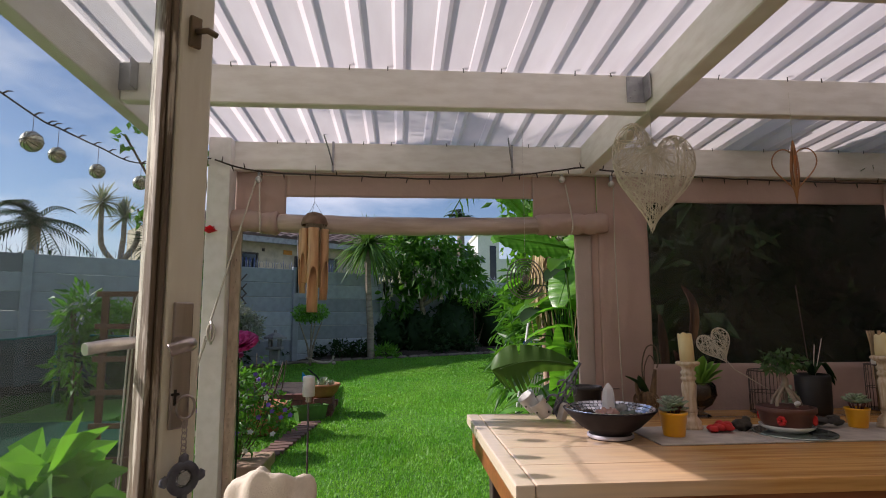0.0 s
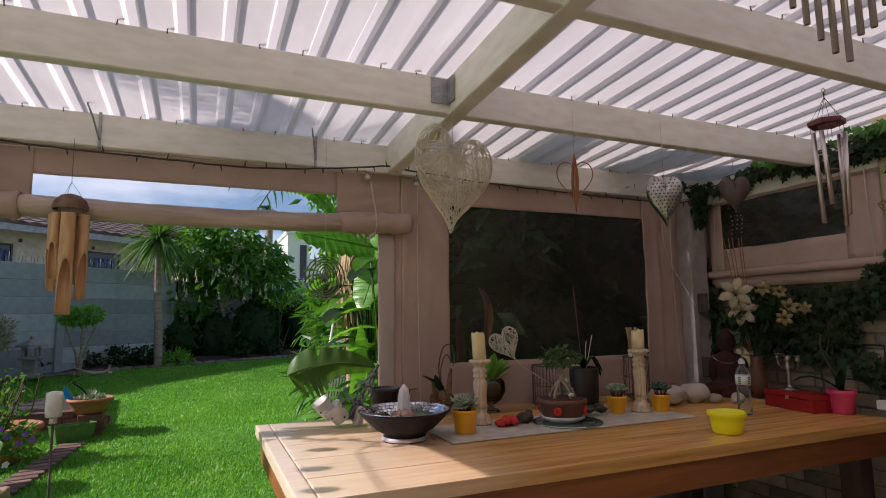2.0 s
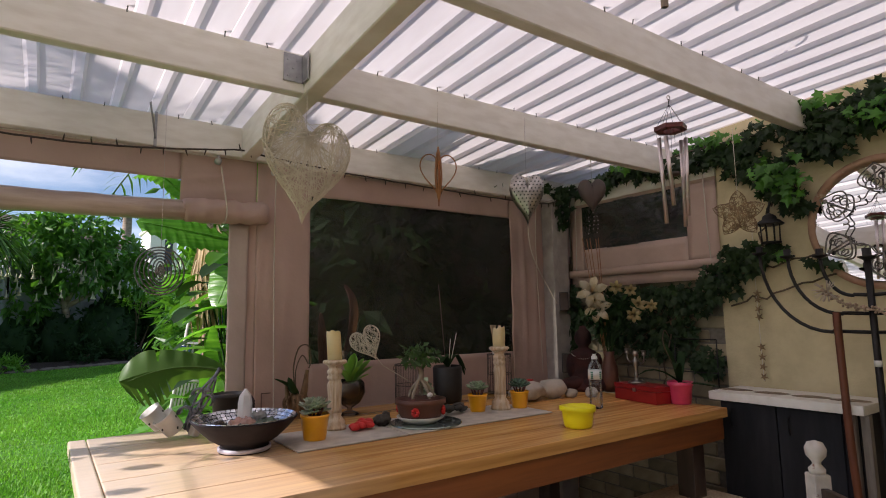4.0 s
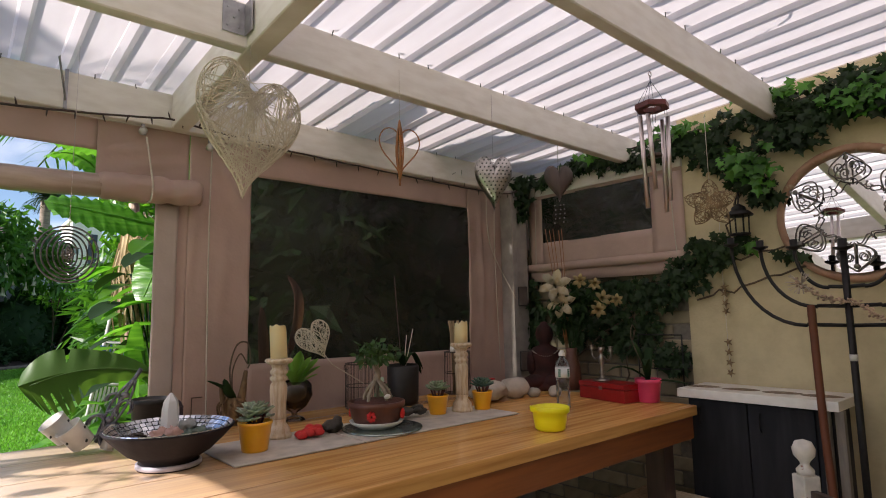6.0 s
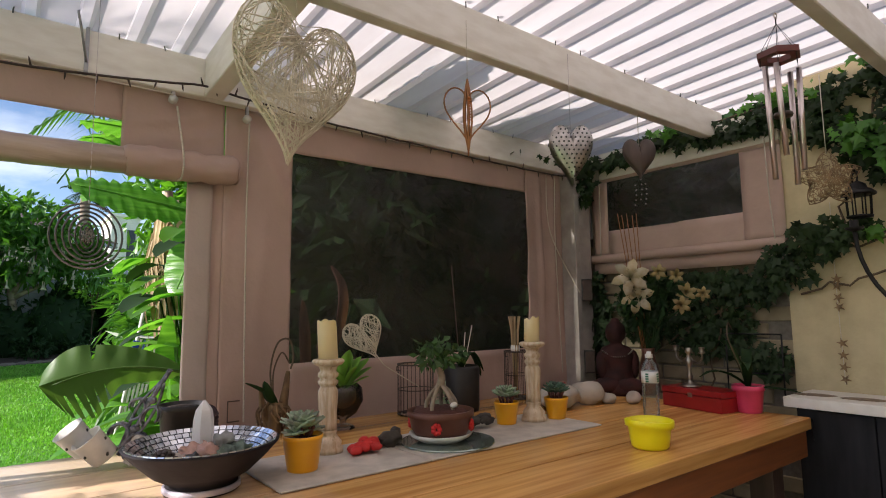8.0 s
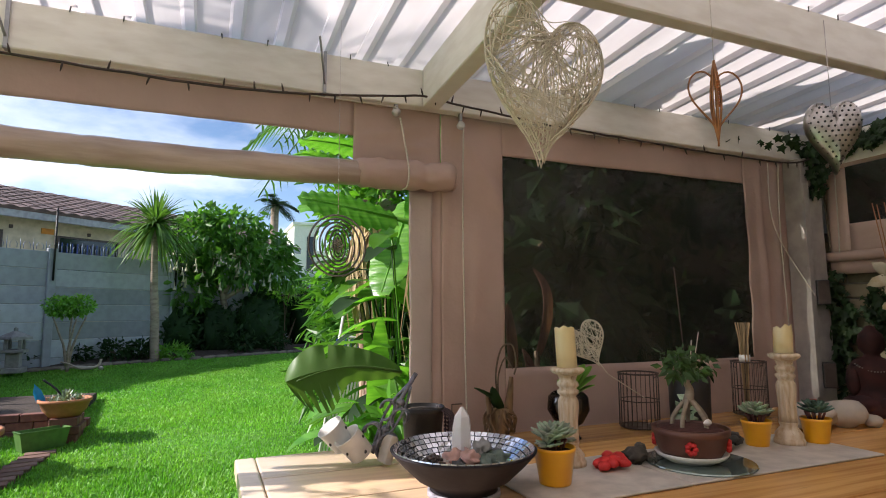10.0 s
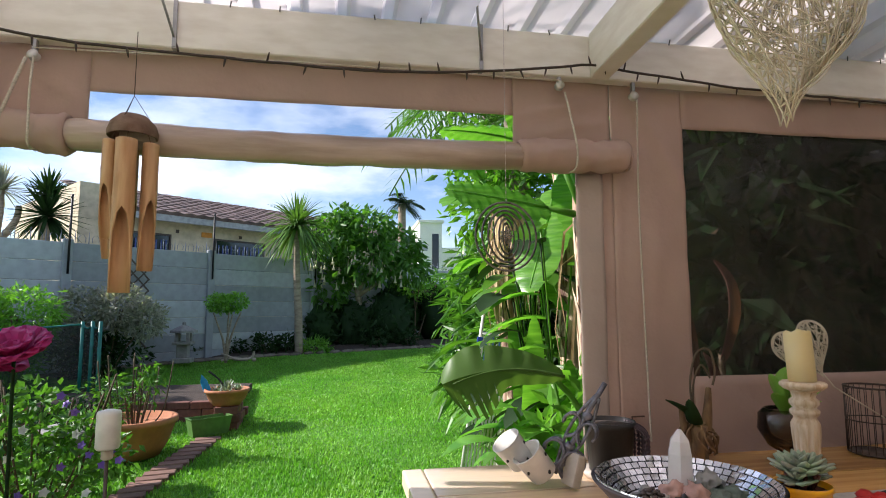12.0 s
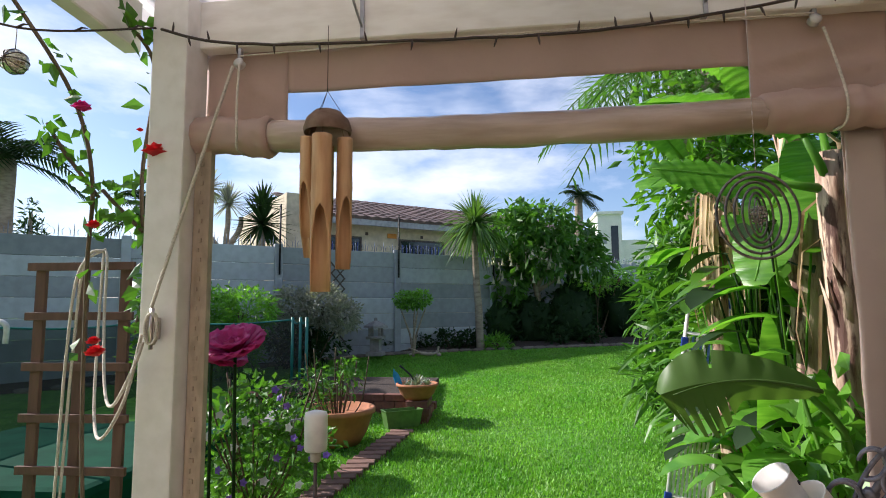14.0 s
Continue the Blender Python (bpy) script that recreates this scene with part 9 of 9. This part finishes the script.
for k in range(9):
    b = bm_new()
    x = -0.12 + 0.03 * k
    box(b, x - 0.009, x + 0.009, -0.004, 0.004, 0.82, 1.10, 0.002, m=lean)
    part("slat", b, mk("blue_slat", (0.10, 0.20, 0.52), 0.5, bump=0) if k % 2 else M_WHITECER, dl)
for z in (0.04, 0.80, 1.12, 1.36):
    b = bm_new()
    tube(b, [lean @ Vector((-0.15, 0, z)), lean @ Vector((0.15, 0, z))], 0.011, 8)
    part("cross_bar", b, M_WHITECER, dl)

# ---- left side ----
M_TERRA = mk("terracotta", (0.48, 0.19, 0.085), 0.8, col2=(0.38, 0.15, 0.07), scale=12, bump=0.25, spread=0.15)
M_REDBRICK = mk("red_brick", (0.22, 0.085, 0.06), 0.85, col2=(0.15, 0.06, 0.045), scale=20, bump=0.4, per="object")


def flowers(parent, material, spots, r, seed, name="flower"):
    rng = random.Random(seed)
    for x, y, z in spots:
        b = bm_new()
        n = Vector((rng.uniform(-0.4, 0.4), -1, rng.uniform(0.0, 0.8))).normalized()
        u = n.orthogonal().normalized()
        w = n.cross(u)
        for k in range(5):
            a = 2 * math.pi * k / 5
            d = u * math.cos(a) + w * math.sin(a)
            p = Vector((x, y, z))
            blade(b, [p, p + d * r * 0.5 + n * r * 0.15, p + d * r], r * 0.8, 0.1, up=n)
        part(name, b, material, parent)


M_PURPLE = mk("leaf_purple_petal", (0.20, 0.10, 0.55), 0.5, bump=0, thin=0.3)
M_MAGENTA = mk("magenta_petal", (0.68, 0.03, 0.22), 0.5, col2=(0.48, 0.015, 0.15), scale=12, bump=0.1, thin=0.25)
M_REDROSE = mk("red_petal", (0.62, 0.015, 0.02), 0.5, scale=12, bump=0.1, thin=0.25)
M_WHITEPETAL = mk("leaf_white_petal", (0.72, 0.70, 0.76), 0.5, bump=0, thin=0.3)
pp = thing("potted_bush", "flowering bush with purple and white blooms in a tall terracotta planter", "potted plant", (-0.985, 3.62, -0.06))
b = bm_new()
box(b, -0.17, 0.17, -0.17, 0.17, 0.0, 0.54, 0.012)
box(b, -0.19, 0.19, -0.19, 0.19, 0.50, 0.57, 0.012)
part("planter", b, mk("pale_terracotta", (0.46, 0.30, 0.20), 0.85, scale=10, bump=0.3, spread=0.25), pp)
b = bm_new()
rng = random.Random(11)
for k in range(16):
    a, r = rng.uniform(0, 6.28), rng.uniform(0.05, 0.26)
    tube(b, curve((0, 0, 0.55), (r * 0.5 * math.cos(a), r * 0.5 * math.sin(a), 0.72), (r * math.cos(a), r * math.sin(a), rng.uniform(0.85, 1.15))), 0.004, 5)
part("stem", b, M_TWIG, pp)
leaves("foliage", M_LEAF, [(-0.02, 0, 0.72, 0.24, 0.22, 0.16), (-0.12, 0, 0.92, 0.20, 0.2, 0.15), (0.12, 0, 0.88, 0.18, 0.18, 0.14), (0.0, 0, 1.06, 0.15, 0.15, 0.08), (0.24, 0.05, 0.80, 0.12, 0.12, 0.12)], 1150, 0.042, pp, 12, 0.0, 0.5, 0.2)
flowers(pp, M_PURPLE, [(0.20, -0.1, 0.90), (0.22, -0.08, 0.86), (0.16, -0.16, 0.84), (0.14, -0.1, 1.05), (-0.05, -0.2, 0.80), (0.0, -0.2, 0.70), (-0.2, -0.14, 0.88), (0.30, -0.1, 0.87), (0.28, -0.12, 0.83), (0.33, -0.1, 0.84), (0.17, -0.1, 1.02), (0.12, -0.1, 1.08), (0.05, -0.2, 0.76)], 0.018, 3)
flowers(pp, M_WHITEPETAL, [(0.05, -0.2, 0.98), (-0.1, -0.2, 0.92), (-0.15, -0.18, 1.02), (0.12, -0.18, 0.76), (-0.2, -0.15, 0.75), (0.0, -0.18, 0.88), (0.2, -0.15, 0.95), (0.24, -0.14, 0.74), (-0.05, -0.2, 1.0), (0.1, -0.2, 0.66), (-0.14, -0.2, 0.66)], 0.02, 4)
mf = thing("metal_flower", "large magenta rose-shaped garden ornament on a stem", "garden ornament", (-0.90, 3.26, -0.02))
b = bm_new()
tube(b, curve((0, 0, -0.02), (0.01, 0, 0.6), (0, 0, 1.20)), 0.006, 6)
part("stem", b, M_LEAFDARK, mf)
b = bm_new()
rng = random.Random(2)
for k in range(26):
    ring = 0 if k < 5 else (1 if k < 13 else 2)
    a = k * 2.4
    el = (1.2, 0.8, 0.4)[ring]
    d = Vector((math.cos(a) * math.cos(el), math.sin(a) * math.cos(el), math.sin(el)))
    ln = (0.055, 0.09, 0.115)[ring]
    p = Vector((0, 0, 1.20))
    blade(b, [p, p + d * ln * 0.5, p + d * ln * 0.85 + Vector((0, 0, 0.008)), p + d * ln + Vector((0, 0, -0.004))], ln * 0.95, 0.35, shape=lambda t: 0.3 + 0.8 * math.sin(math.pi * min(0.9, t * 0.85)))
bmesh.ops.rotate(b, verts=list(b.verts), cent=(0, 0, 1.20), matrix=Matrix.Rotation(radians(28), 3, "X"))
thicken(part("bloom", b, M_MAGENTA, mf, "layered magenta petals"), 0.002)
m2 = copy_thing(mf, pose(-1.01, 3.30, -0.055, 0, 0, 80))

# brick step and low brick wall with pots
bs = thing("brick_edging", "red brick edging along the lawn", "brick edging", kind="structure")
brk = bm_new()
box(brk, -0.11, 0.11, -0.052, 0.052, -0.036, 0.036, 0.005, 1)
me = mesh_of("brick", brk, M_REDBRICK)
edge_me = mesh_of("brick", box(bm_new(), -0.11, 0.11, -0.052, 0.052, -0.036, 0.036, 0.005, 1), mk("weathered_brick", (0.25, 0.14, 0.105), 0.9, col2=(0.16, 0.09, 0.07), scale=16, bump=0.5, per="object"))
e0, e1 = Vector((-1.36, 4.6, 0)), Vector((-1.02, 6.75, 0))
for k in range(20):
    p = e0.lerp(e1, k / 19)
    q = new("brick", edge_me)
    q.parent, q.matrix_basis = bs, pose(p.x, p.y, ground_z(p.x, p.y) - 0.004, 0, 0, 9 + 3 * math.sin(k * 4))
bw = thing("brick_wall", "low red brick planter wall beside the lawn", "wall", kind="structure")
for r in range(3):
    for k in range(9):
        x, y = -2.85 + k * 0.228 + (0.114 if r % 2 else 0), 7.55
        q = new("brick", me)
        q.parent, q.matrix_basis = bw, pose(x, y, 0.20 + r * 0.076, 0, 0, 0.8 * math.sin(k + r * 3))
    for k in range(3):
        q = new("brick", me)
        q.parent, q.matrix_basis = bw, pose(-0.94 + (0.02 if r % 2 else 0), 7.25 + 0.115 * k - 0.1, 0.20 + r * 0.076, 0, 0, 0)
b = bm_new()
box(b, -3.0, -1.0, 7.58, 9.2, 0.0, 0.36)
solid("raised_bed", b, M_EARTH, "raised soil bed behind the brick wall", "flower bed", "structure")

bw2 = thing("bowl_planter", "wide terracotta bowl of grey succulents on the brick pier", "planter", (-0.96, 7.25, 0.390))
bw2.scale = (0.84, 0.84, 0.84)
b = bm_new()
lathe(b, [(0.0, 0.0), (0.15, 0.0), (0.21, 0.07), (0.245, 0.155), (0.26, 0.16), (0.26, 0.19), (0.235, 0.19), (0.22, 0.15), (0.0, 0.14)], 32)
part("bowl", b, M_TERRA, bw2)
b = bm_new()
strap_crown(b, (0, 0, 0.15), 60, 0.16, 0.03, 3, 0.2, 0.9)
for k in range(14):
    a = k * 2.4
    strap_crown(b, (0.14 * math.cos(a), 0.14 * math.sin(a), 0.16), 14, 0.09, 0.02, k, 0.0, 0.9)
part("succulent", b, M_SUCC, bw2)
b = bm_new()
tube(b, curve((-0.02, 0, 0.15), (-0.08, 0, 0.28), (-0.22, 0, 0.40)), 0.012, 5)
part("handle", b, M_BLACK, bw2, "dark handle of a garden tool")
b = bm_new()
blade(b, [(-0.20, 0, 0.10), (-0.23, 0, 0.18), (-0.27, 0, 0.28), (-0.30, 0, 0.36)], 0.09, 0.1, up=(0, -1, 0))
thicken(part("blue_fin", b, mk("blue_enamel", (0.02, 0.32, 0.62), 0.3, bump=0), bw2, "bright blue leaf-shaped ornament"), 0.004)
gt = thing("green_trough", "green plastic trough planter on the lawn edge", "planter", (-1.06, 6.95, 0.17), turn=32)
gt.scale = (0.78, 0.85, 0.8)
b = bm_new()
for z0, z1, w, d in ((0.0, 0.20, 0.24, 0.09),):
    vs = []
    for z, k in ((0, 0.86), (0.18, 1.0), (0.205, 1.06), (0.205, 0.96), (0.16, 0.92)):
        vs.append([b.verts.new((sx * w * k, sy * d * k, z)) for sx, sy in ((-1, -1), (1, -1), (1, 1), (-1, 1))])
    for p, q in zip(vs, vs[1:]):
        for i in range(4):
            b.faces.new((p[i], p[(i + 1) % 4], q[(i + 1) % 4], q[i]))
    b.faces.new(vs[0][::-1])
part("trough", b, mk("green_plastic", (0.10, 0.22, 0.05), 0.5, scale=12, bump=0.05), gt)
b = bm_new()
box(b, -0.21, 0.21, -0.078, 0.078, 0.10, 0.165)
part("soil", b, M_EARTH, gt)
op = thing("terracotta_pot", "large terracotta bowl with twiggy plants", "planter", (-1.52, 6.35, 0.14))
b = bm_new()
lathe(b, [(0.0, 0.0), (0.20, 0.0), (0.26, 0.10), (0.315, 0.26), (0.335, 0.27), (0.335, 0.31), (0.305, 0.31), (0.29, 0.27), (0.0, 0.25)], 32)
part("pot", b, M_TERRA, op)
b = bm_new()
rng = random.Random(31)
for k in range(22):
    a, r = rng.uniform(0, 6.28), rng.uniform(0.02, 0.30)
    h = rng.uniform(0.45, 0.85)
    tube(b, curve((r * 0.5 * math.cos(a), r * 0.5 * math.sin(a), 0.25), (r * 0.8 * math.cos(a), r * 0.8 * math.sin(a), 0.4), (r * math.cos(a), r * math.sin(a), h)), 0.006, 4)
part("stem", b, M_TWIG, op)["kind"] = "stuff"
leaves("foliage", M_LEAF, [(-0.12, 0, 0.42, 0.2, 0.2, 0.14), (0.1, 0, 0.6, 0.12, 0.12, 0.22), (-0.2, 0, 0.55, 0.2, 0.2, 0.15)], 420, 0.06, op, 13, 0.0, 0.35, 0.1)
sw = thing("shallow_planter", "shallow dark planter of seedlings on a stand", "planter", (-1.62, 5.55, 0.12))
b = bm_new()
lathe(b, [(0.0, 0.30), (0.16, 0.30), (0.23, 0.40), (0.235, 0.42), (0.21, 0.42), (0.0, 0.38)], 24)
part("bowl", b, M_GREYSTONE, sw)
b = bm_new()
tube(b, [(0, 0, -0.03), (0, 0, 0.31)], 0.05, 8)
part("stand", b, M_DARKWOOD, sw)
leaves("foliage", M_LEAF, [(0, 0, 0.46, 0.2, 0.2, 0.08)], 320, 0.05, sw, 14, 0.0, 0.4, 0.1)
wc = thing("white_canister", "white capped canister on a thin dark stake at the patio edge", "canister", (-0.435, 2.79, 0.0))
b = bm_new()
tube(b, [(0, 0, -0.012), (0, 0, 0.985)], 0.005, 6)
part("stake", b, M_DARKWOOD, wc)
b = bm_new()
lathe(b, [(0.0, 0.982), (0.026, 0.982), (0.029, 0.988), (0.029, 1.068), (0.027, 1.076), (0.012, 1.080), (0.0, 1.080)], 24)
part("canister", b, M_WHITECER, wc)
b = bm_new()
lathe(b, [(0.010, 0.955), (0.014, 0.958), (0.014, 0.9815), (0.0, 0.9815)], 14)
part("collar", b, M_STONE, wc, "grey collar under the canister")
shrub("low flowering plants along the brick edging", (-1.62, 4.9, 0.04), M_LEAF, [(0, 0, 0.25, 0.25, 0.5, 0.22), (0.1, 0.5, 0.28, 0.2, 0.3, 0.2)], 800, 0.06, 95, slim=0.45)
shrub("low green plants behind the terracotta bowl", (-2.1, 6.6, 0.12), M_LEAFDARK, [(0, 0, 0.25, 0.35, 0.6, 0.25)], 600, 0.08, 96)

# green net fence
fn = thing("net_fence", "dark green garden net on green posts", "fence")
posts = ((-2.73, 8.75), (-2.83, 8.78), (-2.95, 8.80), (-4.7, 8.2), (-4.9, 6.2), (-4.6, 4.4))
M_NETPOST = mk("green_post", (0.008, 0.20, 0.17), 0.5, bump=0.1)
for x, y in posts:
    b = bm_new()
    tube(b, [(x, y, ground_z(x, y) - 0.05), (x, y, 1.20)], 0.022, 8)
    part("post", b, M_NETPOST, fn)
M_NET = glass("green_net", (0.26, 0.33, 0.31), 0.6, 1.05, 0, 0.12)
for (x0, y0), (x1, y1) in zip(posts, posts[1:]):
    b = bm_new()
    sheet(b, [[(x0 + (x1 - x0) * u, y0 + (y1 - y0) * u, z if z < 1 else z - 0.05 * math.sin(math.pi * u)) for u in np.linspace(0, 1, 7)] for z in (0.15, 0.5, 0.85, 1.16)])
    part("net", b, M_NET, fn)
    b = bm_new()
    tube(b, [(x0 + (x1 - x0) * u, y0 + (y1 - y0) * u, 1.165 - 0.05 * math.sin(math.pi * u)) for u in np.linspace(0, 1, 9)], 0.012, 5)
    part("top_cord", b, M_NETPOST, fn)
b = bm_new()
box(b, -4.4, -2.4, 4.4, 6.4, 0.0, 0.30, 0.05)
for v in b.verts:
    v.co.z += 0.03 * noise.noise(v.co * 2)
solid("green_cover", b, mk("green_tarpaulin", (0.004, 0.06, 0.032), 0.9, spec=0.08, scale=5, bump=0.2), "green tarpaulin cover over a low frame", "cover")
b = bm_new()
tube(b, curve((0, 0, 0.0), (0, 0, 1.12), (0.05, 0, 1.20), (0.12, 0, 1.17), (0.12, 0, 1.05)), 0.018, 8)
solid("bent_pipe", b, M_WHITECER, "white bent standpipe by the net fence", "pipe", at=pose(-3.55, 4.9, 0.05))
shrub("broad-leaved yellow-green plant beside the doorway", (-1.62, 2.6, -0.03), M_LEAFLIGHT, [(0, 0, 0.48, 0.34, 0.3, 0.26), (0.1, -0.1, 0.68, 0.28, 0.25, 0.16)], 150, 0.27, 97, slim=0.62, shell=0.1, droop=0.35)
shrub("leafy yellow-green shrub before the net fence", (-3.9, 7.2, 0.1), M_LEAF, [(0, 0, 1.35, 0.3, 0.3, 0.3), (0, 0, 0.7, 0.25, 0.25, 0.5)], 420, 0.16, 98, slim=0.3)

# wooden trellis with a climbing rose
tr = thing("wooden_trellis", "brown square-grid wooden trellis panel beside the post", "trellis", (-1.41, 3.18, -0.02), turn=3)
M_TRELLIS = mk("brown_lath", (0.15, 0.08, 0.055), 0.8, scale=12, stretch_by=(3, 3, 0.6), bump=0.3)
for k in range(3):
    b = bm_new()
    x = -0.17 + 0.155 * k
    box(b, x - 0.018, x + 0.018, -0.008, 0.008, 0.0, 1.52, 0.002)
    part("upright", b, M_TRELLIS, tr)
for k in range(9):
    b = bm_new()
    box(b, -0.21, 0.18, -0.022, -0.009, 0.13 + 0.172 * k - 0.014, 0.13 + 0.172 * k + 0.014, 0.002)
    part("lath", b, M_TRELLIS, tr)
rs = thing("climbing_rose", "climbing rose with red blooms and sparse leaves by the post", "rose", (-1.16, 2.95, -0.03))
canes = (((0.0, 0.08, 0), (-0.08, 0.05, 0.8), (-0.05, -0.02, 1.45), (0.0, -0.08, 1.75), (-0.05, -0.12, 2.0), (-0.15, -0.25, 2.25)),
         ((0.05, 0.06, 0), (0.10, 0.05, 0.7), (0.13, 0.0, 1.4), (0.13, -0.04, 1.75), (0.17, -0.06, 2.08), (0.12, -0.12, 2.2)),
         ((0.10, 0.0, 1.30), (0.16, -0.03, 1.45), (0.20, -0.06, 1.60)), ((0.0, -0.05, 1.70), (-0.10, -0.08, 1.84), (-0.14, -0.1, 1.92)), ((0.13, -0.03, 1.6), (0.06, -0.06, 1.68), (0.02, -0.06, 1.72)))
for cpts in canes:
    b = bm_new()
    tube(b, curve(*cpts), 0.006, 6)
    part("cane", b, M_TWIG, rs)
spots = []
for cpts in canes:
    for p in curve(*cpts, n=3):
        if p.z > 1.2:
            spots.append((p.x, p.y, p.z, 0.05, 0.05, 0.05))
leaves("foliage", M_LEAF, spots, 190, 0.048, rs, 15, 0.1, 0.65, 0.3)
for k, (x, y, z, r) in enumerate(((0.215, -0.10, 1.80, 0.046), (-0.03, -0.1, 1.95, 0.034), (0.03, -0.1, 1.60, 0.026), (0.20, -0.1, 1.77, 0.014), (0.16, -0.1, 1.88, 0.012), (0.09, -0.14, 1.24, 0.034), (0.05, -0.1, 1.27, 0.025))):
    b = bm_new()
    rng = random.Random(k)
    for j in range(16):
        a, el = j * 2.4, 1.3 - 1.2 * (j / 16)
        d = Vector((math.cos(a) * math.cos(el), math.sin(a) * math.cos(el), math.sin(el)))
        blade(b, [Vector((x, y, z)), Vector((x, y, z)) + d * r * 0.6, Vector((x, y, z)) + d * r], r * 1.1, 0.4)
    part("rose_bloom", b, M_REDROSE if k != 1 else M_MAGENTA, rs)
for x, y in ((-1.5, 3.4), (-1.9, 3.5), (-1.2, 3.35)):
    shrub("small leafy plant at the foot of the trellis", (x, y, -0.03), M_LEAF, [(0, 0, 0.2, 0.2, 0.15, 0.2)], 160, 0.07, int(abs(x) * 100), group="trellis plants")
